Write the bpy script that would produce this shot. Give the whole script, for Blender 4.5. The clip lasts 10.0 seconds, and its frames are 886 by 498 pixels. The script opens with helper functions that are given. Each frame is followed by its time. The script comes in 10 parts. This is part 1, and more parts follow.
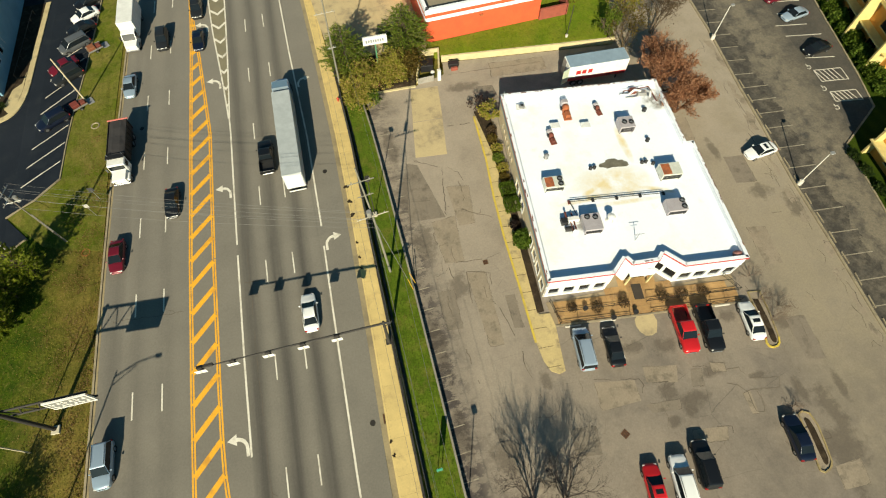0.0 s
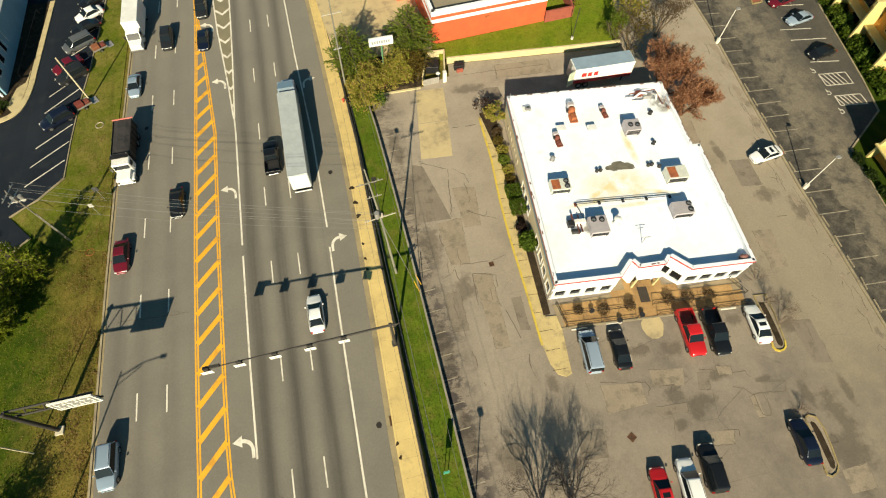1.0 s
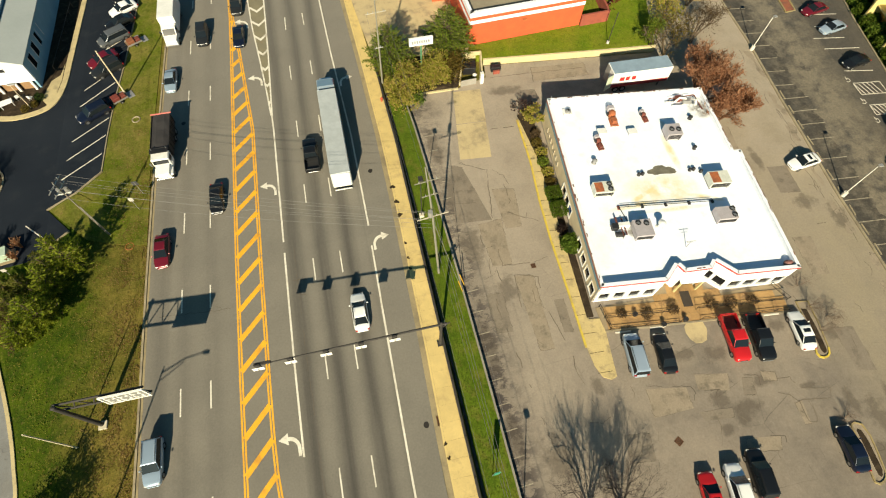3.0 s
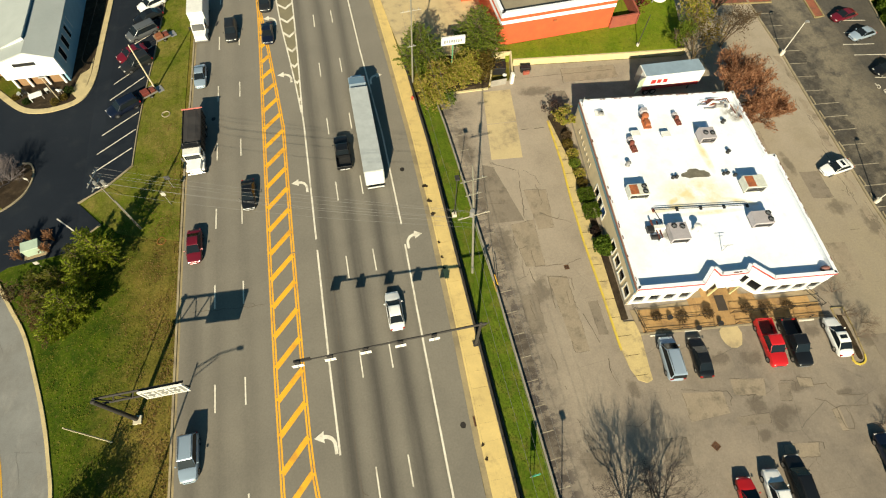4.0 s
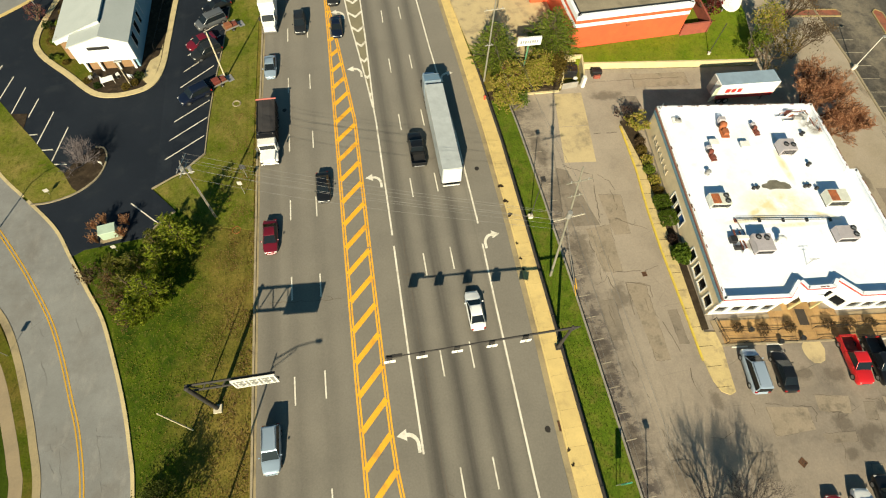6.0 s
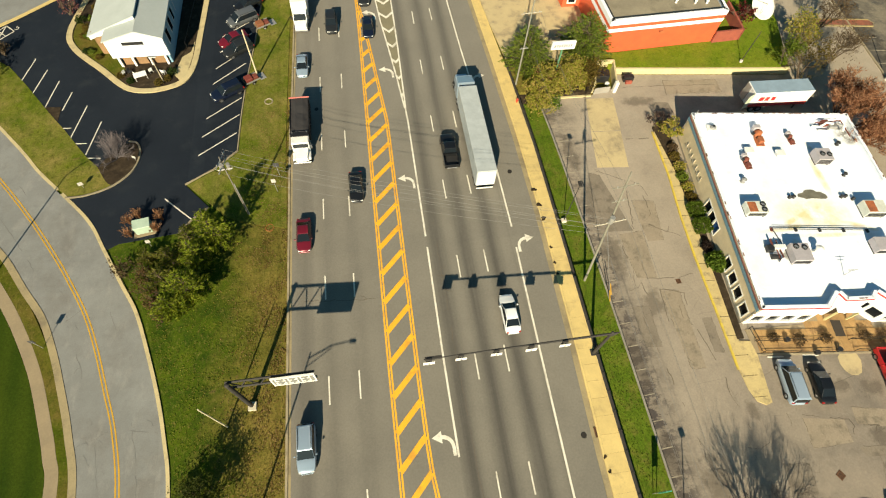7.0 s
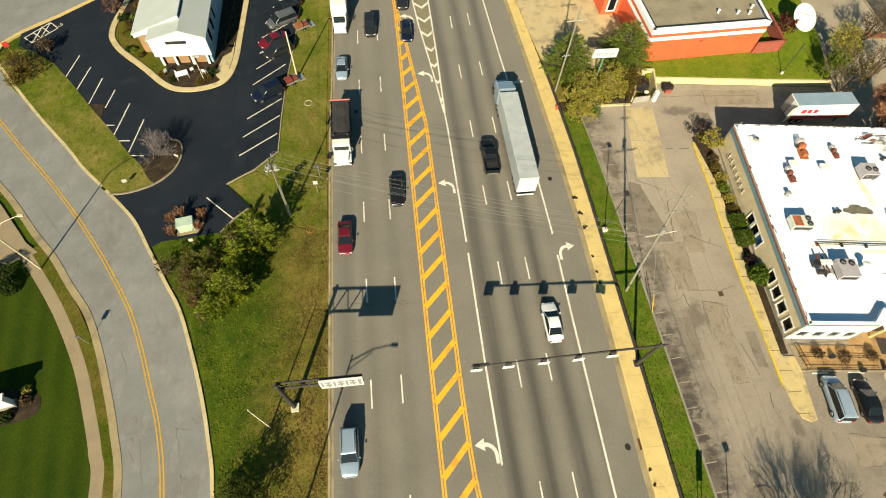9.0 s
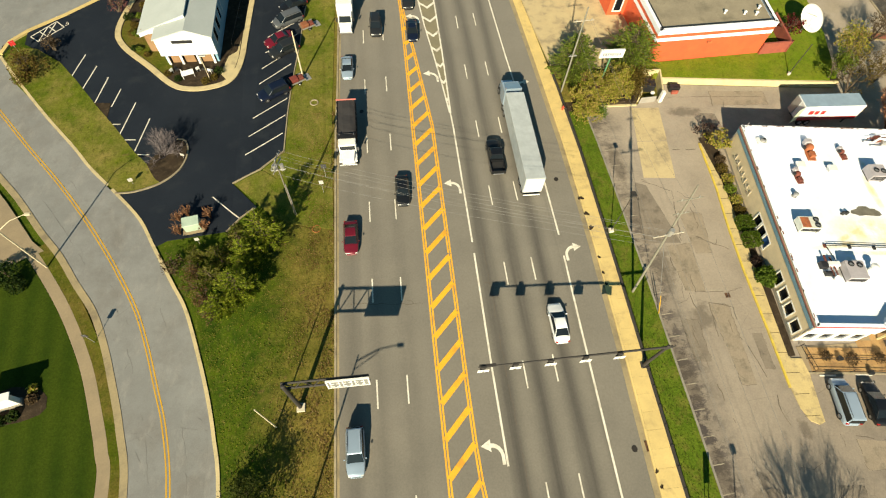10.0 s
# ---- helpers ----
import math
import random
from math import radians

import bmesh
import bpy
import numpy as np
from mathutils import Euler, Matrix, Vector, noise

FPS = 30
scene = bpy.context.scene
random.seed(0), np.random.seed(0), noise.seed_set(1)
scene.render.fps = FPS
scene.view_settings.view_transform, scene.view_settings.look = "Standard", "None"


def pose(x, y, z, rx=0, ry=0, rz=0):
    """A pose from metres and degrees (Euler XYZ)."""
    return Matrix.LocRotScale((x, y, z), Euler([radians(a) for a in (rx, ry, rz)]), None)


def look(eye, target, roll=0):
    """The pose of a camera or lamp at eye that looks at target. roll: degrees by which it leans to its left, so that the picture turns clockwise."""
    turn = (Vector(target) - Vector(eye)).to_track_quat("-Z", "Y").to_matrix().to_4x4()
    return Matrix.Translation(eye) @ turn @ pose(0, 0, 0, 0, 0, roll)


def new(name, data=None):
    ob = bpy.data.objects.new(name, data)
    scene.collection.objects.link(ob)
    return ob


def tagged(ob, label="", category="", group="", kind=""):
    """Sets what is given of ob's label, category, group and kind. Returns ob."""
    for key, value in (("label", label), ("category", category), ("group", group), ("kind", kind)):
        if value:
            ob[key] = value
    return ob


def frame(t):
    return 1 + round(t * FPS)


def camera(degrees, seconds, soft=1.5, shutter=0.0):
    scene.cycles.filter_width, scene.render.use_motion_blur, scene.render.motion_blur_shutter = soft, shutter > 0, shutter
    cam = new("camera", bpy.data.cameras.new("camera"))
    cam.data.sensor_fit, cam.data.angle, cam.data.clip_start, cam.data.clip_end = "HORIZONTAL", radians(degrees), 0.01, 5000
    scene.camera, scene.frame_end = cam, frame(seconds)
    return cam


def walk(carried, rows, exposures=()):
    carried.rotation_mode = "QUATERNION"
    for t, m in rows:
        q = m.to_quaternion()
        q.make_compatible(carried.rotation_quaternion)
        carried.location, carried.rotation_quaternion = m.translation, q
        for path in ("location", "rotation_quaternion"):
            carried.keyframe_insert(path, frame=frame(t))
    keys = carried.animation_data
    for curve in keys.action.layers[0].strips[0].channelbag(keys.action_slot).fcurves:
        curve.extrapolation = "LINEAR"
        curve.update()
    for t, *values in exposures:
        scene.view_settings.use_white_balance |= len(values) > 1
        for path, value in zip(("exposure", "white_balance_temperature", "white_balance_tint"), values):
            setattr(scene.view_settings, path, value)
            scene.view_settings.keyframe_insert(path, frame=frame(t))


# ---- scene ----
cam = camera(81.3, 10.0, 1.15)
PATH = [
    (0, (14.327, -8.765, 56.668), (14.553, -7.853, 54.902), -0.1),
    (0.5, (14.003, -8.614, 56.631), (14.235, -7.7, 54.868), 0.4),
    (1, (13.406, -8.445, 56.575), (13.64, -7.53, 54.812), 0.6),
    (1.5, (12.5, -8.252, 56.496), (12.736, -7.334, 54.734), 0.9),
    (2, (11.302, -8.037, 56.413), (11.539, -7.118, 54.653), 1.1),
    (2.5, (9.75, -7.774, 56.353), (9.992, -6.852, 54.594), 1.6),
    (4, (3.996, -6.626, 55.793), (4.241, -5.697, 54.039), 3.0),
    (4.5, (1.937, -6.245, 55.609), (2.177, -5.312, 53.856), 3.3),
    (5, (-0.275, -5.806, 55.332), (-0.037, -4.871, 53.58), 3.9),
    (5.5, (-2.624, -5.357, 55.08), (-2.388, -4.42, 53.329), 4.3),
    (7, (-8.377, -4.348, 54.513), (-8.158, -3.397, 52.766), 5.2),
    (7.5, (-9.861, -4.058, 54.489), (-9.648, -3.103, 52.745), 5.3),
    (8, (-10.983, -3.762, 54.489), (-10.778, -2.805, 52.745), 5.3),
    (8.5, (-11.846, -3.566, 54.51), (-11.648, -2.605, 52.767), 5.3),
    (9, (-12.366, -3.418, 54.479), (-12.175, -2.457, 52.736), 5.2),
    (9.5, (-12.682, -3.35, 54.421), (-12.497, -2.386, 52.679), 5.0),
    (10, (-12.879, -3.296, 54.352), (-12.694, -2.333, 52.608), 5.1),
]
walk(cam, [(t, look(eye, target, roll)) for t, eye, target, roll in PATH], [(0.0, 0.69, 6150.0, 8.0), (1.0, 0.81, 6430.0, 10.0), (2.5, 0.84, 6440.0, 10.0), (5.5, 0.87, 6460.0, 10.0), (7.0, 0.93, 6470.0, 10.0), (10.0, 1.00, 6480.0, 10.0)])

# world, sun and exposure
SUN_EL, SUN_AZ = radians(30.0), radians(199.0)
to_sun = Vector((math.sin(SUN_AZ) * math.cos(SUN_EL), math.cos(SUN_AZ) * math.cos(SUN_EL), math.sin(SUN_EL)))
world = bpy.data.worlds.new("world")
scene.world = world
world.use_nodes = True
wn = world.node_tree.nodes
sky = wn.new("ShaderNodeTexSky")
sky.sky_type, sky.sun_disc = "NISHITA", False
sky.sun_elevation, sky.sun_rotation = SUN_EL, SUN_AZ
wn["Background"].inputs["Strength"].default_value = 0.035
deep = wn.new("ShaderNodeMix")
deep.data_type, deep.blend_type = "RGBA", "MULTIPLY"
deep.inputs[0].default_value, deep.inputs[7].default_value = 1.0, (0.58, 1.08, 1.08, 1.0)
world.node_tree.links.new(sky.outputs["Color"], deep.inputs[6])
world.node_tree.links.new(deep.outputs[2], wn["Background"].inputs["Color"])
sun = new("sun", bpy.data.lights.new("sun", "SUN"))
sun.data.energy, sun.data.angle, sun.data.color = 5.15, radians(0.53), (1.0, 0.87, 0.60)
sun.matrix_world = look(to_sun * 200, (0, 0, 0))


# ---- materials ----
def wire(nt, a, b):
    nt.links.new(a, b)


def mix_rgb(nt, fac, a, b, kind="MIX"):
    n = nt.nodes.new("ShaderNodeMix")
    n.data_type, n.blend_type = "RGBA", kind
    for sock, value in ((n.inputs[0], fac), (n.inputs[6], a), (n.inputs[7], b)):
        if isinstance(value, bpy.types.NodeSocket):
            wire(nt, value, sock)
        elif isinstance(value, tuple):
            sock.default_value = (*value, 1.0)
        else:
            sock.default_value = value
    return n.outputs[2]


def noise_fac(nt, vec, scale, lo=0.35, hi=0.65, detail=4.0, rough=0.6):
    n = nt.nodes.new("ShaderNodeTexNoise")
    n.inputs["Scale"].default_value, n.inputs["Detail"].default_value, n.inputs["Roughness"].default_value = scale, detail, rough
    wire(nt, vec, n.inputs["Vector"])
    r = nt.nodes.new("ShaderNodeMapRange")
    r.inputs["From Min"].default_value, r.inputs["From Max"].default_value = lo, hi
    wire(nt, n.outputs["Fac"], r.inputs["Value"])
    return r.outputs["Result"]


def calc(nt, op, a, b=0.0):
    n = nt.nodes.new("ShaderNodeMath")
    n.operation = op
    for sock, value in ((n.inputs[0], a), (n.inputs[1], b)):
        if isinstance(value, bpy.types.NodeSocket):
            wire(nt, value, sock)
        else:
            sock.default_value = value
    return n.outputs[0]


def place_vec(nt, stretch=(1, 1, 1), local=False):
    if local:
        src = nt.nodes.new("ShaderNodeTexCoord").outputs["Object"]
    else:
        src = nt.nodes.new("ShaderNodeNewGeometry").outputs["Position"]
    m = nt.nodes.new("ShaderNodeMapping")
    m.inputs["Scale"].default_value = stretch
    wire(nt, src, m.inputs["Vector"])
    return m.outputs["Vector"]


def mat(name, a, b, rough=0.8, coarse=0.3, fine=4.0, grain=0.25, bump=0.2, metal=0.0, stain=None, stain_scale=0.12,
        stretch=(1, 1, 1), local=False, vary=0.0, coat=0.0, extra=None):
    """Two-scale surface: a to b over coarse patches, fine grain, optional stains and per-object variation."""
    m = bpy.data.materials.new(name)
    m.use_nodes = True
    nt = m.node_tree
    p = nt.nodes["Principled BSDF"]
    v = place_vec(nt, stretch, local)
    col = mix_rgb(nt, noise_fac(nt, v, coarse), a, b)
    if stain:
        col = mix_rgb(nt, noise_fac(nt, v, stain_scale, 0.52, 0.68, 6.0, 0.65), col, stain)
    if extra:
        col = extra(nt, col)
    g = noise_fac(nt, v, fine, 0.25, 0.75, 6.0, 0.7)
    dark = calc(nt, "ADD", calc(nt, "MULTIPLY", g, grain), 1.0 - grain / 2)
    col = mix_rgb(nt, 1.0, col, dark, "MULTIPLY")
    if vary:
        info = nt.nodes.new("ShaderNodeObjectInfo")
        col = mix_rgb(nt, 1.0, col, calc(nt, "ADD", calc(nt, "MULTIPLY", info.outputs["Random"], vary), 1.0 - vary / 2), "MULTIPLY")
    wire(nt, col, p.inputs["Base Color"])
    p.inputs["Roughness"].default_value, p.inputs["Metallic"].default_value = rough, metal
    p.inputs["Coat Weight"].default_value = coat
    if rough >= 0.95:
        p.inputs["Specular IOR Level"].default_value = 0.08
    if bump:
        bn = nt.nodes.new("ShaderNodeBump")
        bn.inputs["Strength"].default_value, bn.inputs["Distance"].default_value = bump, 0.03
        wire(nt, g, bn.inputs["Height"])
        wire(nt, bn.outputs["Normal"], p.inputs["Normal"])
    return m


def leaf_mat(name, a, b, c):
    m = bpy.data.materials.new(name)
    m.use_nodes = True
    nt = m.node_tree
    p = nt.nodes["Principled BSDF"]
    geo = nt.nodes.new("ShaderNodeNewGeometry")
    ramp = nt.nodes.new("ShaderNodeValToRGB")
    ramp.color_ramp.elements[0].color, ramp.color_ramp.elements[1].color = (*a, 1), (*c, 1)
    mid = ramp.color_ramp.elements.new(0.5)
    mid.color = (*b, 1)
    wire(nt, geo.outputs["Random Per Island"], ramp.inputs["Fac"])
    wire(nt, ramp.outputs["Color"], p.inputs["Base Color"])
    p.inputs["Roughness"].default_value = 0.7
    p.inputs["Specular IOR Level"].default_value = 0.15
    thin = nt.nodes.new("ShaderNodeBsdfTranslucent")
    wire(nt, ramp.outputs["Color"], thin.inputs["Color"])
    both = nt.nodes.new("ShaderNodeMixShader")
    both.inputs[0].default_value = 0.46
    wire(nt, p.outputs[0], both.inputs[1])
    wire(nt, thin.outputs[0], both.inputs[2])
    wire(nt, both.outputs[0], nt.nodes["Material Output"].inputs["Surface"])
    return m


def road_wear(nt, col):
    """Dark oil and tyre bands along the lane centres, broken up along the road."""
    pos = nt.nodes.new("ShaderNodeSeparateXYZ")
    wire(nt, nt.nodes.new("ShaderNodeNewGeometry").outputs["Position"], pos.inputs[0])
    x, y = pos.outputs[0], pos.outputs[1]
    bend = calc(nt, "MULTIPLY", calc(nt, "POWER", calc(nt, "MAXIMUM", calc(nt, "SUBTRACT", y, 38.0), 0.0), 2.0), 0.0002)
    xb = calc(nt, "ADD", x, bend)
    wob = calc(nt, "MULTIPLY", noise_fac(nt, place_vec(nt, (0.2, 0.03, 1)), 1.0, 0.2, 0.8), 0.5)
    wave = calc(nt, "COSINE", calc(nt, "MULTIPLY", calc(nt, "ADD", calc(nt, "SUBTRACT", xb, 1.42), wob), 2 * math.pi / 3.34))
    band = calc(nt, "POWER", calc(nt, "MAXIMUM", calc(nt, "ADD", calc(nt, "MULTIPLY", wave, 0.5), 0.5), 0.0), 1.3)
    inside = calc(nt, "MULTIPLY", calc(nt, "GREATER_THAN", xb, -3.4), calc(nt, "LESS_THAN", xb, 6.9))
    left = calc(nt, "MULTIPLY", calc(nt, "LESS_THAN", xb, -9.7), 0.28)
    streak = noise_fac(nt, place_vec(nt, (1.2, 0.035, 1)), 1.0, 0.25, 0.7)
    amount = calc(nt, "MULTIPLY", calc(nt, "MULTIPLY", band, calc(nt, "ADD", inside, left)), calc(nt, "ADD", calc(nt, "MULTIPLY", streak, 0.5), 0.42))
    col = mix_rgb(nt, calc(nt, "MINIMUM", amount, 0.85), col, (0.042, 0.038, 0.034))
    # the kerb lane is worn dark along one path
    kerb_gap = calc(nt, "SUBTRACT", calc(nt, "ADD", x, 20.3), calc(nt, "MULTIPLY", y, 0.014))
    off = calc(nt, "DIVIDE", calc(nt, "SUBTRACT", kerb_gap, 2.0), 0.95)
    path = calc(nt, "MAXIMUM", calc(nt, "SUBTRACT", 1.0, calc(nt, "MULTIPLY", off, off)), 0.0)
    col = mix_rgb(nt, calc(nt, "MULTIPLY", path, calc(nt, "ADD", calc(nt, "MULTIPLY", streak, 0.22), 0.20)), col, (0.055, 0.050, 0.045))
    # paler tone towards the north
    north_tone = nt.nodes.new("ShaderNodeMapRange")
    north_tone.inputs["From Min"].default_value, north_tone.inputs["From Max"].default_value = 5.0, 70.0
    wire(nt, y, north_tone.inputs["Value"])
    return mix_rgb(nt, calc(nt, "MULTIPLY", north_tone.outputs["Result"], 0.22), col, (0.250, 0.232, 0.200))


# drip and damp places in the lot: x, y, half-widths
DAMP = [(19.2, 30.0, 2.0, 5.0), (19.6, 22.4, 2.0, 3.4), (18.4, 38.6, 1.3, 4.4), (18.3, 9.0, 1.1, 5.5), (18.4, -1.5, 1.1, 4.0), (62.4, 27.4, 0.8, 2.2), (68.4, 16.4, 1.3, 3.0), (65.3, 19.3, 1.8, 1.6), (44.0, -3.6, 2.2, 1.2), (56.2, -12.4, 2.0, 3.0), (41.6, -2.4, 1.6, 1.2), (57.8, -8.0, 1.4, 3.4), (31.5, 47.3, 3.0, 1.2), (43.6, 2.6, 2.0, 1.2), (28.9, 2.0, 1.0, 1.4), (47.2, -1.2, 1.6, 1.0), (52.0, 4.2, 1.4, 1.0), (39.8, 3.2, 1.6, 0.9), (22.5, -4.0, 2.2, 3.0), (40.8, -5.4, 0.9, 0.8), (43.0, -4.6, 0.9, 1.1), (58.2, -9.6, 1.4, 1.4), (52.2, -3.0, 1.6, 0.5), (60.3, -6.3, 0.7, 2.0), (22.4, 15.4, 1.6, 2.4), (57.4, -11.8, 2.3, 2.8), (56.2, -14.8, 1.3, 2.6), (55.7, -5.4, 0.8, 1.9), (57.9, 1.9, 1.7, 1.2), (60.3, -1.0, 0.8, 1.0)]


def lot_wear(nt, col):
    """Cells of older and newer asphalt, dark drip marks and pale worn paths."""
    vo = nt.nodes.new("ShaderNodeTexVoronoi")
    vo.distance = "CHEBYCHEV"
    vo.inputs["Scale"].default_value = 0.17
    wob = nt.nodes.new("ShaderNodeTexNoise")
    wob.inputs["Scale"].default_value, wob.inputs["Detail"].default_value = 0.35, 4.0
    grid = place_vec(nt, (1, 0.75, 1))
    wire(nt, grid, wob.inputs["Vector"])
    wire(nt, mix_rgb(nt, 0.10, grid, wob.outputs["Color"], "ADD"), vo.inputs["Vector"])
    bw = nt.nodes.new("ShaderNodeRGBToBW")
    wire(nt, vo.outputs["Color"], bw.inputs[0])
    cell = calc(nt, "POWER", bw.outputs[0], 1.5)
    col = mix_rgb(nt, calc(nt, "MULTIPLY", cell, 0.75), col, (0.250, 0.205, 0.148))
    col = mix_rgb(nt, calc(nt, "MULTIPLY", noise_fac(nt, place_vec(nt), 1.3, 0.54, 0.76, 7.0, 0.72), 0.35), col, (0.110, 0.090, 0.068))
    col = mix_rgb(nt, calc(nt, "MULTIPLY", noise_fac(nt, place_vec(nt), 0.5, 0.58, 0.76, 6.0), 0.45), col, (0.080, 0.066, 0.050))
    col = mix_rgb(nt, calc(nt, "MULTIPLY", noise_fac(nt, place_vec(nt), 2.4, 0.52, 0.66, 6.0, 0.75), 0.22), col, (0.110, 0.090, 0.068))
    col = mix_rgb(nt, calc(nt, "MULTIPLY", noise_fac(nt, place_vec(nt, (1, 1, 3)), 1.9, 0.56, 0.68, 6.0, 0.75), 0.4), col, (0.300, 0.250, 0.185))
    crack = nt.nodes.new("ShaderNodeTexVoronoi")
    crack.feature = "DISTANCE_TO_EDGE"
    crack.inputs["Scale"].default_value = 0.22
    warp = nt.nodes.new("ShaderNodeTexNoise")
    warp.inputs["Scale"].default_value, warp.inputs["Detail"].default_value = 0.5, 5.0
    base = place_vec(nt)
    wire(nt, base, warp.inputs["Vector"])
    wire(nt, mix_rgb(nt, 0.82, warp.outputs["Color"], base, "MIX"), crack.inputs["Vector"])
    thin = calc(nt, "LESS_THAN", crack.outputs["Distance"], 0.005)
    keep = noise_fac(nt, base, 0.13, 0.50, 0.60)
    col = mix_rgb(nt, calc(nt, "MULTIPLY", calc(nt, "MULTIPLY", thin, keep), 0.5), col, (0.05, 0.042, 0.03))
    dull = noise_fac(nt, place_vec(nt, (0.8, 1, 1)), 0.24, 0.46, 0.62, 8.0, 0.68)
    col = mix_rgb(nt, calc(nt, "MULTIPLY", dull, 0.45), col, (0.135, 0.112, 0.086))
    pale = noise_fac(nt, place_vec(nt, (1, 0.6, 1)), 0.11, 0.50, 0.62, 7.0, 0.65)
    col = mix_rgb(nt, calc(nt, "MULTIPLY", pale, 0.6), col, (0.275, 0.224, 0.160))
    pos = nt.nodes.new("ShaderNodeSeparateXYZ")
    wire(nt, base, pos.inputs[0])
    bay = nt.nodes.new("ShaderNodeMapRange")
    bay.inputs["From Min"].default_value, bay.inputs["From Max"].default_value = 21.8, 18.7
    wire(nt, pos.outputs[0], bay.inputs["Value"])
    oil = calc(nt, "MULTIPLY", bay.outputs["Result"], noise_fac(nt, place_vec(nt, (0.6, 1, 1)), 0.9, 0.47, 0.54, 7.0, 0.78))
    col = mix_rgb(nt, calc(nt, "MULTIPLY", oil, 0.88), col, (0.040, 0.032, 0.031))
    east = nt.nodes.new("ShaderNodeMapRange")
    east.inputs["From Min"].default_value, east.inputs["From Max"].default_value = 55.0, 61.0
    wire(nt, pos.outputs[0], east.inputs["Value"])
    col = mix_rgb(nt, calc(nt, "MULTIPLY", calc(nt, "MULTIPLY", east.outputs["Result"], calc(nt, "ADD", calc(nt, "MULTIPLY", noise_fac(nt, base, 0.3, 0.35, 0.65, 7.0, 0.68), 0.45), 0.55)), 0.8), col, (0.285, 0.232, 0.146))
    north = nt.nodes.new("ShaderNodeMapRange")
    north.inputs["From Min"].default_value, north.inputs["From Max"].default_value = 10.0, 34.0
    wire(nt, pos.outputs[1], north.inputs["Value"])
    col = mix_rgb(nt, calc(nt, "MULTIPLY", calc(nt, "MULTIPLY", north.outputs["Result"], noise_fac(nt, base, 0.25, 0.30, 0.62, 7.0, 0.68)), 0.85), col, (0.335, 0.276, 0.200))
    drive = nt.nodes.new("ShaderNodeMapRange")
    drive.inputs["From Min"].default_value, drive.inputs["From Max"].default_value = 33.0, 26.0
    wire(nt, pos.outputs[0], drive.inputs["Value"])
    dust = calc(nt, "MULTIPLY", drive.outputs["Result"], calc(nt, "SUBTRACT", 1.0, bay.outputs["Result"]))
    col = mix_rgb(nt, calc(nt, "MULTIPLY", dust, calc(nt, "ADD", calc(nt, "MULTIPLY", noise_fac(nt, base, 0.28, 0.32, 0.66, 7.0, 0.68), 0.45), 0.25)), col, (0.345, 0.282, 0.204))
    # darker tone towards the southeast of the lot
    southeast = nt.nodes.new("ShaderNodeMapRange")
    southeast.inputs["From Min"].default_value, southeast.inputs["From Max"].default_value = 44.0, 64.0
    wire(nt, calc(nt, "SUBTRACT", pos.outputs[0], pos.outputs[1]), southeast.inputs["Value"])
    south = nt.nodes.new("ShaderNodeMapRange")
    south.inputs["From Min"].default_value, south.inputs["From Max"].default_value = 2.0, -8.0
    wire(nt, pos.outputs[1], south.inputs["Value"])
    col = mix_rgb(nt, calc(nt, "MULTIPLY", calc(nt, "MULTIPLY", southeast.outputs["Result"], south.outputs["Result"]), calc(nt, "ADD", calc(nt, "MULTIPLY", noise_fac(nt, base, 0.4, 0.35, 0.62, 8.0, 0.7), 0.5), 0.15)), col, (0.138, 0.114, 0.086))
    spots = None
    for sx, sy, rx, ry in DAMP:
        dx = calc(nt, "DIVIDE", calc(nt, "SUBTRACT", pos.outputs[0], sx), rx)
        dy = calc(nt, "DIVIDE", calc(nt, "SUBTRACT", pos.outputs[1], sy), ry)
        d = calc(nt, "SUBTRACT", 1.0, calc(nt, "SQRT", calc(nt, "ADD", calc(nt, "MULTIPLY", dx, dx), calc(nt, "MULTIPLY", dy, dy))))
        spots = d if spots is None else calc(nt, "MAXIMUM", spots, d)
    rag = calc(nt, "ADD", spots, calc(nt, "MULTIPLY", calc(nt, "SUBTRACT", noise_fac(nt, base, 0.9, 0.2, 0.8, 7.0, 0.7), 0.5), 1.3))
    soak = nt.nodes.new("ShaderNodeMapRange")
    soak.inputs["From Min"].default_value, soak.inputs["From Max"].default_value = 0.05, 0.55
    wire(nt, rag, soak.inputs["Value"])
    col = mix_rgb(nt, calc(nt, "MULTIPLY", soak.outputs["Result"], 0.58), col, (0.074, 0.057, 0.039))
    return mix_rgb(nt, 1.0, col, (0.965, 0.99, 1.07), "MULTIPLY")


M = {}
M["road"] = mat("road_asphalt", (0.176, 0.160, 0.132), (0.150, 0.137, 0.114), 0.9, 0.15, 5.0, 0.30, 0.25, extra=road_wear)
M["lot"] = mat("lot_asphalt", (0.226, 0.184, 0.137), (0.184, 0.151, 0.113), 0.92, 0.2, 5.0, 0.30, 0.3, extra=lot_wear)


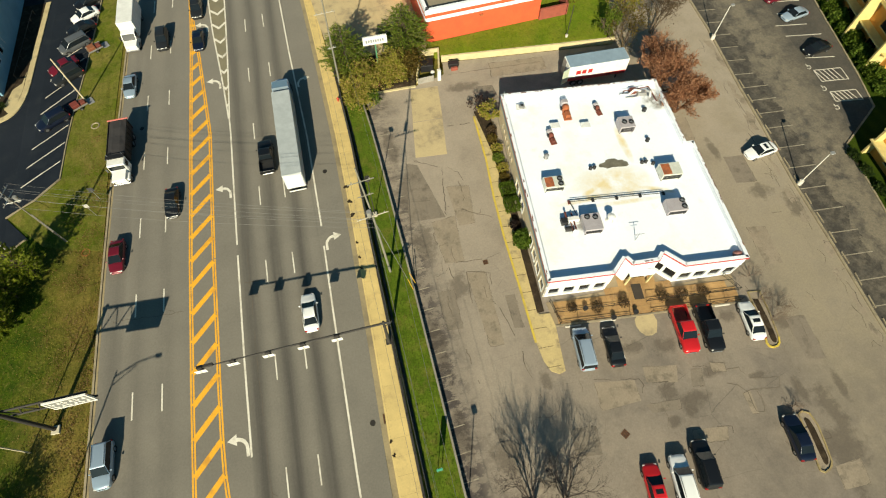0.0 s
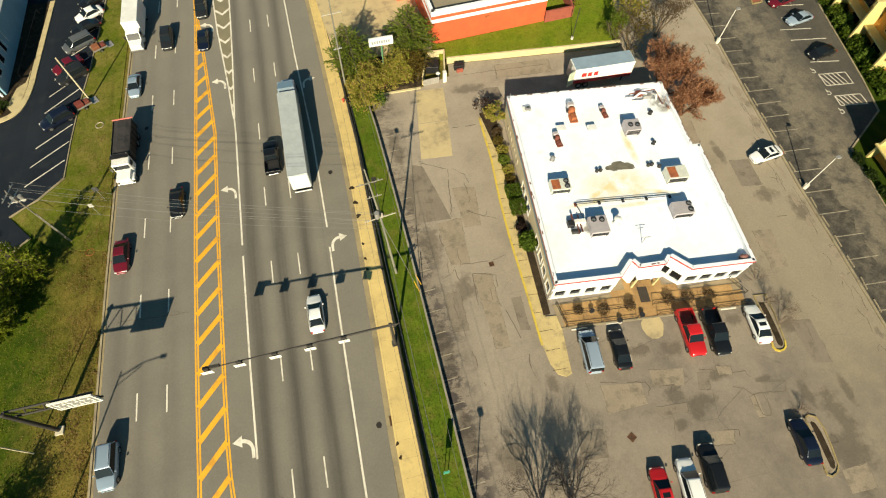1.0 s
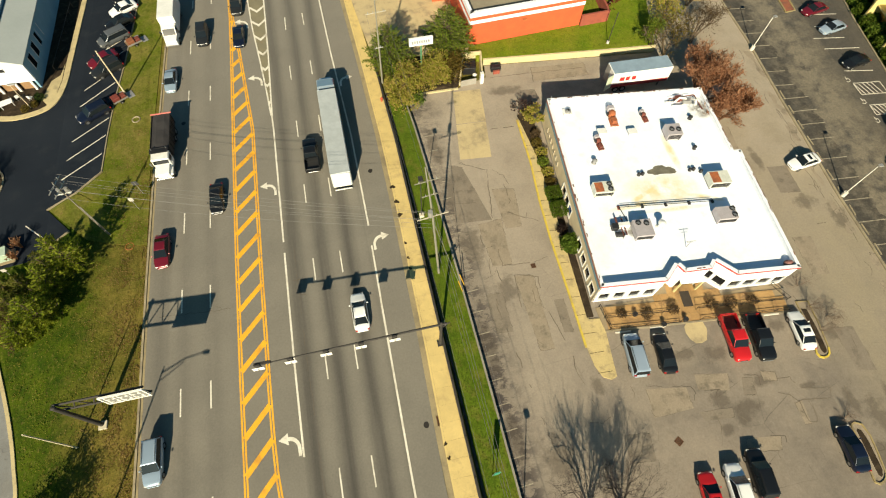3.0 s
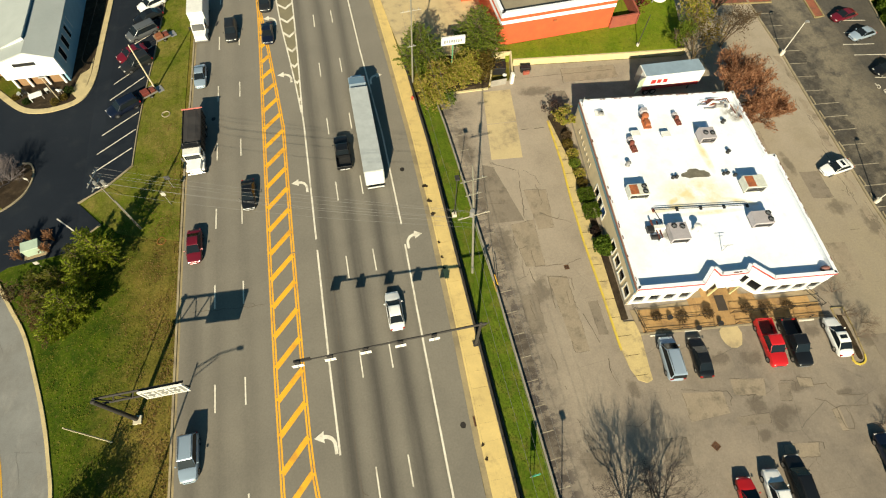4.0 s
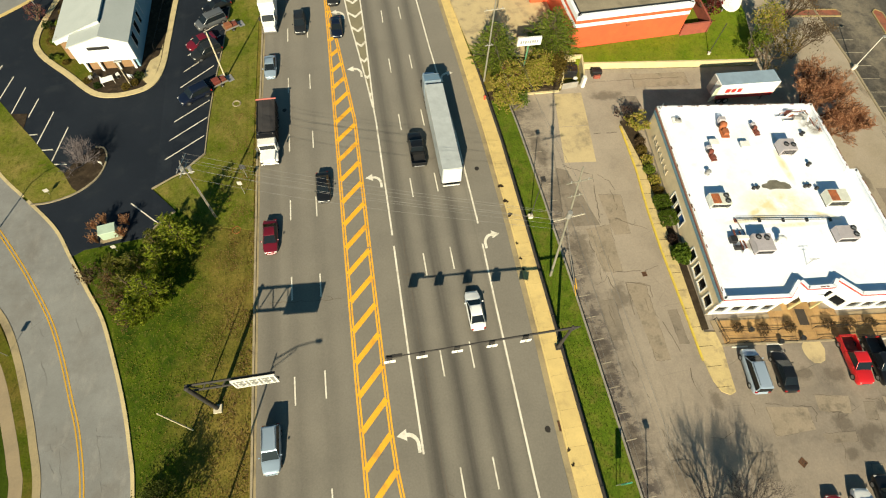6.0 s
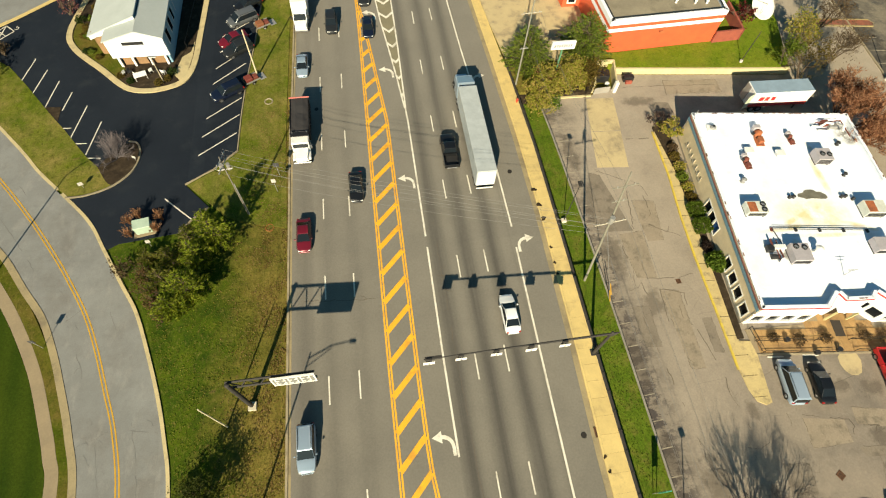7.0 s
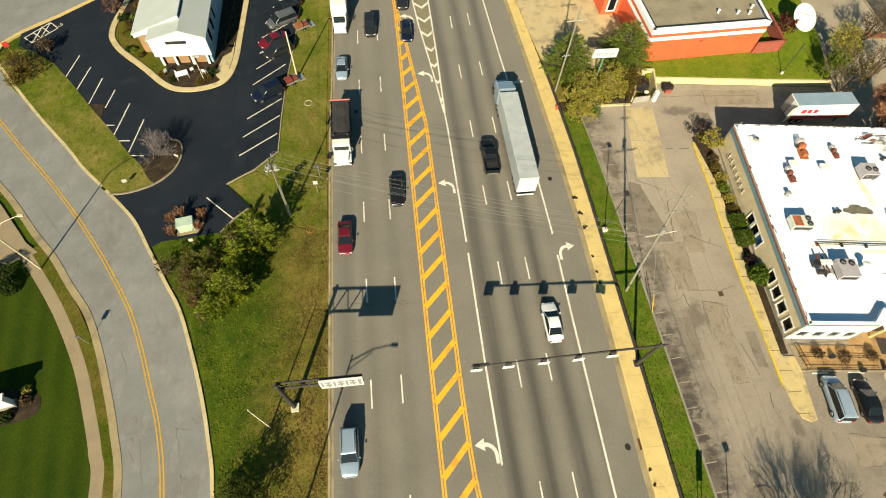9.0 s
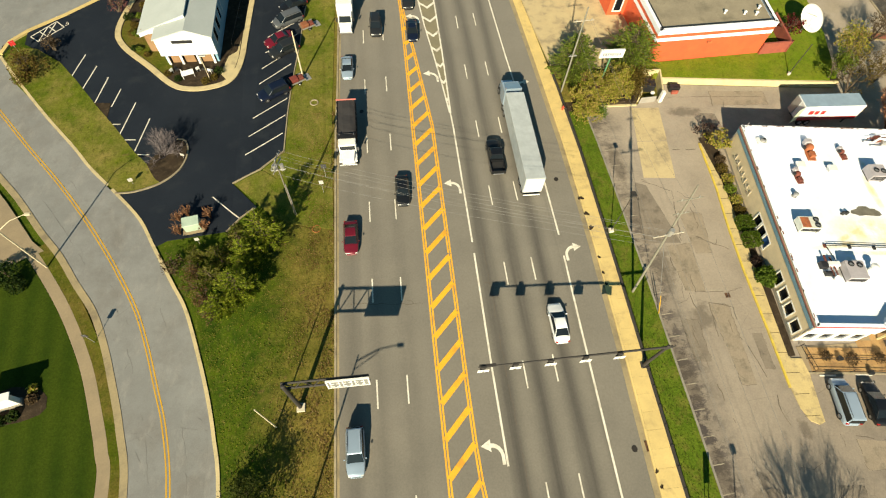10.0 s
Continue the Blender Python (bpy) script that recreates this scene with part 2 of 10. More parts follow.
def aisle_dust(nt, col):
    """Pale dust along the middle of the driving lane."""
    base = place_vec(nt)
    pos = nt.nodes.new("ShaderNodeSeparateXYZ")
    wire(nt, base, pos.inputs[0])
    off = calc(nt, "SUBTRACT", pos.outputs[0], calc(nt, "ADD", calc(nt, "MULTIPLY", pos.outputs[1], 0.085), 76.0))
    near = calc(nt, "MAXIMUM", calc(nt, "SUBTRACT", 1.0, calc(nt, "DIVIDE", calc(nt, "ABSOLUTE", off), 6.0)), 0.0)
    amt = calc(nt, "MULTIPLY", near, noise_fac(nt, base, 0.35, 0.36, 0.62, 6.0, 0.7))
    edge = calc(nt, "SUBTRACT", pos.outputs[0], calc(nt, "ADD", calc(nt, "MULTIPLY", pos.outputs[1], 0.082), 69.0))
    bays_in = calc(nt, "MULTIPLY", calc(nt, "GREATER_THAN", edge, 0.5), calc(nt, "LESS_THAN", calc(nt, "ADD", edge, calc(nt, "MULTIPLY", noise_fac(nt, base, 0.7, 0.2, 0.8), 2.0)), 5.2))
    oil = calc(nt, "MULTIPLY", bays_in, noise_fac(nt, base, 0.75, 0.40, 0.58, 8.0, 0.72))
    west = calc(nt, "LESS_THAN", off, 5.5)
    col = mix_rgb(nt, calc(nt, "MULTIPLY", calc(nt, "MULTIPLY", noise_fac(nt, base, 0.5, 0.42, 0.64, 8.0, 0.72), west), 0.7), col, (0.118, 0.100, 0.074))
    col = mix_rgb(nt, calc(nt, "MINIMUM", calc(nt, "MULTIPLY", amt, 1.6), 0.9), col, (0.170, 0.145, 0.106))
    return mix_rgb(nt, calc(nt, "MULTIPLY", oil, 0.8), col, (0.030, 0.026, 0.022))


M["lot_dark"] = mat("old_dark_asphalt", (0.050, 0.046, 0.041), (0.074, 0.066, 0.054), 0.92, 0.35, 3.5, 0.65, 0.4, extra=aisle_dust)
# Only the painted shade strip beside the pavement uses this near-black.
M["stain"] = mat("painted_shade_dark", (0.040, 0.034, 0.026), (0.075, 0.064, 0.048), 0.85, 0.8, 5.0, 0.4, 0.2)
M["sealed"] = mat("fresh_black_asphalt", (0.0057, 0.0095, 0.0170), (0.0096, 0.0142, 0.0228), 0.85, 0.12, 6.0, 0.35, 0.25, stain=(0.0138, 0.0186, 0.0258), stain_scale=0.35)
M["sealed"].node_tree.nodes["Principled BSDF"].inputs["Specular IOR Level"].default_value = 0.25


def street_wear(nt, col):
    """Pale scoured patches, dull wheel paths and blotches."""
    base = place_vec(nt)
    col = mix_rgb(nt, calc(nt, "MULTIPLY", noise_fac(nt, base, 0.33, 0.45, 0.66, 8.0, 0.7), 0.6), col, (0.150, 0.147, 0.142))
    col = mix_rgb(nt, calc(nt, "MULTIPLY", noise_fac(nt, place_vec(nt, (1, 0.5, 1)), 0.6, 0.52, 0.70, 8.0, 0.72), 0.55), col, (0.265, 0.255, 0.235))
    return mix_rgb(nt, calc(nt, "MULTIPLY", noise_fac(nt, base, 1.7, 0.58, 0.72, 6.0, 0.75), 0.4), col, (0.118, 0.114, 0.106))


M["side_road"] = mat("worn_grey_asphalt", (0.212, 0.214, 0.207), (0.178, 0.180, 0.174), 0.92, 0.12, 7.0, 0.22, 0.25, stain=(0.158, 0.152, 0.142), stain_scale=0.18, extra=street_wear)
M["concrete"] = mat("sunlit_concrete", (0.58, 0.435, 0.170), (0.50, 0.375, 0.150), 0.85, 0.5, 6.0, 0.16, 0.2, stain=(0.41, 0.305, 0.130), stain_scale=0.6, vary=0.06)
M["side_kerb"] = mat("weathered_pale_kerb", (0.50, 0.405, 0.215), (0.42, 0.345, 0.190), 0.85, 0.5, 6.0, 0.2, 0.2, stain=(0.33, 0.27, 0.15), stain_scale=0.7)
M["gutter"] = mat("gutter_concrete", (0.300, 0.238, 0.130), (0.235, 0.190, 0.110), 0.85, 0.5, 6.0, 0.25, 0.2, stain=(0.18, 0.145, 0.09), stain_scale=0.5)
M["kerb"] = mat("kerb_concrete", (0.31, 0.26, 0.17), (0.23, 0.19, 0.125), 0.85, 0.7, 6.0, 0.25, 0.2, stain=(0.16, 0.13, 0.09), stain_scale=0.8)
M["wall_concrete"] = mat("grey_concrete", (0.27, 0.25, 0.20), (0.20, 0.18, 0.15), 0.9, 0.6, 5.0, 0.3, 0.3)
M["path"] = mat("brown_concrete", (0.265, 0.205, 0.125), (0.225, 0.175, 0.11), 0.9, 0.5, 6.0, 0.2, 0.2)
M["yellow_kerb"] = mat("worn_yellow_paint", (0.58, 0.43, 0.045), (0.50, 0.37, 0.060), 0.75, 1.0, 8.0, 0.25, 0.2, stain=(0.36, 0.27, 0.09), stain_scale=0.9)
M["orange_paint"] = mat("orange_road_paint", (0.78, 0.385, 0.016), (0.70, 0.340, 0.018), 0.75, 1.2, 9.0, 0.18, 0.1, stain=(0.56, 0.27, 0.025), stain_scale=0.6)
M["yellow_paint"] = mat("yellow_road_paint", (0.52, 0.29, 0.012), (0.44, 0.25, 0.018), 0.75, 1.2, 9.0, 0.3, 0.1)
M["white_paint"] = mat("white_road_paint", (0.70, 0.66, 0.57), (0.60, 0.56, 0.47), 0.7, 1.0, 9.0, 0.2, 0.1, stain=(0.40, 0.36, 0.29), stain_scale=0.8)
M["faded_paint"] = mat("faded_white_paint", (0.33, 0.29, 0.22), (0.22, 0.19, 0.14), 0.8, 1.5, 8.0, 0.4, 0.1, stain=(0.13, 0.11, 0.08), stain_scale=1.0)
def sward(nt, col, greens, straws, edge=None, straw_amt=0.7):
    """Patches of green and straw, thin blades of light and dark, small bare spots."""
    base = place_vec(nt)
    green = mix_rgb(nt, noise_fac(nt, base, 0.45, 0.35, 0.65, 7.0, 0.65), greens[0], greens[1])
    dry = mix_rgb(nt, noise_fac(nt, base, 0.8, 0.35, 0.65, 7.0, 0.7), straws[0], straws[1])
    amt = noise_fac(nt, base, 0.22, 0.40, 0.66, 8.0, 0.7)
    if edge:
        pos = nt.nodes.new("ShaderNodeSeparateXYZ")
        wire(nt, base, pos.inputs[0])
        wob = calc(nt, "MULTIPLY", calc(nt, "SUBTRACT", noise_fac(nt, base, 0.2, 0.25, 0.75, 7.0, 0.68), 0.5), 8.0)
        r = nt.nodes.new("ShaderNodeMapRange")
        r.inputs["From Min"].default_value, r.inputs["From Max"].default_value = edge
        wire(nt, calc(nt, "ADD", pos.outputs[0], wob), r.inputs["Value"])
        amt = calc(nt, "MULTIPLY", calc(nt, "ADD", calc(nt, "MULTIPLY", amt, 0.55), 0.45), r.outputs["Result"])
    col = mix_rgb(nt, calc(nt, "MULTIPLY", amt, straw_amt), green, dry)
    light = noise_fac(nt, place_vec(nt, (1.0, 0.55, 1)), 3.4, 0.54, 0.70, 5.0, 0.75)
    col = mix_rgb(nt, calc(nt, "MULTIPLY", light, 0.4), col, (0.235, 0.185, 0.060))
    shade = noise_fac(nt, place_vec(nt, (1.0, 0.6, 1)), 2.1, 0.52, 0.70, 6.0, 0.75)
    col = mix_rgb(nt, calc(nt, "MULTIPLY", shade, 0.6), col, (0.018, 0.024, 0.003))
    bare = noise_fac(nt, base, 0.55, 0.66, 0.74, 6.0, 0.6)
    return mix_rgb(nt, calc(nt, "MULTIPLY", bare, 0.6), col, (0.150, 0.098, 0.040))


def bank_blend(nt, col):
    return sward(nt, col, ((0.026, 0.052, 0.003), (0.064, 0.092, 0.005)), ((0.150, 0.112, 0.026), (0.230, 0.166, 0.044)), (-29.0, -23.2), 0.92)


def island_blend(nt, col):
    return sward(nt, col, ((0.060, 0.090, 0.006), (0.108, 0.128, 0.010)), ((0.175, 0.142, 0.036), (0.245, 0.190, 0.060)), None, 0.82)


def rough_blend(nt, col):
    return sward(nt, col, ((0.044, 0.064, 0.003), (0.080, 0.092, 0.006)), ((0.100, 0.074, 0.016), (0.150, 0.105, 0.030)), None, 0.85)


def lawn_blend(nt, col):
    return sward(nt, col, ((0.082, 0.138, 0.006), (0.140, 0.190, 0.010)), ((0.165, 0.160, 0.018), (0.200, 0.178, 0.028)), None, 0.5)


M["grass_dry"] = mat("verge_grass", (0.090, 0.082, 0.008), (0.150, 0.108, 0.016), 0.95, 0.22, 5.0, 0.8, 0.9, extra=bank_blend)
M["grass_green"] = mat("green_lawn", (0.13, 0.18, 0.006), (0.16, 0.20, 0.008), 0.95, 0.35, 5.0, 0.7, 0.7, extra=lawn_blend)
M["grass_rough"] = mat("unmown_verge_grass", (0.05, 0.06, 0.004), (0.08, 0.09, 0.006), 0.95, 0.35, 5.0, 0.8, 0.7, extra=rough_blend)
M["grass_island"] = mat("yellowing_lawn", (0.09, 0.11, 0.006), (0.12, 0.13, 0.008), 0.95, 0.35, 5.0, 0.8, 0.7, extra=island_blend)


def mow_bands(nt, col):
    """Broad straight mowing bands."""
    pos = nt.nodes.new("ShaderNodeSeparateXYZ")
    wire(nt, place_vec(nt), pos.inputs[0])
    wave = calc(nt, "SINE", calc(nt, "MULTIPLY", calc(nt, "ADD", pos.outputs[0], calc(nt, "MULTIPLY", pos.outputs[1], 0.12)), 2.6))
    return mix_rgb(nt, calc(nt, "ADD", calc(nt, "MULTIPLY", wave, 0.28), 0.3), col, (0.040, 0.060, 0.004))


M["strip_green"] = mat("fresh_strip_grass", (0.062, 0.106, 0.007), (0.100, 0.142, 0.012), 0.95, 0.6, 5.0, 0.8, 0.8, extra=lambda nt, col: mix_rgb(nt, calc(nt, "MULTIPLY", noise_fac(nt, place_vec(nt), 0.7, 0.50, 0.68, 7.0, 0.7), 0.7), mix_rgb(nt, calc(nt, "MULTIPLY", noise_fac(nt, place_vec(nt, (1.6, 0.5, 1)), 2.0, 0.5, 0.7, 5.0, 0.7), 0.6), col, (0.034, 0.058, 0.005)), (0.140, 0.122, 0.028)))
M["mown"] = mat("mown_dark_lawn", (0.018, 0.036, 0.002), (0.029, 0.048, 0.003), 0.95, 0.15, 6.0, 0.8, 0.6, extra=mow_bands)
M["soil"] = mat("mulch_soil", (0.044, 0.032, 0.021), (0.027, 0.020, 0.014), 0.95, 0.8, 9.0, 0.7, 0.7, stain=(0.070, 0.052, 0.033), stain_scale=1.2)


def flat(name, c, rough=0.6, metal=0.0, coat=0.0, grain=0.12, fine=6.0, bump=0.05, spread=0.85, local=True):
    return mat(name, c, tuple(v * spread for v in c), rough, 0.9, fine, grain, bump, metal, local=local, coat=coat)


# ---- mesh helpers ----
def part(name, bm, material, parent=None, label="", kind="", smooth=False):
    me = bpy.data.meshes.new(name)
    bmesh.ops.recalc_face_normals(bm, faces=bm.faces)
    bm.to_mesh(me)
    bm.free()
    if smooth:
        me.polygons.foreach_set("use_smooth", [True] * len(me.polygons))
        me.set_sharp_from_angle(angle=radians(38))
    me.materials.append(material)
    ob = new(name, me)
    if parent:
        ob.parent = parent
    return tagged(ob, label=label, kind=kind)


def thing(name, m, label, category, group="", kind=""):
    ob = new(name)
    ob.matrix_world = m
    ob.empty_display_size = 0.2
    return tagged(ob, label, category, group, kind)


def box(bm, x0, y0, z0, x1, y1, z1, bev=0.0, m=None):
    r = bmesh.ops.create_cube(bm, size=1.0, matrix=Matrix.Translation(((x0 + x1) / 2, (y0 + y1) / 2, (z0 + z1) / 2)) @ Matrix.Diagonal((abs(x1 - x0), abs(y1 - y0), abs(z1 - z0), 1)))
    vs = r["verts"]
    if bev:
        es = list({e for v in vs for e in v.link_edges})
        out = bmesh.ops.bevel(bm, geom=es, offset=bev, segments=1, affect="EDGES", profile=0.5)
        vs = list({v for v in out["verts"]} | {v for v in vs if v.is_valid})
    if m is not None:
        bmesh.ops.transform(bm, matrix=m, verts=[v for v in vs if v.is_valid])
    return bm


def boxes(*rows, bev=0.0):
    bm = bmesh.new()
    for r in rows:
        box(bm, *r, bev=bev)
    return bm


def tube(bm, p, q, r0, r1=None, seg=8, caps=True):
    p, q = Vector(p), Vector(q)
    r1 = r0 if r1 is None else r1
    axis = q - p
    if axis.length < 1e-5:
        return bm
    rot = axis.to_track_quat("Z", "Y").to_matrix()
    rings = []
    for c, r in ((p, r0), (q, r1)):
        rings.append([bm.verts.new(c + rot @ Vector((r * math.cos(2 * math.pi * i / seg), r * math.sin(2 * math.pi * i / seg), 0))) for i in range(seg)])
    for i in range(seg):
        j = (i + 1) % seg
        bm.faces.new((rings[0][i], rings[0][j], rings[1][j], rings[1][i]))
    if caps:
        bm.faces.new(list(reversed(rings[0])))
        bm.faces.new(rings[1])
    return bm


def tubes(*rows, seg=8):
    bm = bmesh.new()
    for r in rows:
        tube(bm, *r, seg=seg)
    return bm


def prism(pts, z0, z1, bm=None):
    """An upright slab over an outline."""
    bm = bm or bmesh.new()
    lo = [bm.verts.new((x, y, z0)) for x, y in pts]
    hi = [bm.verts.new((x, y, z1)) for x, y in pts]
    bm.faces.new(list(reversed(lo)))
    bm.faces.new(hi)
    for i in range(len(pts)):
        j = (i + 1) % len(pts)
        bm.faces.new((lo[i], lo[j], hi[j], hi[i]))
    return bm


def z_ground(x, y=0.0):
    if x < -33:
        return -1.6
    if x < -21:
        return -1.6 * (-21 - x) / 12
    if x < 13.3:
        return 0.0
    if x < 17.0:
        return 0.1
    return -0.95


def drape(pts, lift=0.01, thick=0.12, bm=None):
    """A thin slab that follows the fall of the ground west of the road."""
    bm = bm or bmesh.new()
    own = bmesh.new()
    own.faces.new([own.verts.new((x, y, 0)) for x, y in pts])
    bmesh.ops.triangulate(own, faces=own.faces[:])
    for px in (-60.0, -55.0, -50.0, -45.0, -40.0, -36.0, -33.0, -31.0, -28.0, -25.0, -23.0, -21.0, -20.5):
        bmesh.ops.bisect_plane(own, geom=own.verts[:] + own.edges[:] + own.faces[:], plane_co=(px, 0, 0), plane_no=(1, 0, 0))
    for py in (26.0, 34.0, 42.0, 50.0, 58.0, 66.0, 74.0, 86.0):
        bmesh.ops.bisect_plane(own, geom=own.verts[:] + own.edges[:] + own.faces[:], plane_co=(0, py, 0), plane_no=(0, 1, 0))
    bmesh.ops.recalc_face_normals(own, faces=own.faces)
    if own.faces and sum(f.normal.z for f in own.faces) < 0:
        bmesh.ops.reverse_faces(own, faces=own.faces[:])
    r = bmesh.ops.extrude_face_region(own, geom=own.faces[:])
    top = {g for g in r["geom"] if isinstance(g, bmesh.types.BMVert)}
    for v in own.verts:
        v.co.z = z_ground(v.co.x, v.co.y) + lift - (0 if v in top else thick)
    table = {v: bm.verts.new(v.co) for v in own.verts}
    for f in own.faces:
        bm.faces.new([table[v] for v in f.verts])
    own.free()
    return bm


def lerp_line(pts, y):
    """x on a line of (x, y) corners that runs along y."""
    for (xa, ya), (xb, yb) in zip(pts, pts[1:]):
        if ya <= y <= yb:
            return xa + (xb - xa) * (y - ya) / (yb - ya)
    return pts[0][0] if y < pts[0][1] else pts[-1][0]


def offset_line(pts, d):
    """A line set off to its right by d."""
    out = []
    for i, p in enumerate(pts):
        a, b = Vector(pts[max(i - 1, 0)]), Vector(pts[min(i + 1, len(pts) - 1)])
        t = (b - a).normalized()
        out.append((p[0] + t.y * d, p[1] - t.x * d))
    return out


def smooth_line(pts, n=6):
    """Catmull-Rom through the corners."""
    out = []
    v = [Vector(p) for p in pts]
    for i in range(len(v) - 1):
        p0, p1, p2, p3 = v[max(i - 1, 0)], v[i], v[i + 1], v[min(i + 2, len(v) - 1)]
        for k in range(n):
            t = k / n
            out.append(tuple(0.5 * (2 * p1 + (p2 - p0) * t + (2 * p0 - 5 * p1 + 4 * p2 - p3) * t * t + (3 * p1 - p0 - 3 * p2 + p3) * t ** 3)))
    out.append(tuple(v[-1]))
    return out


def ribbon(pts, w0, w1, lift, thick, bm=None, zf=z_ground):
    """A band between two set-off lines, as a chain of slabs on the ground."""
    bm = bm or bmesh.new()
    a, b = offset_line(pts, w0), offset_line(pts, w1)
    rows = []
    for p, q in zip(a, b):
        rows.append([bm.verts.new((p[0], p[1], zf(*p) + lift)), bm.verts.new((q[0], q[1], zf(*q) + lift)),
                     bm.verts.new((q[0], q[1], zf(*q) + lift - thick)), bm.verts.new((p[0], p[1], zf(*p) + lift - thick))])
    for r, s in zip(rows, rows[1:]):
        for i in range(4):
            j = (i + 1) % 4
            bm.faces.new((r[i], r[j], s[j], s[i]))
    bm.faces.new(rows[0])
    bm.faces.new(list(reversed(rows[-1])))
    return bm


def stroke(p, q, w, z0, z1=None, bm=None, h=0.012):
    """A painted line as a thin slab."""
    bm = bm or bmesh.new()
    p, q = Vector(p), Vector(q)
    n = Vector((-(q - p).y, (q - p).x)).normalized() * w / 2
    z1 = z0 if z1 is None else z1
    c = [(p + n, z0), (p - n, z0), (q - n, z1), (q + n, z1)]
    lo = [bm.verts.new((v.x, v.y, z - 0.02)) for v, z in c]
    hi = [bm.verts.new((v.x, v.y, z + h)) for v, z in c]
    bm.faces.new(lo)
    bm.faces.new(list(reversed(hi)))
    for i in range(4):
        j = (i + 1) % 4
        bm.faces.new((lo[i], hi[i], hi[j], lo[j]))
    return bm


# ---- ground, road and pavements ----
LEFT_KERB = [(-20.6, -70), (-19.83, 0), (-19.7, 10.5), (-19.5, 27), (-19.15, 46), (-18.75, 54), (-18.35, 67), (-18.1, 75), (-16.0, 110), (-9.5, 190)]
RIGHT_KERB = [(10.4, -70), (10.75, -2), (11.1, 10), (11.35, 28), (11.25, 42), (10.75, 58), (10.1, 73), (8.2, 100), (2, 190)]
WALK_OUT = [(13.0, -70), (13.05, 0), (13.1, 20), (13.15, 40), (12.75, 53), (11.9, 66), (11.2, 76), (9.6, 100), (3.5, 190)]
STRIP_OUT = [(17.1, -70), (17.05, 0), (16.9, 20), (16.6, 35), (16.3, 44.5), (16.0, 48)]


def strip_between(a, b, z0a, z0b, thick, ys, bm=None):
    bm = bm or bmesh.new()
    rows = []
    for y in ys:
        xa, xb = lerp_line(a, y), lerp_line(b, y)
        rows.append([bm.verts.new((xa, y, z0a)), bm.verts.new((xb, y, z0b)), bm.verts.new((xb, y, z0b - thick)), bm.verts.new((xa, y, z0a - thick))])
    for r, s in zip(rows, rows[1:]):
        for i in range(4):
            j = (i + 1) % 4
            bm.faces.new((r[i], r[j], s[j], s[i]))
    bm.faces.new(rows[0])
    bm.faces.new(list(reversed(rows[-1])))
    return bm


def shifted(line, d):
    return [(x + d, y) for x, y in line]


YS = [-70, -40, -20, -10, 0, 4, 10, 16, 22, 26, 31, 36, 42, 46, 50, 54, 58, 62, 66, 70, 73, 80, 90, 100, 110, 140, 190]

bm = bmesh.new()
cols = [-2500, -300, -120, -60, -33, -31, -27, -24, -21, -20.5, 13.3, 13.5, 16.4, 16.65, 17.2, 60, 120, 300, 2500]
zs = [-1.75, -1.75, -1.75, -1.75, -1.66, -1.40, -0.86, -0.46, -0.06, -0.06, -0.06, 0.03, 0.03, -1.05, -1.05, -1.05, -1.05, -1.05, -1.05]
grid = [[bm.verts.new((x, y, z - (0.55 if 13.4 < x < 16.5 and y < 50 else 0.0))) for x, z in zip(cols, zs)] for y in (-2500, -200, -70, 0, 26, 48, 50, 86, 100, 200, 2500)]
for ra, rb in zip(grid, grid[1:]):
    for i in range(len(cols) - 1):
        bm.faces.new((ra[i], ra[i + 1], rb[i + 1], rb[i]))
ground = part("ground", bm, M["grass_dry"], label="dry olive verge grass falling away from the road", kind="structure")

def sheet_between(a, b, n, ys):
    """A level sheet between two lines in n strips, with a skirt of 0.3 m."""
    bm = bmesh.new()
    rows = []
    for y in ys:
        xa, xb = lerp_line(a, y), lerp_line(b, y)
        rows.append([bm.verts.new((xa, y, -0.3))] + [bm.verts.new((xa + (xb - xa) * i / n, y, 0.0)) for i in range(n + 1)] + [bm.verts.new((xb, y, -0.3))])
    for r, s in zip(rows, rows[1:]):
        for i in range(n + 2):
            bm.faces.new((r[i], r[i + 1], s[i + 1], s[i]))
    return bm


road = part("road", sheet_between(LEFT_KERB, shifted(RIGHT_KERB, -0.62), 20, sorted({*YS, *range(-40, 112, 4)})), M["road"], label="wide grey asphalt highway with dark oil bands", kind="structure")
part("gutter", strip_between(shifted(RIGHT_KERB, -0.616), shifted(RIGHT_KERB, -0.004), 0.004, -0.01, 0.2, YS), M["gutter"], road, "tan concrete gutter pan", "structure")
bm = strip_between(shifted(LEFT_KERB, -0.24), shifted(LEFT_KERB, 0.0), 0.09, 0.11, 0.35, YS)
part("kerb", bm, M["kerb"], road, "pale worn concrete kerb", "structure")
part("gutter", strip_between(shifted(LEFT_KERB, 0.004), shifted(LEFT_KERB, 0.28), 0.006, 0.008, 0.1, YS), M["gutter"], road, "thin dusty gutter edge", "structure")

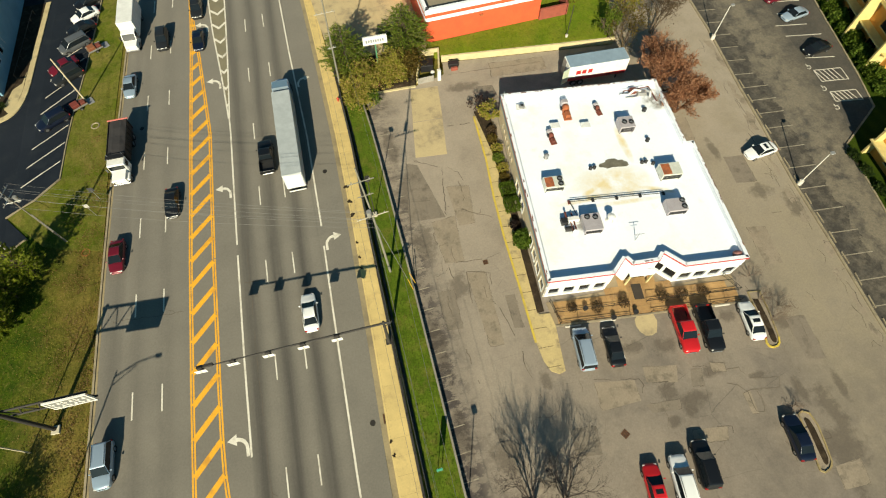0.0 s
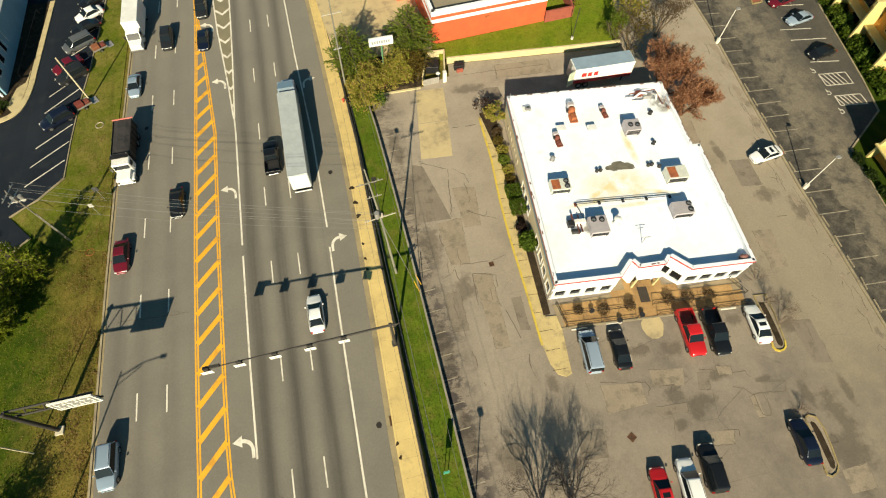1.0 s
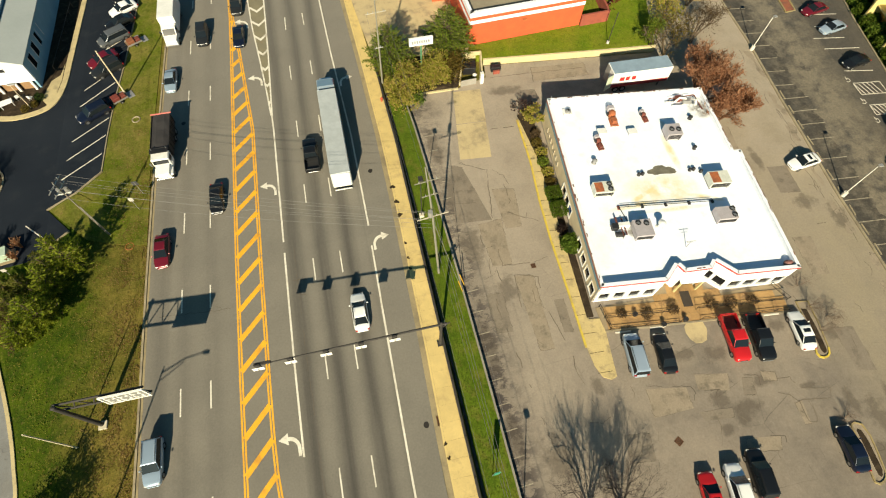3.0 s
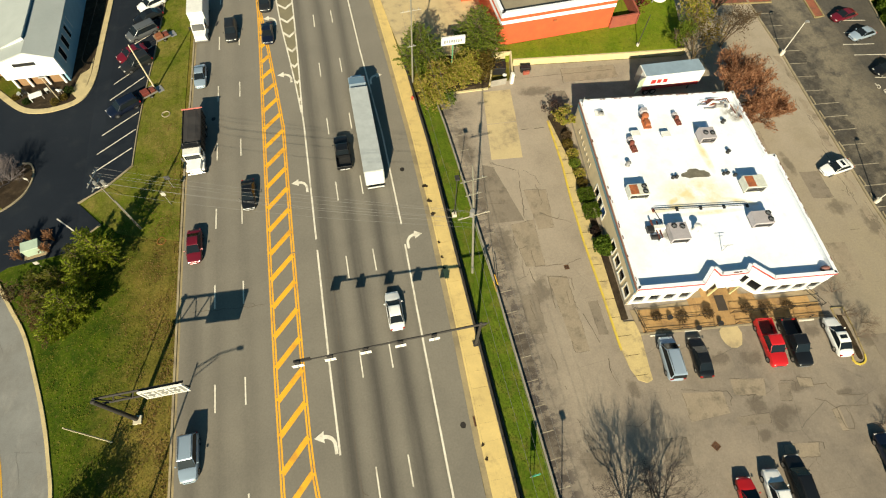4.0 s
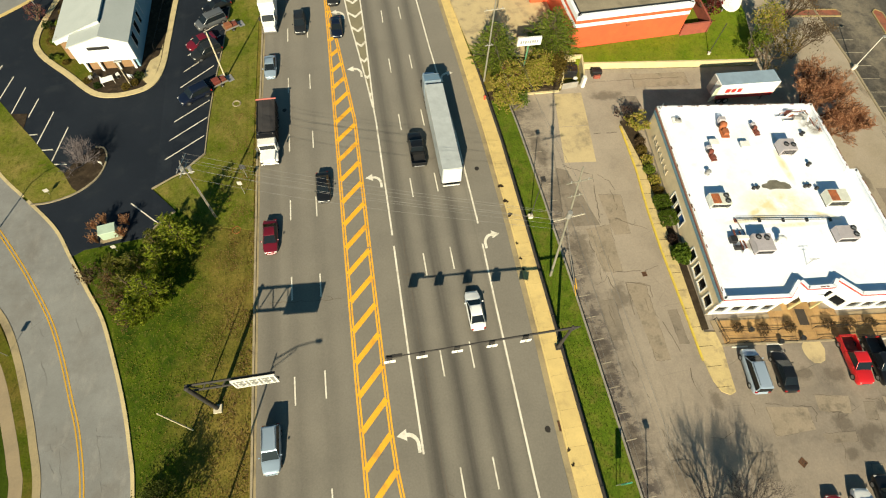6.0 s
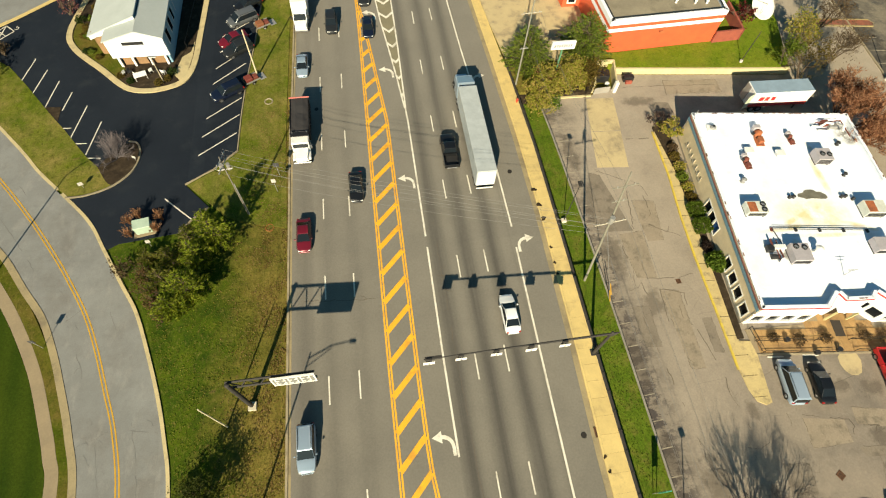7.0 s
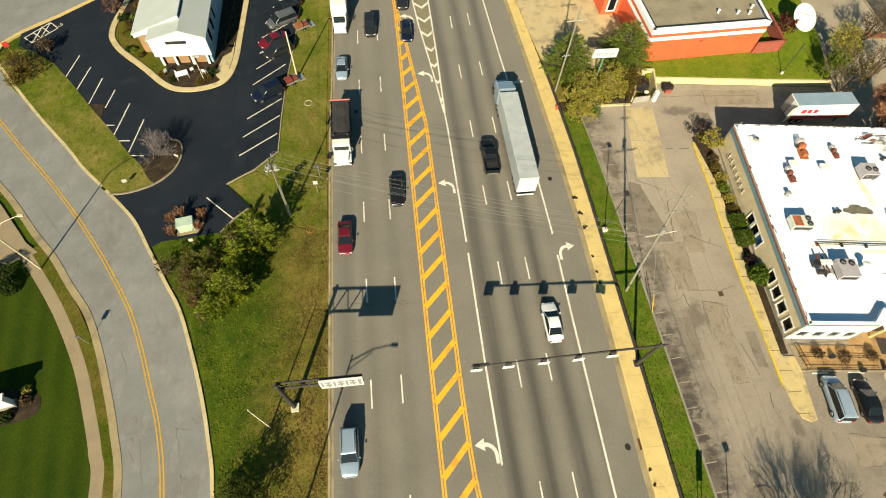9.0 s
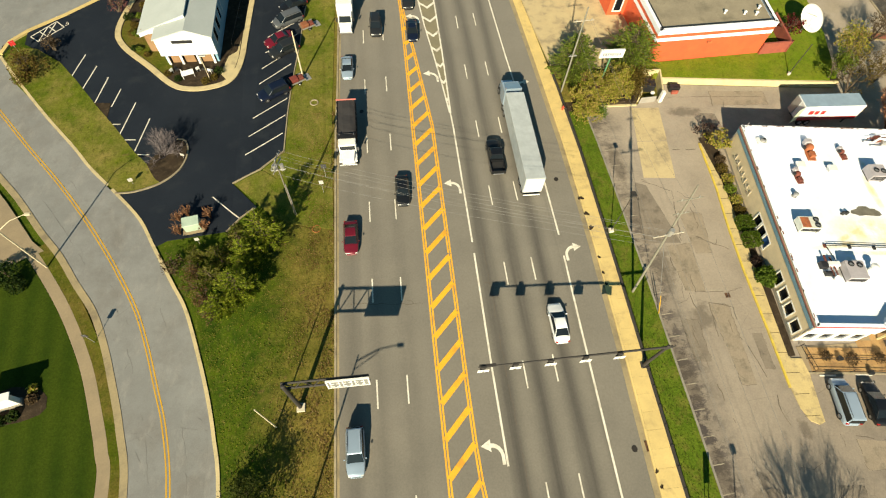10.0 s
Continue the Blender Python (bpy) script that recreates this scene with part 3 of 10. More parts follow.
# grass strip between pavement and sunken lot, with its retaining wall
WALL_YS = [y for y in YS if y < 46] + [47.9]
strip = part("grass_strip", strip_between(shifted(WALK_OUT, 0.33), shifted(STRIP_OUT, -0.22), 0.10, 0.10, 0.9, WALL_YS), M["strip_green"], label="narrow bright green grass strip beside the pavement", kind="structure")
part("retaining_wall", strip_between(shifted(WALK_OUT, 0.02), shifted(WALK_OUT, 0.30), 0.085, 0.085, 2.0, WALL_YS), M["wall_concrete"], label="grey concrete wall below the pavement edge", kind="structure")
part("retaining_wall", strip_between(shifted(STRIP_OUT, -0.216), STRIP_OUT, 0.17, 0.17, 1.3, WALL_YS), M["wall_concrete"], label="low grey concrete retaining wall above the lot", kind="structure")

# sunken lot
lot_pts = [(17.3, -75), (17.05, 0), (16.9, 20), (16.6, 35), (16.3, 44.5), (16.2, 49.2), (24.4, 49.2), (29.2, 50.6), (29.6, 53.1), (48, 51.3), (57, 50.5), (60, 62), (66, 130), (78, 130), (73.4, 50), (71.9, 37), (71.2, 29), (70.2, 19.8), (69.7, 9.9), (69.0, 0), (66, -75)]
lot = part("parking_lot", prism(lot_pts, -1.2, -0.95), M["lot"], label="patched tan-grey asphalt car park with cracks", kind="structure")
dark_pts = [(66.3, -75), (69.3, 0), (70.0, 9.9), (70.5, 19.8), (71.5, 29), (72.2, 37), (73.7, 50), (78.3, 130), (112, 130), (97, 60), (94.3, 51.5), (91.1, 35.5), (89.4, 28.6), (82.1, 23.2), (80.8, 13), (79, -75)]
lot_b = part("parking_lot", prism(dark_pts, -1.2, -0.95), M["lot_dark"], label="weathered dark grey asphalt parking aisle", kind="structure")
divider = [(66.1, -75), (69.15, 0), (69.85, 9.9), (70.35, 19.8), (71.35, 29), (72.05, 37), (73.55, 50), (78.15, 130)]
part("kerb", ribbon(divider, -0.16, 0.16, 0.14, 0.3, zf=lambda x, y: -0.95), M["kerb"], lot, "broken low concrete divider kerb", "structure")

# west lot, side street and lawns
west_lot = [(-33.3, 39.8), (-29.7, 41.5), (-26.5, 44.0), (-26.2, 50.3), (-25.7, 56.3), (-24.6, 64.6), (-23.6, 75.3), (-21.0, 110), (-60, 110), (-50, 86.5), (-56.8, 79.8), (-61.8, 75.4), (-66.4, 71.9),
            (-66.0, 68.5), (-65.0, 70.2), (-60.0, 64.3), (-56.7, 60.0), (-52.9, 54.7), (-49.9, 50.8), (-46.5, 46.0), (-44.6, 43.9), (-42.4, 40.5), (-45.4, 39.4), (-47.8, 39.3), (-44.2, 35.0), (-41.6, 31.0), (-40.4, 31.7), (-33.5, 32.4), (-31.9, 34.2), (-29.9, 35.6)]
wlot = part("parking_lot", drape(west_lot, 0.02, 0.2), M["sealed"], label="freshly sealed black asphalt car park", kind="structure")
part("kerb", ribbon([(-33.3, 39.8), (-29.7, 41.5), (-26.5, 44.0), (-26.2, 50.3), (-25.7, 56.3), (-24.6, 64.6), (-23.6, 75.3), (-21.0, 110)], 0.0, 0.16, 0.14, 0.3), M["kerb"], wlot, "pale concrete edge kerb", "structure")
part("kerb", ribbon([(-33.5, 32.4), (-31.9, 34.2), (-29.9, 35.6)], 0.0, 0.15, 0.13, 0.3), M["kerb"], wlot, kind="structure")

SIDE_R = smooth_line([(-30.6, -40), (-30.9, -10), (-31.8, 2.8), (-32.7, 7.6), (-33.9, 12.3), (-35.5, 17.3), (-37.3, 22.2), (-39.4, 26.0), (-42.0, 30.8), (-44.3, 35.0), (-47.8, 39.2), (-51.8, 43.6), (-54.7, 47.4), (-59.8, 53.6), (-65.5, 61.1), (-69.0, 66.0)])
SIDE_L = smooth_line([(-39.2, -40), (-39.5, -10), (-40.2, 3.7), (-41.6, 9.6), (-43.2, 14.4), (-44.9, 18.9), (-46.9, 23.1), (-49.6, 26.9), (-52.3, 30.9), (-55.1, 34.3), (-59.1, 39.6), (-62.9, 44.0), (-68.5, 50.6), (-76, 59.5), (-80, 64.5), (-83, 68)])
bm = drape(SIDE_R + [(-69.2, 68.4), (-66.6, 72.1), (-61.9, 75.6), (-56.9, 80.0), (-40, 98), (-60, 120), (-115, 85)] + list(reversed(SIDE_L)), 0.012, 0.2)
side = part("road", bm, M["side_road"], label="curving worn grey side street", kind="structure")
part("kerb", ribbon(SIDE_R[:62], 0.0, 0.38, 0.07, 0.3), M["side_kerb"], side, "pale yellowish concrete kerb", "structure")
part("kerb", ribbon(SIDE_R[62:], 0.0, 0.38, 0.07, 0.3), M["side_kerb"], side, kind="structure")
part("kerb", ribbon([(-69.2, 66.6), (-68.6, 69.4), (-66.4, 71.9), (-61.8, 75.4), (-56.8, 79.8), (-40, 98)], 0.0, 0.6, 0.13, 0.3), M["concrete"], side, kind="structure")
part("kerb", ribbon(SIDE_L, -0.75, 0.0, 0.055, 0.3), M["gutter"], side, "broad tan concrete kerb and gutter", "structure")
YELLOW = smooth_line([(-35.6, -40), (-35.8, -6), (-36.4, 3.3), (-37.6, 9.2), (-39.0, 13.4), (-40.8, 18.5), (-42.6, 22.7), (-44.9, 26.8), (-47.1, 30.4), (-50.9, 36.0), (-55.6, 42.2), (-60.6, 48.2), (-66.1, 55.1), (-72, 62)])
for d in (-0.17, 0.17):
    part("centre_line", ribbon(YELLOW, d - 0.07, d + 0.07, 0.026, 0.01), M["yellow_paint"], side, "yellow centre line", "structure")
WALK = smooth_line([(-42.0, -40), (-42.2, -10), (-42.6, 4.0), (-43.4, 7.7), (-44.5, 11.0), (-46.4, 16.0), (-48.4, 20.0), (-50.6, 23.8), (-53.3, 27.8), (-56, 31.5)])
path = part("pavement", ribbon(WALK, -0.62, 0.62, 0.03, 0.2), M["path"], label="narrow brown concrete footpath along the lawn", kind="structure")
part("lawn", drape(offset_line(WALK, -0.65) + [(-75, 30), (-140, 20), (-140, -40)], 0.018, 0.1), M["mown"], label="dark striped mown lawn", kind="structure")
part("driveway", drape([(-54.5, 31.5), (-56.2, 33.0), (-60.5, 38.8), (-64, 43), (-80, 35), (-62, 28)], 0.022, 0.2), M["path"], label="tan concrete side driveway", kind="structure")
part("verge", drape([(-29.3, 41.4), (-26.3, 43.6), (-26.0, 50.3), (-25.5, 56.3), (-24.4, 64.6), (-23.4, 75.3), (-20.9, 109), (-17.0, 109), (-18.9, 73), (-19.66, 50), (-19.9, 40), (-22.5, 40.2), (-25.0, 39.0), (-27.4, 39.6)], 0.03, 0.2), M["grass_island"], label="yellow-green roadside verge beside the black car park", kind="structure")
part("verge", drape([(-29.7, 36.0), (-33.0, 39.65), (-29.6, 41.2), (-28.9, 40.9), (-27.4, 39.5), (-25.0, 38.9), (-22.5, 40.1), (-19.75, 39.9), (-19.8, 30.5), (-24.0, 31.8), (-27.6, 33.6)], 0.025, 0.2), M["grass_island"], label="yellow-green grass round the utility pole", kind="structure")
part("verge", ribbon(WALK, 0.62, 1.9, 0.02, 0.1), M["grass_rough"], label="thin grass verge beside the street", kind="structure")
part("verge", drape([(-44.6, 43.9), (-46.5, 46.0), (-49.9, 50.8), (-52.9, 54.7), (-56.7, 60.0), (-60.0, 64.2), (-64.0, 67.4), (-66.0, 67.6), (-67.6, 66.6), (-68.4, 65.4), (-65.5, 61.1 - 0.6), (-59.8 + 0.4, 53.6), (-54.3, 47.3), (-51.4, 43.6), (-47.6, 39.4), (-45.4, 39.5), (-42.5, 40.6)], 0.045, 0.2), M["grass_island"], label="green grass island between street and car park", kind="structure")
part("kerb", ribbon(smooth_line([(-47.8, 39.3), (-45.4, 39.4), (-42.4, 40.5), (-40.2, 42.7), (-39.5, 45.5), (-40.1, 47.5), (-41.2, 47.9)]), -0.1, 0.1, 0.15, 0.3), M["kerb"], wlot, "rounded concrete island kerb", "structure")
part("planting_bed", drape(smooth_line([(-44.6, 43.8), (-42.6, 40.8), (-40.4, 42.8), (-39.7, 45.4), (-40.2, 47.3), (-41.4, 47.6), (-43.5, 45.6), (-44.6, 43.8)])[:-1], 0.06, 0.2), M["soil"], label="mulched kerbed bed around a bare shrub", kind="structure")
part("planting_bed", drape([(-53.5, 55.5), (-51.2, 55.3), (-51.2, 52.6)], 0.06, 0.15), M["soil"], label="small brown mulched corner beside the bays", kind="structure")

# ---- road markings ----
OR_L = [(-9.3, -70), (-9.2, 0), (-9.2, 11), (-9.08, 26.2), (-8.8, 47), (-8.68, 55), (-8.57, 62), (-8.5, 71), (-9.0, 100), (-10.2, 130)]
OR_R = [(-1.0, -70), (-5.0, -14), (-5.88, -1.8), (-6.13, 0.8), (-6.25, 4), (-6.3, 9.5), (-6.27, 25.7), (-6.14, 46.5), (-6.8, 55.2), (-7.28, 61.5), (-7.85, 68), (-8.3, 72.5)]
W_L = [(-3.35, 1.8), (-3.42, 12.2), (-3.34, 25.5), (-3.26, 45.8), (-3.34, 48.6)]
GORE_L = [(-3.42, 48.6), (-3.88, 54.9), (-4.45, 61.1), (-5.12, 67.8), (-5.6, 75.5), (-8.0, 105)]
GORE_R = [(-3.3, 48.6), (-3.17, 54.8), (-3.04, 61), (-2.98, 67.5), (-2.95, 74.5), (-4.2, 105)]
W_R = [(7.0, -70), (7.0, -2), (7.2, 16), (7.4, 28), (7.3, 42.6), (6.5, 59.6), (6.1, 73), (4.0, 110)]


def dense(line, step=4.0):
    out = []
    for a, b in zip(line, line[1:]):
        n = max(1, int(abs(b[1] - a[1]) / step))
        out += [(a[0] + (b[0] - a[0]) * i / n, a[1] + (b[1] - a[1]) * i / n) for i in range(n)]
    return out + [line[-1]]


def paint_line(line, w, m, name="line", label="", z=0.008):
    return part(name, ribbon(dense(line), -w / 2, w / 2, z, 0.02, zf=lambda x, y: 0.0), M[m], road, label, "structure")


for line in (OR_L, OR_R):
    for d in (-0.14, 0.14):
        paint_line(shifted(line, d), 0.18, "orange_paint", "edge_line", "orange double line")
for k in range(-18, 21):
    y = 1.25 + (3.6 * k if k < 7 else 21.6 + 3.36 * (k - 6) + 0.12)
    xa, xb = lerp_line(OR_L, y) + 0.06, lerp_line(OR_R, y + 3.2) - 0.06
    for _ in range(4):
        xb = lerp_line(OR_R, y + max(xb - xa, 0.0)) - 0.06
    if xb - xa > 0.3:
        part("hatch_stripe", stroke((xa, y), (xb, y + (xb - xa) * 1.05), 0.60, 0.002), M["orange_paint"], road, "orange diagonal hatch stripe", "structure")
dusty = mat("dusty_gore_asphalt", (0.200, 0.175, 0.110), (0.165, 0.146, 0.096), 0.92, 0.5, 7.0, 0.3, 0.2)
part("gore", strip_between(GORE_L, GORE_R, 0.003, 0.003, 0.03, [49, 52, 55, 57.8, 61, 64, 68, 74, 85, 105]), dusty, road, "dusty tan gore surface", "structure")
for line in (W_L, GORE_L, GORE_R):
    paint_line(line, 0.21, "white_paint", "lane_line", "solid white lane line")
paint_line(W_R, 0.21, "white_paint", "lane_line", "solid white turn-lane line")
for k in range(-1, 14):
    y = 54.6 + 3.45 * k
    xa, xb = lerp_line(GORE_L, y + 1.0) + 0.05, lerp_line(GORE_R, y + 1.0) - 0.05
    xm, rise = (xa + xb) / 2, 0.25 + 0.42 * (xb - xa)
    part("chevron", prism([(xa, y + rise + 0.28), (xm, y + 0.28), (xb, y + rise + 0.28), (xb, y + rise - 0.28), (xm, y - 0.28), (xa, y + rise - 0.28)], -0.02, 0.013), M["white_paint"], road, "white chevron", "structure")


LANES = [([(0.0, -70), (0.0, 60), (0.15, 70), (-1.2, 110)], 0.0, 12.15, 11.3), ([(3.36, -70), (3.34, 22), (3.2, 58), (3.0, 70), (1.8, 110)], 0.45, 12.1, 11.35),
         ([(-15.7, -70), (-15.58, 10), (-15.55, 22), (-14.95, 54), (-14.7, 66), (-13.4, 110)], -0.25, 11.85, 10.85), ([(-12.5, -70), (-12.44, 10), (-12.3, 22), (-11.87, 55), (-11.7, 66), (-10.6, 110)], 0.2, 11.6, 11.0)]
for line, y0, step, far_step in LANES:
    for k in range(-5, 9):
        y = y0 + (step * k if k <= 2 else step * 2 + far_step * (k - 2))
        part("lane_dash", stroke((lerp_line(line, y - 3.0), y - 3.0), (lerp_line(line, y), y), 0.15, 0.0), M["white_paint"], road, "white lane dash", "structure")


def turn_arrow(x, y, side, s=1.0):
    """A painted turn arrow; its shaft rises along the road and bends to the side."""
    bm = bmesh.new()
    pts_o, pts_i = [], []
    for i in range(7):
        a = math.radians(90 * i / 6)
        pts_o.append((1.25 - 1.25 * (1 - math.cos(a)), 1.35 * math.sin(a)))
        pts_i.append((0.92 - 0.92 * (1 - math.cos(a)), 0.95 * math.sin(a)))
    outline = [(1.25, -0.75)] + pts_o + [(0.0, 1.75), (-1.0, 1.15), (0.0, 0.55)] + list(reversed(pts_i)) + [(0.92, -0.75)]
    w = [(x - side * px * s, y + py * s) for px, py in outline]
    return part("turn_arrow", prism(w, -0.02, 0.012, bm), M["white_paint"], road, "white painted turn arrow", "structure")


turn_arrow(-4.77, 2.75, -1)
turn_arrow(-4.77, 35.35, -1, 0.92)
turn_arrow(-5.40, 55.6, -1, 0.95)
turn_arrow(-6.93, 68.8, -1, 0.95)
turn_arrow(8.75, 24.55, 1, 0.95)
turn_arrow(8.15, 53.0, 1, 0.9)

dark_iron = flat("dark_cast_iron", (0.035, 0.030, 0.026), 0.7, 0.4)
rust_iron = flat("rusty_iron", (0.13, 0.060, 0.028), 0.8, 0.2)


def disc(name, x, y, z, r, m, label, category, parent=None):
    bm = bmesh.new()
    tube(bm, (0, 0, -0.05), (0, 0, 0.012), r, seg=20)
    tube(bm, (0, 0, 0.0), (0, 0, 0.02), r * 0.82, seg=20)
    tube(bm, (0, 0, 0.0), (0, 0, 0.026), r * 0.15, seg=8)
    ob = part(name, bm, m)
    ob.location = (x, y, z)
    return tagged(ob, label, category)


for x, y in ((9.5, 2.1), (9.0, 35.9), (-15.6, 49.7)):
    disc("manhole_cover", x, y, 0.0, 0.33, dark_iron, "dark iron manhole cover set in asphalt", "manhole cover")


def grate(x, y, z, w, d, m, label, turn=0.0):
    t = thing("drain_grate", pose(x, y, z, 0, 0, turn), label, "drain")
    part("frame", boxes((-w / 2, -d / 2, -0.05, w / 2, -d / 2 + 0.07, 0.03), (-w / 2, d / 2 - 0.07, -0.05, w / 2, d / 2, 0.03), (-w / 2, -d / 2, -0.05, -w / 2 + 0.07, d / 2, 0.03), (w / 2 - 0.07, -d / 2, -0.05, w / 2, d / 2, 0.03)), m, t)
    part("grating", boxes(*[(-w / 2 + 0.05 + (w - 0.1) * i / 7, -d / 2 + 0.05, -0.04, -w / 2 + 0.05 + (w - 0.1) * (i + 0.5) / 7, d / 2 - 0.05, 0.018) for i in range(7)]), m, t)
    part("pit", boxes((-w / 2 + 0.03, -d / 2 + 0.03, -0.03, w / 2 - 0.03, d / 2 - 0.03, 0.004)), dark_iron, t)
    return t


grate(10.95, 2.2, 0.0, 0.62, 1.0, rust_iron, "rusty kerb inlet grate beside the pavement")
grate(26.4, 17.9, -0.95, 0.6, 0.6, rust_iron, "small rusty drain grate in the car park")
grate(35.1, -5.3, -0.95, 0.75, 0.75, rust_iron, "small rusty drain grate in the car park", 30)

# pavement slabs beside the highway
WALK_Y = 1.83
pave = part("pavement", strip_between(shifted(RIGHT_KERB, -0.002), shifted(RIGHT_KERB, 0.22), 0.11, 0.125, 0.3, YS), M["concrete"], label="sunlit yellowish concrete pavement with joints", kind="structure")
part("bedding", strip_between(shifted(RIGHT_KERB, 0.2), WALK_OUT, 0.10, 0.10, 0.3, YS), M["gutter"], pave, kind="structure")


def slab_between(y0, y1, bm=None):
    bm = bm or bmesh.new()
    g = 0.008
    q = [(lerp_line(RIGHT_KERB, y0) + 0.24, y0 + g), (lerp_line(WALK_OUT, y0), y0 + g), (lerp_line(WALK_OUT, y1), y1 - g), (lerp_line(RIGHT_KERB, y1) + 0.24, y1 - g)]
    return prism(q, 0.05, 0.13 + 0.008 * math.sin(y0 * 7.3), bm)


# dark barrier along the back of the pavement
# Near-black strip painted on the grass where the barrier and wall shade falls.
part("mulch_strip", strip_between(shifted(WALK_OUT, 0.34), shifted(WALK_OUT, 0.62), 0.112, 0.112, 0.3, WALL_YS), M["stain"], strip, "dark strip painted as shade below the barrier", "structure")
barrier_dark = flat("dark_barrier_boards", (0.030, 0.026, 0.023), 0.85, grain=0.4)
barrier = tagged(new("barrier"), "low dark weathered barrier along the pavement", "barrier")
for i in range(44):
    y0, y1 = -30 + 2.0 * i, -30 + 2.0 * (i + 1)
    if y1 > 57:
        break
    xa, xb = lerp_line(WALK_OUT, y0) + 0.05, lerp_line(WALK_OUT, y1) + 0.05
    part("board", prism([(xa, y0 + 0.02), (xa + 0.22, y0 + 0.02), (xb + 0.22, y1 - 0.02), (xb, y1 - 0.02)], 0.0, 0.34 + 0.015 * math.sin(i * 2.3)), barrier_dark, barrier)
    part("post", boxes((xa - 0.02, y0 - 0.06, 0.0, xa + 0.25, y0 + 0.06, 0.40), bev=0.01), barrier_dark, barrier)

# bay lines
LOT_Z = -0.95


def bays(rows, w, m, z=LOT_Z, parent=None, label="painted bay line"):
    for a, b in rows:
        part("bay_line", stroke(a, b, w, z), M[m], parent or lot, label, "structure")


bays([((17.0, 16.2 - 2.75 * i), (18.8, 16.3 - 2.75 * i)) for i in range(-9, 12)], 0.11, "faded_paint", label="short faded bay line")
ys = (57.5, 54.3, 51.2, 48.2, 45.3, 42.4, 39.4, 36.6, 34.0, 31.4, 28.6, 25.0, 21.5, 18.0, 14.5, 11.0, 7.7, 4.2, 0.8, -2.6)
bays([((lerp_line(divider, y) + 0.4, y + 0.2), (lerp_line(divider, y) + (4.5 if y < 37 else 3.3), y - 0.15)) for y in ys], 0.13, "faded_paint", parent=lot_b, label="faded white bay line")
bays([((84.7, 48.0), (89.9, 47.2)), ((85.0, 45.4), (90.9, 44.5)), ((85.3, 40.2), (89.9, 39.4)), ((86.5, 50.6), (91.5, 49.8)), ((87, 53.6), (92, 52.8))], 0.13, "white_paint", parent=lot_b)
for a, b, c, d in (((85.0, 37.5), (89.4, 37.0), (89.2, 34.6), (84.9, 35.1)), ((84.8, 32.9), (88.9, 32.4), (88.8, 30.4), (84.6, 31.0))):
    rows = [(a, b), (b, c), (c, d), (d, a)]
    for i in range(1, 6):
        t0, t1 = i / 6, (i - 1) / 6
        rows.append(((a[0] + (b[0] - a[0]) * t1, a[1] + (b[1] - a[1]) * t1), (d[0] + (c[0] - d[0]) * t0, d[1] + (c[1] - d[1]) * t0)))
    bays(rows, 0.12, "white_paint", parent=lot_b, label="white hatched access bay line")


def wheelchair_mark(x, y, s=0.75, LOT_Z=LOT_Z, home=None):
    bm = bmesh.new()
    for i in range(10):
        a, b = math.radians(-150 + 26 * i), math.radians(-150 + 26 * (i + 1))
        stroke((x + s * 0.5 * math.cos(a), y + s * 0.5 * math.sin(a)), (x + s * 0.5 * math.cos(b), y + s * 0.5 * math.sin(b)), 0.13 * s, LOT_Z, bm=bm)
    stroke((x - 0.05, y + 0.1), (x - 0.05, y + 0.95 * s), 0.15 * s, LOT_Z, bm=bm)
    stroke((x - 0.05, y + 0.45 * s), (x + 0.5 * s, y + 0.45 * s), 0.12 * s, LOT_Z, bm=bm)
    part("access_symbol", bm, M["white_paint"], home or lot_b, "white painted access symbol", "structure")


for x, y in ((84.6, 38.3), (84.3, 33.7), (84.0, 29.9)):
    wheelchair_mark(x, y)
# white bay lines on the black lot
WL = [((-31.9, 44.3), (-26.7, 47.2)), ((-31.6, 47.5), (-26.4, 50.5)), ((-31.2, 50.8), (-26.2, 53.7)), ((-30.7, 57.4), (-25.8, 60.7)), ((-30.4, 60.6), (-25.6, 63.8)), ((-30.0, 64.0), (-25.0, 67.2)), ((-29.8, 67.5), (-24.6, 70.5)), ((-29.4, 70.8), (-24.3, 73.8)),
      ((-56.7, 65.7), (-57.9, 60.3)), ((-54.6, 63.1), (-55.8, 57.7)), ((-52.5, 60.6), (-53.5, 55.0)), ((-50.3, 58.1), (-51.0, 54.6)), ((-47.8, 55.2), (-49.0, 49.2)), ((-45.4, 52.0), (-46.5, 46.2)),
      ((-50.8, 51.3), (-49.2, 51.2)), ((-48.3, 48.3), (-46.7, 48.2)), ((-46.1, 45.6), (-44.5, 45.4)), ((-35.6, 37.8), (-31.9, 34.1)),
      ((-65.6, 70.2), (-62.6, 73.6)), ((-64.2, 69.0), (-61.2, 72.2)), ((-65.6, 70.2), (-64.2, 69.0)), ((-64.6, 71.3), (-63.2, 70.1)), ((-63.6, 72.5), (-62.2, 71.2)), ((-62.6, 73.6), (-61.2, 72.2)), ((-64.2, 69.0), (-63.6, 72.5)), ((-63.2, 70.1), (-62.6, 73.6))]
for a, b in WL:
    va, vb = Vector(a), Vector(b)
    n = Vector((-(vb - va).y, (vb - va).x)).normalized() * 0.07
    part("bay_line", drape([tuple(va + n), tuple(va - n), tuple(vb - n), tuple(vb + n)], 0.036, 0.03), M["white_paint"], wlot, "crisp white bay line", "structure")
for x, y in ((-62.9, 74.3), (-61.0, 72.9)):
    wheelchair_mark(x, y, 0.6, -1.58, wlot)

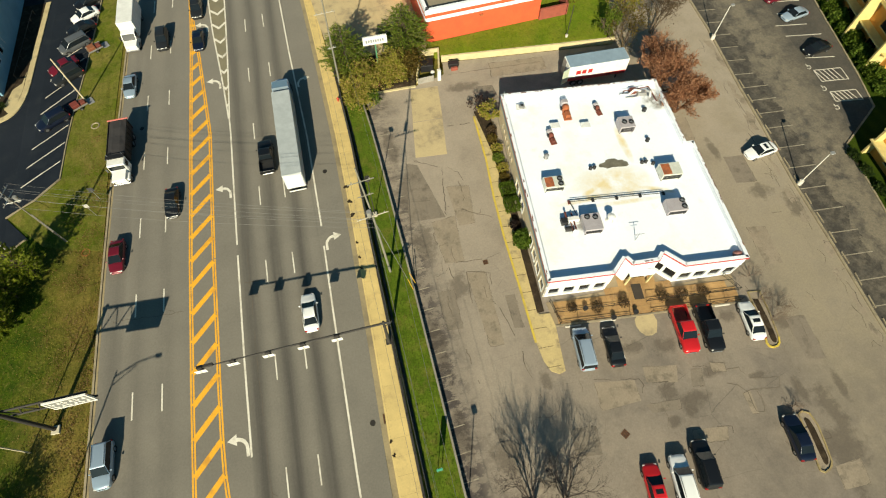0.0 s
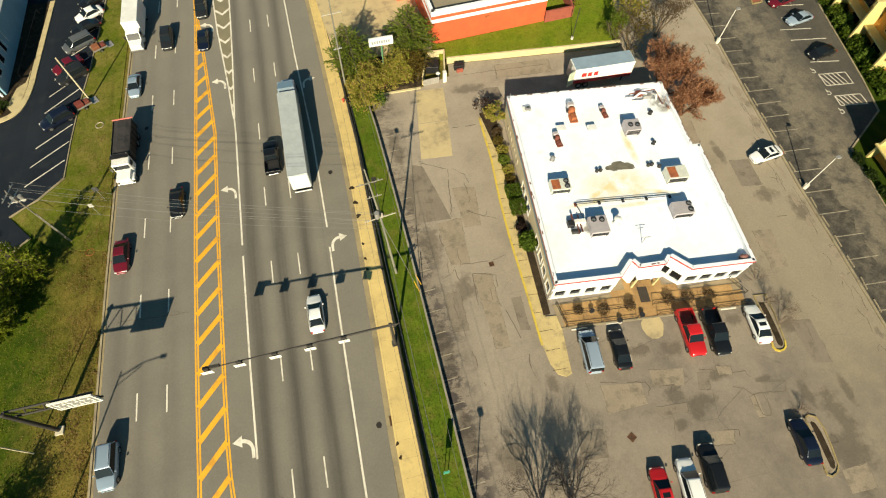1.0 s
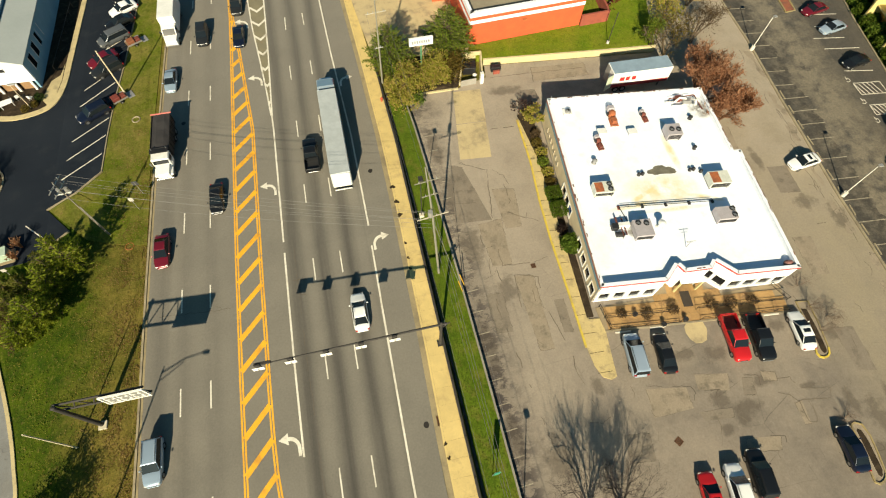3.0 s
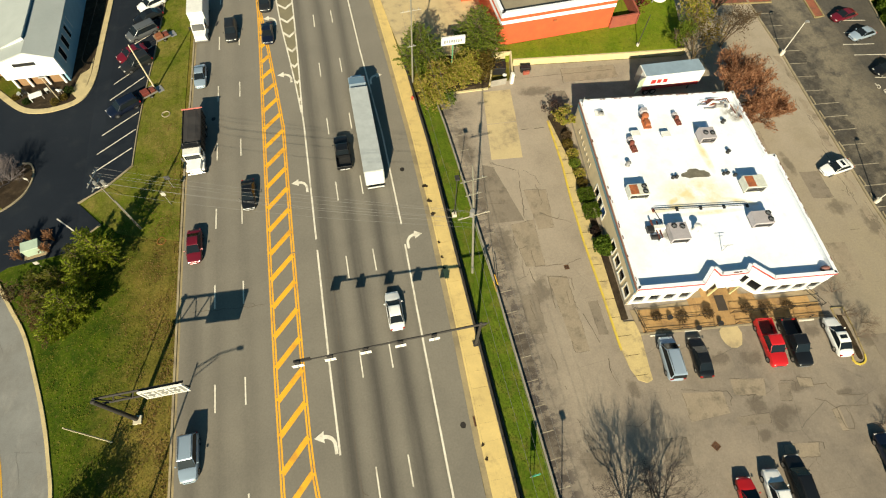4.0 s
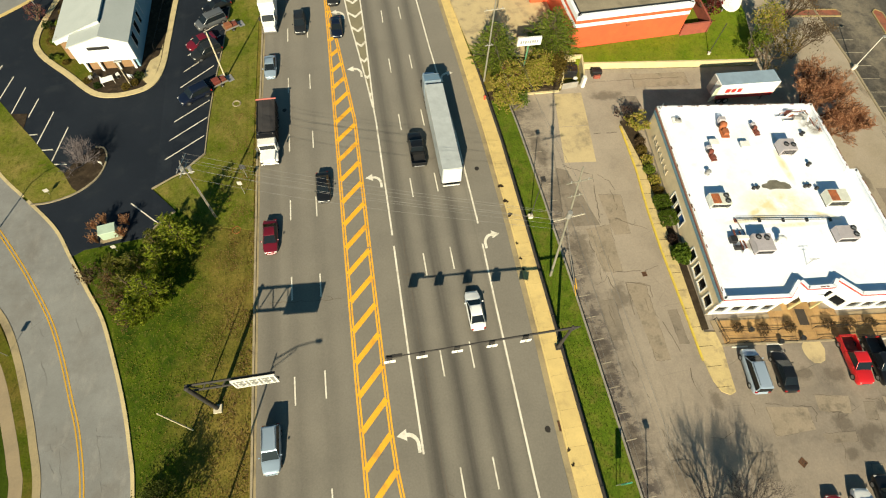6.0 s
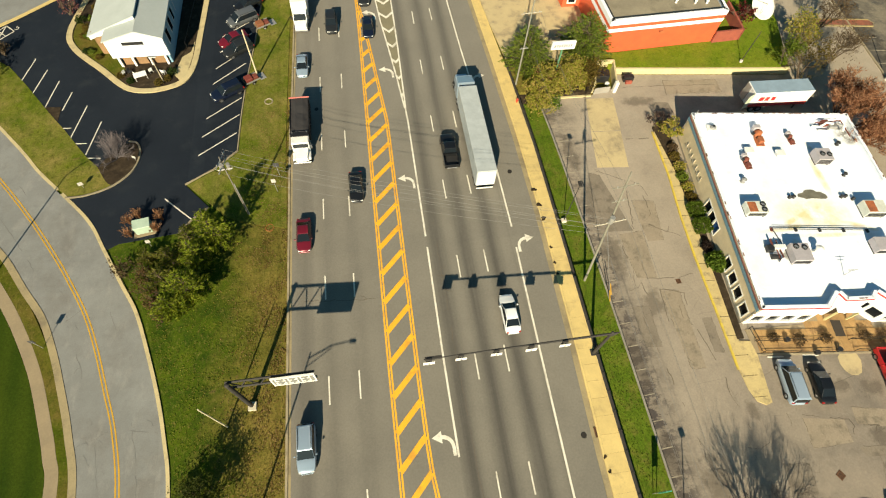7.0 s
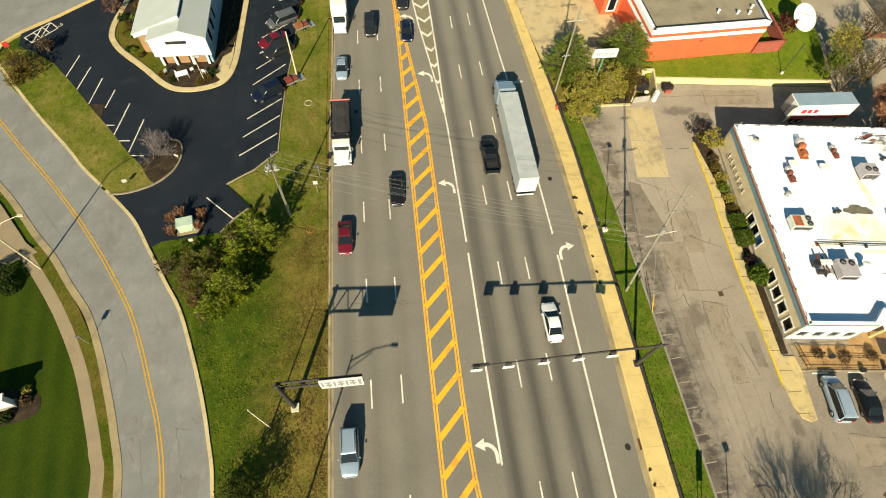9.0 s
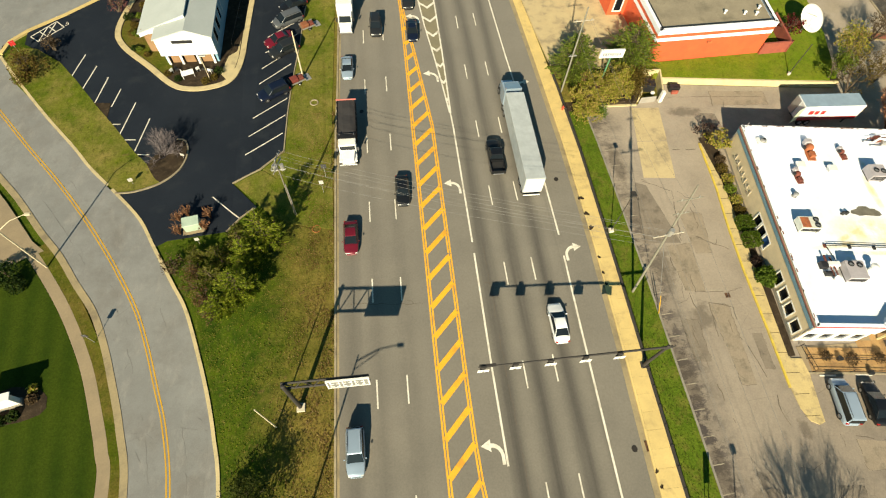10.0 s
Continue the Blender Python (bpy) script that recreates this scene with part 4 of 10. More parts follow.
# ---- restaurant ----
# yellow drainage stains: centre, half-widths, turn and strength in the roof's own grid
DRAINED = [(11.5, 12.6, 5.6, 3.0, 0.05, 0.75), (8.0, 10.7, 4.6, 0.5, 0.14, 0.9), (9.2, 12.2, 3.8, 0.55, 0.5, 1.0), (14.6, 18.4, 0.6, 3.4, 0.1, 0.8), (15.4, 22.0, 0.5, 2.4, 0.3, 0.7), (16.2, 11.0, 3.0, 0.5, -0.3, 0.8), (12.0, 9.6, 5.0, 0.4, 0.02, 0.8), (7.8, 7.6, 0.9, 1.6, 0.2, 0.6)]


# greasy soot round the kitchen extracts: centre and reach
SOOTED = [(21.4, 25.6, 2.2), (6.2, 7.2, 1.2)]


def drained(nt, col):
    base = place_vec(nt, local=True)
    pos = nt.nodes.new("ShaderNodeSeparateXYZ")
    wire(nt, base, pos.inputs[0])
    total = None
    for cx, cy, rx, ry, a, k in DRAINED:
        dx, dy = calc(nt, "SUBTRACT", pos.outputs[0], cx), calc(nt, "SUBTRACT", pos.outputs[1], cy)
        u = calc(nt, "DIVIDE", calc(nt, "ADD", calc(nt, "MULTIPLY", dx, math.cos(a)), calc(nt, "MULTIPLY", dy, math.sin(a))), rx)
        v = calc(nt, "DIVIDE", calc(nt, "SUBTRACT", calc(nt, "MULTIPLY", dy, math.cos(a)), calc(nt, "MULTIPLY", dx, math.sin(a))), ry)
        d = calc(nt, "MULTIPLY", calc(nt, "SUBTRACT", 1.0, calc(nt, "ADD", calc(nt, "MULTIPLY", u, u), calc(nt, "MULTIPLY", v, v))), k)
        total = d if total is None else calc(nt, "MAXIMUM", total, d)
    rag = calc(nt, "MULTIPLY", calc(nt, "MAXIMUM", total, 0.0), calc(nt, "ADD", calc(nt, "MULTIPLY", noise_fac(nt, base, 0.6, 0.3, 0.7, 7.0, 0.65), 1.3), 0.15))
    col = mix_rgb(nt, calc(nt, "MINIMUM", calc(nt, "MULTIPLY", rag, 0.8), 0.75), col, (0.66, 0.50, 0.15))
    grime = noise_fac(nt, base, 0.45, 0.60, 0.72, 7.0, 0.7)
    col = mix_rgb(nt, calc(nt, "MULTIPLY", grime, 0.3), col, (0.62, 0.60, 0.50))
    soot = None
    for cx, cy, r in SOOTED:
        dx, dy = calc(nt, "SUBTRACT", pos.outputs[0], cx), calc(nt, "SUBTRACT", pos.outputs[1], cy)
        d = calc(nt, "SUBTRACT", 1.0, calc(nt, "DIVIDE", calc(nt, "SQRT", calc(nt, "ADD", calc(nt, "MULTIPLY", dx, dx), calc(nt, "MULTIPLY", dy, dy))), r))
        soot = d if soot is None else calc(nt, "MAXIMUM", soot, d)
    black = calc(nt, "MULTIPLY", calc(nt, "MAXIMUM", soot, 0.0), noise_fac(nt, base, 0.9, 0.35, 0.65, 7.0, 0.7))
    return mix_rgb(nt, calc(nt, "MINIMUM", calc(nt, "MULTIPLY", black, 3.0), 0.85), col, (0.17, 0.16, 0.145))


roof_white = mat("white_roof_membrane", (0.80, 0.84, 0.93), (0.77, 0.81, 0.89), 0.6, 0.15, 3.0, 0.06, 0.05, stain=(0.76, 0.78, 0.78), stain_scale=0.2, local=True, extra=drained)
white_wall = flat("white_painted_render", (0.77, 0.80, 0.86), 0.6, grain=0.08, spread=0.93, local=False)
cream_wall = flat("cream_render", (0.68, 0.56, 0.37), 0.75, grain=0.12, local=False)
red_trim = flat("red_metal_trim", (0.46, 0.060, 0.060), 0.5)
maroon_trim = flat("maroon_trim", (0.24, 0.105, 0.090), 0.6)
blue_trim = flat("blue_trim", (0.16, 0.29, 0.38), 0.5)
glass_dark = flat("dark_window_glass", (0.008, 0.010, 0.013), 0.08, grain=0.0, bump=0.0)
glass_dark.node_tree.nodes["Principled BSDF"].inputs["Specular IOR Level"].default_value = 0.2
glass_blue = flat("blue_window_film", (0.03, 0.09, 0.28), 0.1, grain=0.0, bump=0.0)
frame_white = flat("white_window_frame", (0.72, 0.72, 0.70), 0.5)
steel_grey = flat("grey_sheet_metal", (0.36, 0.355, 0.35), 0.45, 0.5, grain=0.2)
unit_paint = flat("faded_unit_enamel", (0.43, 0.395, 0.415), 0.5, 0.15, grain=0.25)
unit_pale = flat("chalky_pale_enamel", (0.62, 0.63, 0.56), 0.55, 0.1, grain=0.3)
steel_dark = flat("dark_metal", (0.03, 0.03, 0.032), 0.5, 0.3)
rusty = mat("rusted_sheet", (0.38, 0.112, 0.036), (0.22, 0.070, 0.030), 0.8, 2.0, 7.0, 0.4, 0.2, local=True)
rust_red = mat("dark_red_rust", (0.16, 0.040, 0.026), (0.09, 0.028, 0.02), 0.8, 2.0, 7.0, 0.4, 0.2, local=True)

BLD = pose(31.62, 11.72, 0, 0, 0, -6.3)
OUT = [(0, 0), (7.75, 0), (9.55, 1.85), (10.15, 0.85), (13.35, 0.95), (14.1, 1.85), (16.1, -0.1), (23.65, -0.1), (23.45, 17.2), (22.45, 17.2), (22.15, 28.6), (0, 28.6)]
DECK, TOP, BASE = 2.95, 3.62, -1.0
rest = thing("restaurant", BLD, "white flat-roofed restaurant with parapet and notched front", "building")


def wall_run(name, a, b, z0, z1, th, m, parent, label="", holes=()):
    """An upright wall from a to b, its thickness inward (to the left of a to b); holes: (start, end, sill, head)."""
    a, b = Vector(a), Vector(b)
    u = (b - a).normalized()
    n = Vector((-u.y, u.x))
    L = (b - a).length
    bm = bmesh.new()
    cuts = sorted({0.0, L, *[h[0] for h in holes], *[h[1] for h in holes]})

    def slab(s0, s1, za, zb):
        q = [a + u * s0, a + u * s1, a + u * s1 + n * th, a + u * s0 + n * th]
        prism([(v.x, v.y) for v in q], za, zb, bm)
    for s0, s1 in zip(cuts, cuts[1:]):
        h = [h for h in holes if h[0] <= s0 + 1e-6 and h[1] >= s1 - 1e-6]
        if h:
            slab(s0, s1, z0, h[0][2])
            slab(s0, s1, h[0][3], z1)
        else:
            slab(s0, s1, z0, z1)
    ob = part(name, bm, m, parent, label)
    return ob, a, u, n


def fit_window(parent, a, u, n, s0, s1, z0, z1, glass, frame_m, proud=0.05, bars=0):
    """A framed window set in a wall opening."""
    def bar(bm, t0, t1, za, zb, d0, d1):
        q = [a + u * t0 - n * d0, a + u * t1 - n * d0, a + u * t1 + n * d1, a + u * t0 + n * d1]
        prism([(v.x, v.y) for v in q], za, zb, bm)
    bm = bmesh.new()
    bar(bm, s0, s1, z0, z1, -0.09, 0.12)
    pane = part("window", bm, glass, parent)
    bm = bmesh.new()
    f = 0.13
    bar(bm, s0 - f, s1 + f, z1, z1 + f, proud, 0.02)
    bar(bm, s0 - f, s1 + f, z0 - f, z0, proud + 0.06, 0.02)
    bar(bm, s0 - f, s0, z0, z1, proud, 0.02)
    bar(bm, s1, s1 + f, z0, z1, proud, 0.02)
    for i in range(bars):
        c = s0 + (s1 - s0) * (i + 1) / (bars + 1)
        bar(bm, c - 0.03, c + 0.03, z0, z1, 0.0, 0.1)
    part("window_frame", bm, frame_m, pane)
    return pane


def wall_with_windows(label, a, b, wins, m, th=0.28, z1=TOP, glasses=None):
    ob, p, u, n = wall_run("wall", a, b, BASE, z1, th, m, rest, label, [(s, e, z0, zt) for s, e, z0, zt in wins])
    for i, (s, e, z0, zt) in enumerate(wins):
        fit_window(ob, p, u, n, s, e, z0, zt, (glasses or {}).get(i, glass_dark), frame_white)
    return ob


W0, W1 = -0.15, 1.35
wall_with_windows("white front wall with dark windows", OUT[0], OUT[1], [(0.55 + 1.85 * i, 1.75 + 1.85 * i, W0, W1) for i in range(4)], white_wall)
wall_with_windows("", OUT[1], OUT[2], [(0.7, 1.9, W0, W1)], white_wall)
wall_with_windows("", OUT[2], OUT[3], [], white_wall)
wall_with_windows("", OUT[3], OUT[4], [(0.3, 2.9, -0.9, 1.45)], white_wall)
wall_with_windows("", OUT[4], OUT[5], [], white_wall)
wall_with_windows("", OUT[5], OUT[6], [(0.15, 0.95, W0, W1 + 0.1), (1.3, 2.55, W0, W1)], white_wall)
wall_with_windows("", OUT[6], OUT[7], [(0.4 + 1.85 * i, 1.75 + 1.85 * i, W0, W1) for i in range(4)], white_wall)
wall_with_windows("white side wall", OUT[7], OUT[8], [], white_wall)
wall_with_windows("", OUT[8], OUT[9], [], white_wall)
wall_with_windows("white set-back side wall", OUT[9], OUT[10], [], white_wall)
wall_with_windows("white rear wall", OUT[10], OUT[11], [], white_wall)
D = 28.6
wins_w = sorted([(D - y - 0.62, D - y + 0.62, W0 - 0.1, W1 - 0.1) for y in (1.2, 3.3, 5.2, 7.2, 12.3, 13.8, 15.4)])
wall_with_windows("cream west wall with dark windows and trims", OUT[11], OUT[0], wins_w, cream_wall, glasses={2: glass_blue})

inner = [(0.2, 0.2), (7.68, 0.2), (9.55, 2.12), (10.28, 1.05), (13.25, 1.15), (14.1, 2.12), (16.2, 0.1), (23.45, 0.1), (23.25, 17.0), (22.25, 17.0), (21.95, 28.4), (0.2, 28.4)]
part("roof", prism(inner, DECK - 0.3, DECK), roof_white, rest, "bright white membrane roof deck with yellow stains")
part("floor_slab", prism(inner, BASE - 0.1, BASE + 0.12), M["wall_concrete"], rest)
bm = bmesh.new()
for (xa, ya), (xb, yb) in zip(OUT, OUT[1:] + OUT[:1]):
    a, b = Vector((xa, ya)), Vector((xb, yb))
    u = (b - a).normalized()
    n = Vector((-u.y, u.x))
    q = [a - n * 0.06 - u * 0.05, b - n * 0.06 + u * 0.05, b + n * 0.34 - u * 0.1, a + n * 0.34 + u * 0.1]
    prism([(v.x, v.y) for v in q], TOP + 0.003, TOP + 0.07, bm)
part("coping", bm, white_wall, rest, "white metal coping")
# rusted, lifted flashing along the side and rear copings
flash_m = mat("rusted_flashing", (0.20, 0.075, 0.050), (0.075, 0.040, 0.034), 0.8, 2.0, 7.0, 0.4, 0.2, local=True)
wear = random.Random(12)
bm = bmesh.new()
for (xa, ya), (xb, yb), s0, s1, keep in ((OUT[7], OUT[8], 7.5, 16.2, 0.85), (OUT[7], OUT[8], 0.5, 7.0, 0.25), (OUT[9], OUT[10], 0.5, 11.0, 0.45), (OUT[10], OUT[11], 0.6, 21.5, 0.4), (OUT[3], OUT[4], 0.3, 2.9, 0.7), (OUT[11], OUT[0], 0.5, 28.0, 0.25)):
    a, b = Vector((xa, ya)), Vector((xb, yb))
    u = (b - a).normalized()
    n = Vector((-u.y, u.x))
    d = s0
    while d < s1:
        e = min(s1, d + wear.uniform(0.2, 0.6))
        if wear.random() < keep:
            o, w = wear.uniform(-0.10, 0.04), wear.uniform(0.05, 0.14)
            q = [a + u * d + n * o, a + u * e + n * o, a + u * e + n * (o + w), a + u * d + n * (o + w)]
            prism([(v.x, v.y) for v in q], TOP + 0.02, TOP + wear.uniform(0.09, 0.13), bm)
        d = e + wear.uniform(0.0, 0.15)
part("flashing", bm, flash_m, rest, "rusty broken edge flashing", "stuff")


def band(a, b, z0, z1, d, m, name, label=""):
    a, b = Vector(a), Vector(b)
    u = (b - a).normalized()
    n = Vector((-u.y, u.x))
    q = [a - n * d - u * 0.02, b - n * d + u * 0.02, b + n * 0.02, a + n * 0.02]
    part(name, prism([(v.x, v.y) for v in q], z0, z1), m, rest, label)


for i in range(7):
    band(OUT[i], OUT[i + 1], TOP - 0.20, TOP - 0.02, 0.13, red_trim, "trim", "thin red trim below the coping")
    band(OUT[i], OUT[i + 1], 1.75, 1.90, 0.05, white_wall, "trim")
band(OUT[11], OUT[0], TOP - 0.42, TOP - 0.24, 0.10, maroon_trim, "trim", "maroon fascia band")
band(OUT[11], OUT[0], TOP - 1.05, TOP - 0.60, 0.06, blue_trim, "trim", "dull blue fascia band")
band(OUT[11], OUT[0], BASE, BASE + 0.35, 0.05, M["wall_concrete"], "plinth")
# unreadable sign strokes on the west wall
bm = bmesh.new()
for i in range(7):
    y = 19.3 + 1.0 * i
    box(bm, -0.09, y, 0.35 + 0.2 * (i % 2), -0.02, y + 0.65, 0.55 + 0.2 * (i % 2))
    box(bm, -0.09, y + 0.1, 0.5, -0.02, y + 0.25, 1.25)
part("sign_strokes", bm, flat("faint_grey_lettering", (0.50, 0.43, 0.32), 0.7), rest, "faint unreadable grey sign strokes", "stuff")
# entrance doors
part("door", boxes((10.5, 1.0, -0.86, 11.72, 1.06, 1.4)), glass_dark, rest, "dark glazed entrance door")
part("door", boxes((11.78, 1.0, -0.86, 13.0, 1.06, 1.4)), glass_dark, rest, "dark glazed entrance door")
part("canopy", boxes((10.25, 0.1, 1.55, 13.25, 0.82, 1.72), bev=0.03), white_wall, rest, "white entrance canopy")
for x in (10.4, 13.1):
    part("post", boxes((x - 0.09, 0.15, BASE, x + 0.09, 0.33, 1.55)), flat("pale_yellow_post", (0.62, 0.55, 0.28), 0.6), rest, "pale yellow entrance post")

# a shallow puddle on the roof deck
puddle_m = mat("grey_roof_puddle", (0.115, 0.105, 0.080), (0.19, 0.175, 0.130), 0.35, 1.0, 3.0, 0.3, 0.05)


def blob(cx, cy, rx, ry, seed, n=28, rough=0.22, turn=0.0):
    rnd = random.Random(seed)
    ph = [rnd.uniform(0, 6.28) for _ in range(4)]
    out = []
    for i in range(n):
        a = 2 * math.pi * i / n
        r = 1 + rough * (math.sin(2 * a + ph[0]) * 0.5 + math.sin(3 * a + ph[1]) * 0.5 + math.sin(5 * a + ph[2]) * 0.35 + math.sin(9 * a + ph[3]) * 0.2)
        x, y = rx * r * math.cos(a), ry * r * math.sin(a)
        c, s = math.cos(turn), math.sin(turn)
        out.append((cx + x * c - y * s, cy + x * s + y * c))
    return out


part("puddle", prism(blob(12.35, 15.5, 1.75, 0.72, 11, rough=0.3, turn=0.1), DECK - 0.01, DECK + 0.014), puddle_m, rest, "grey puddle patch")


# ---- roof equipment, in the building's own grid ----
def on_roof(u, v, turn=0.0):
    return BLD @ pose(u, v, DECK, 0, 0, turn)


def rooftop_unit(u, v, w, d, h, top_m, label, fans=((0.3, 0.5), (0.72, 0.5)), rust_panel=False):
    t = thing("air_conditioner", on_roof(u, v), label, "air conditioner", "rooftop units")
    for x in (-w / 2 + 0.1, w / 2 - 0.25):
        part("skid", boxes((x, -d / 2 + 0.05, 0, x + 0.15, d / 2 - 0.05, 0.22)), steel_dark, t)
    part("casing", boxes((-w / 2, -d / 2, 0.2, w / 2, d / 2, h), bev=0.03), top_m, t)
    for fx, fy in fans:
        x, y = -w / 2 + w * fx, -d / 2 + d * fy
        ring = bmesh.new()
        tube(ring, (x, y, h - 0.02), (x, y, h + 0.10), 0.36, 0.33, seg=18, caps=False)
        tube(ring, (x, y, h - 0.01), (x, y, h + 0.03), 0.32, seg=18)
        f = part("fan", ring, steel_dark, t, "dark round fan grille")
        bl = bmesh.new()
        for k in range(4):
            box(bl, -0.28, -0.05, 0, 0.28, 0.05, 0.015, m=pose(x, y, h + 0.05, 0, 12, 45 * k))
        part("blade", bl, steel_grey, f)
    part("louvre", boxes(*[(-w / 2 + 0.12, -d / 2 - 0.03, 0.35 + 0.1 * k, w / 2 - 0.12, -d / 2 + 0.01, 0.40 + 0.1 * k) for k in range(max(2, int((h - 0.45) / 0.1)))]), steel_dark, t)
    if rust_panel:
        part("panel", boxes((-w / 2 + 0.15, -d / 2 + 0.15, h, -w / 2 + w * 0.48, d / 2 - 0.15, h + 0.03), bev=0.01), rusty, t, "rust-orange top panel")
    return t


def to_uv(x, y):
    v = BLD.inverted() @ Vector((x, y, 0))
    return v.x, v.y


def roof_pt(x, y):
    return to_uv(x, y)


rooftop_unit(*roof_pt(36.75, 24.3), 2.5, 1.7, 1.05, unit_pale, "grey rooftop air conditioner with rusted orange panel", ((0.82, 0.28), (0.82, 0.74)), True)
rooftop_unit(*roof_pt(51.6, 22.5), 2.6, 1.9, 1.25, unit_pale, "pale rooftop air conditioner with rusted orange panel", (), True)
rooftop_unit(*roof_pt(39.2, 17.7), 2.2, 2.3, 1.15, unit_paint, "grey rooftop air conditioner with two fans", ((0.28, 0.8), (0.72, 0.74)))
rooftop_unit(*roof_pt(50.0, 17.5), 2.4, 1.8, 1.15, unit_paint, "grey rooftop air conditioner with two fans", ((0.85, 0.3), (0.85, 0.78)))
rooftop_unit(*roof_pt(49.3, 31.0), 2.0, 1.9, 1.25, unit_paint, "grey rooftop air conditioner beside a tall vent", ((0.35, 0.5), (0.8, 0.45)))


def vent_pipe(u, v, h, r, m, label, cap=True):
    t = thing("roof_vent", on_roof(u, v), label, "vent", "roof vents")
    part("pipe", tubes(((0, 0, 0), (0, 0, h), r), seg=14), m, t)
    part("flashing", tubes(((0, 0, 0), (0, 0, 0.08), r * 1.7, r * 1.2), seg=14), m, t)
    if cap:
        part("cap", tubes(((0, 0, h), (0, 0, h + 0.06), r * 1.7, r * 1.6), ((0, 0, h + 0.06), (0, 0, h + 0.2), r * 1.6, r * 0.3), seg=14), m, t)
    return t


def exhaust(u, v, m, label, s=1.0, turn=0.0):
    """A kitchen exhaust: square curb, fan housing and a hinged hood lying back."""
    t = thing("exhaust_fan", on_roof(u, v, turn), label, "exhaust fan", "roof exhausts")
    part("curb", boxes((-0.4 * s, -0.4 * s, 0, 0.4 * s, 0.4 * s, 0.35), bev=0.02), m, t)
    part("housing", tubes(((0, 0, 0.35), (0, 0, 0.75 * s), 0.5 * s, 0.38 * s), ((0, 0, 0.75 * s), (0, 0, 0.9 * s), 0.38 * s, 0.12 * s), seg=16), m, t)
    part("hood", boxes((-0.42 * s, 0.42 * s, 0.1, 0.42 * s, 1.15 * s, 0.85 * s), bev=0.12 * s), unit_paint, t, "pale weathered hood")
    part("tray", boxes((-0.5 * s, -1.7 * s, 0.0, 0.5 * s, -0.5 * s, 0.16), bev=0.02), m, t)
    part("duct", boxes((-0.3 * s, -1.45 * s, 0.16, 0.3 * s, -0.62 * s, 0.62 * s), bev=0.05), m, t)
    part("bracket", boxes((-0.62 * s, -0.15, 0.2, -0.42 * s, 0.25, 0.55)), steel_dark, t)
    return t


exhaust(*roof_pt(42.7, 35.9), rusty, "rust-orange kitchen exhaust fan with tray", 1.1)
exhaust(*roof_pt(47.0, 35.0), rust_red, "rust-red exhaust fan with tray", 0.7, 10)
exhaust(*roof_pt(39.2, 31.9), rust_red, "dark red rusted exhaust fan with tray", 0.8, 8)
for x, y in ((40.2, 33.2), (44.2, 32.3)):
    t = thing("roof_hood", on_roof(*roof_pt(x, y)), "white square roof ventilation hood", "vent", "roof hoods")
    part("curb", boxes((-0.45, -0.4, 0, 0.45, 0.4, 0.35), bev=0.02), frame_white, t)
    part("hood", boxes((-0.6, -0.55, 0.35, 0.6, 0.55, 0.62), bev=0.08), frame_white, t)
t = thing("roof_fan", on_roof(*roof_pt(36.9, 37.7)), "grey round roof fan on a white square curb", "vent")
part("curb", boxes((-0.6, -0.55, 0, 0.6, 0.55, 0.3), bev=0.03), frame_white, t)
part("housing", tubes(((0.1, -0.05, 0.3), (0.1, -0.05, 0.55), 0.42, 0.36), ((0.1, -0.05, 0.55), (0.1, -0.05, 0.66), 0.36, 0.1), seg=16), steel_grey, t)
part("grille", tubes(((0.1, -0.05, 0.64), (0.1, -0.05, 0.70), 0.17), seg=12), steel_dark, t)
vent_pipe(*roof_pt(37.45, 28.8), 0.5, 0.2, steel_grey, "small grey capped roof vent")
vent_pipe(*roof_pt(41.75, 17.9), 0.95, 0.30, frame_white, "large white round roof vent", True)
vent_pipe(*roof_pt(51.4, 28.2), 0.4, 0.16, steel_dark, "small dark roof vent")
vent_pipe(*roof_pt(53.2, 33.2), 0.4, 0.18, steel_dark, "small dark roof vent")
for x, y in ((42.4, 25.7), (42.9, 25.7), (49.2, 25.0), (49.7, 25.0), (50.5, 24.5)):
    vent_pipe(*roof_pt(x, y), 0.28, 0.14, steel_dark, "short dark roof drain cap")
# gas pipe across the roof on blocks
t = thing("gas_pipe", on_roof(0, 0), "thin dark gas pipe on blocks across the roof", "pipe")
ua, va = roof_pt(37.9, 21.5)
ub, vb = roof_pt(49.8, 19.9)
part("pipe", tubes(((ua, va, 0.22), (ub, vb, 0.22), 0.045), ((ua, va, 0.22), (ua + 0.5, va - 2.2, 0.22), 0.045), ((ua + 0.2, va + 0.35, 0.2), (ub, vb + 0.35, 0.2), 0.03)), steel_dark, t)
for k in range(5):
    f = k / 4
    x, y = ua + (ub - ua) * f, va + (vb - va) * f
    part("block", boxes((x - 0.16, y - 0.25, 0, x + 0.16, y + 0.25, 0.17), bev=0.02), steel_dark if k else rust_red, t)
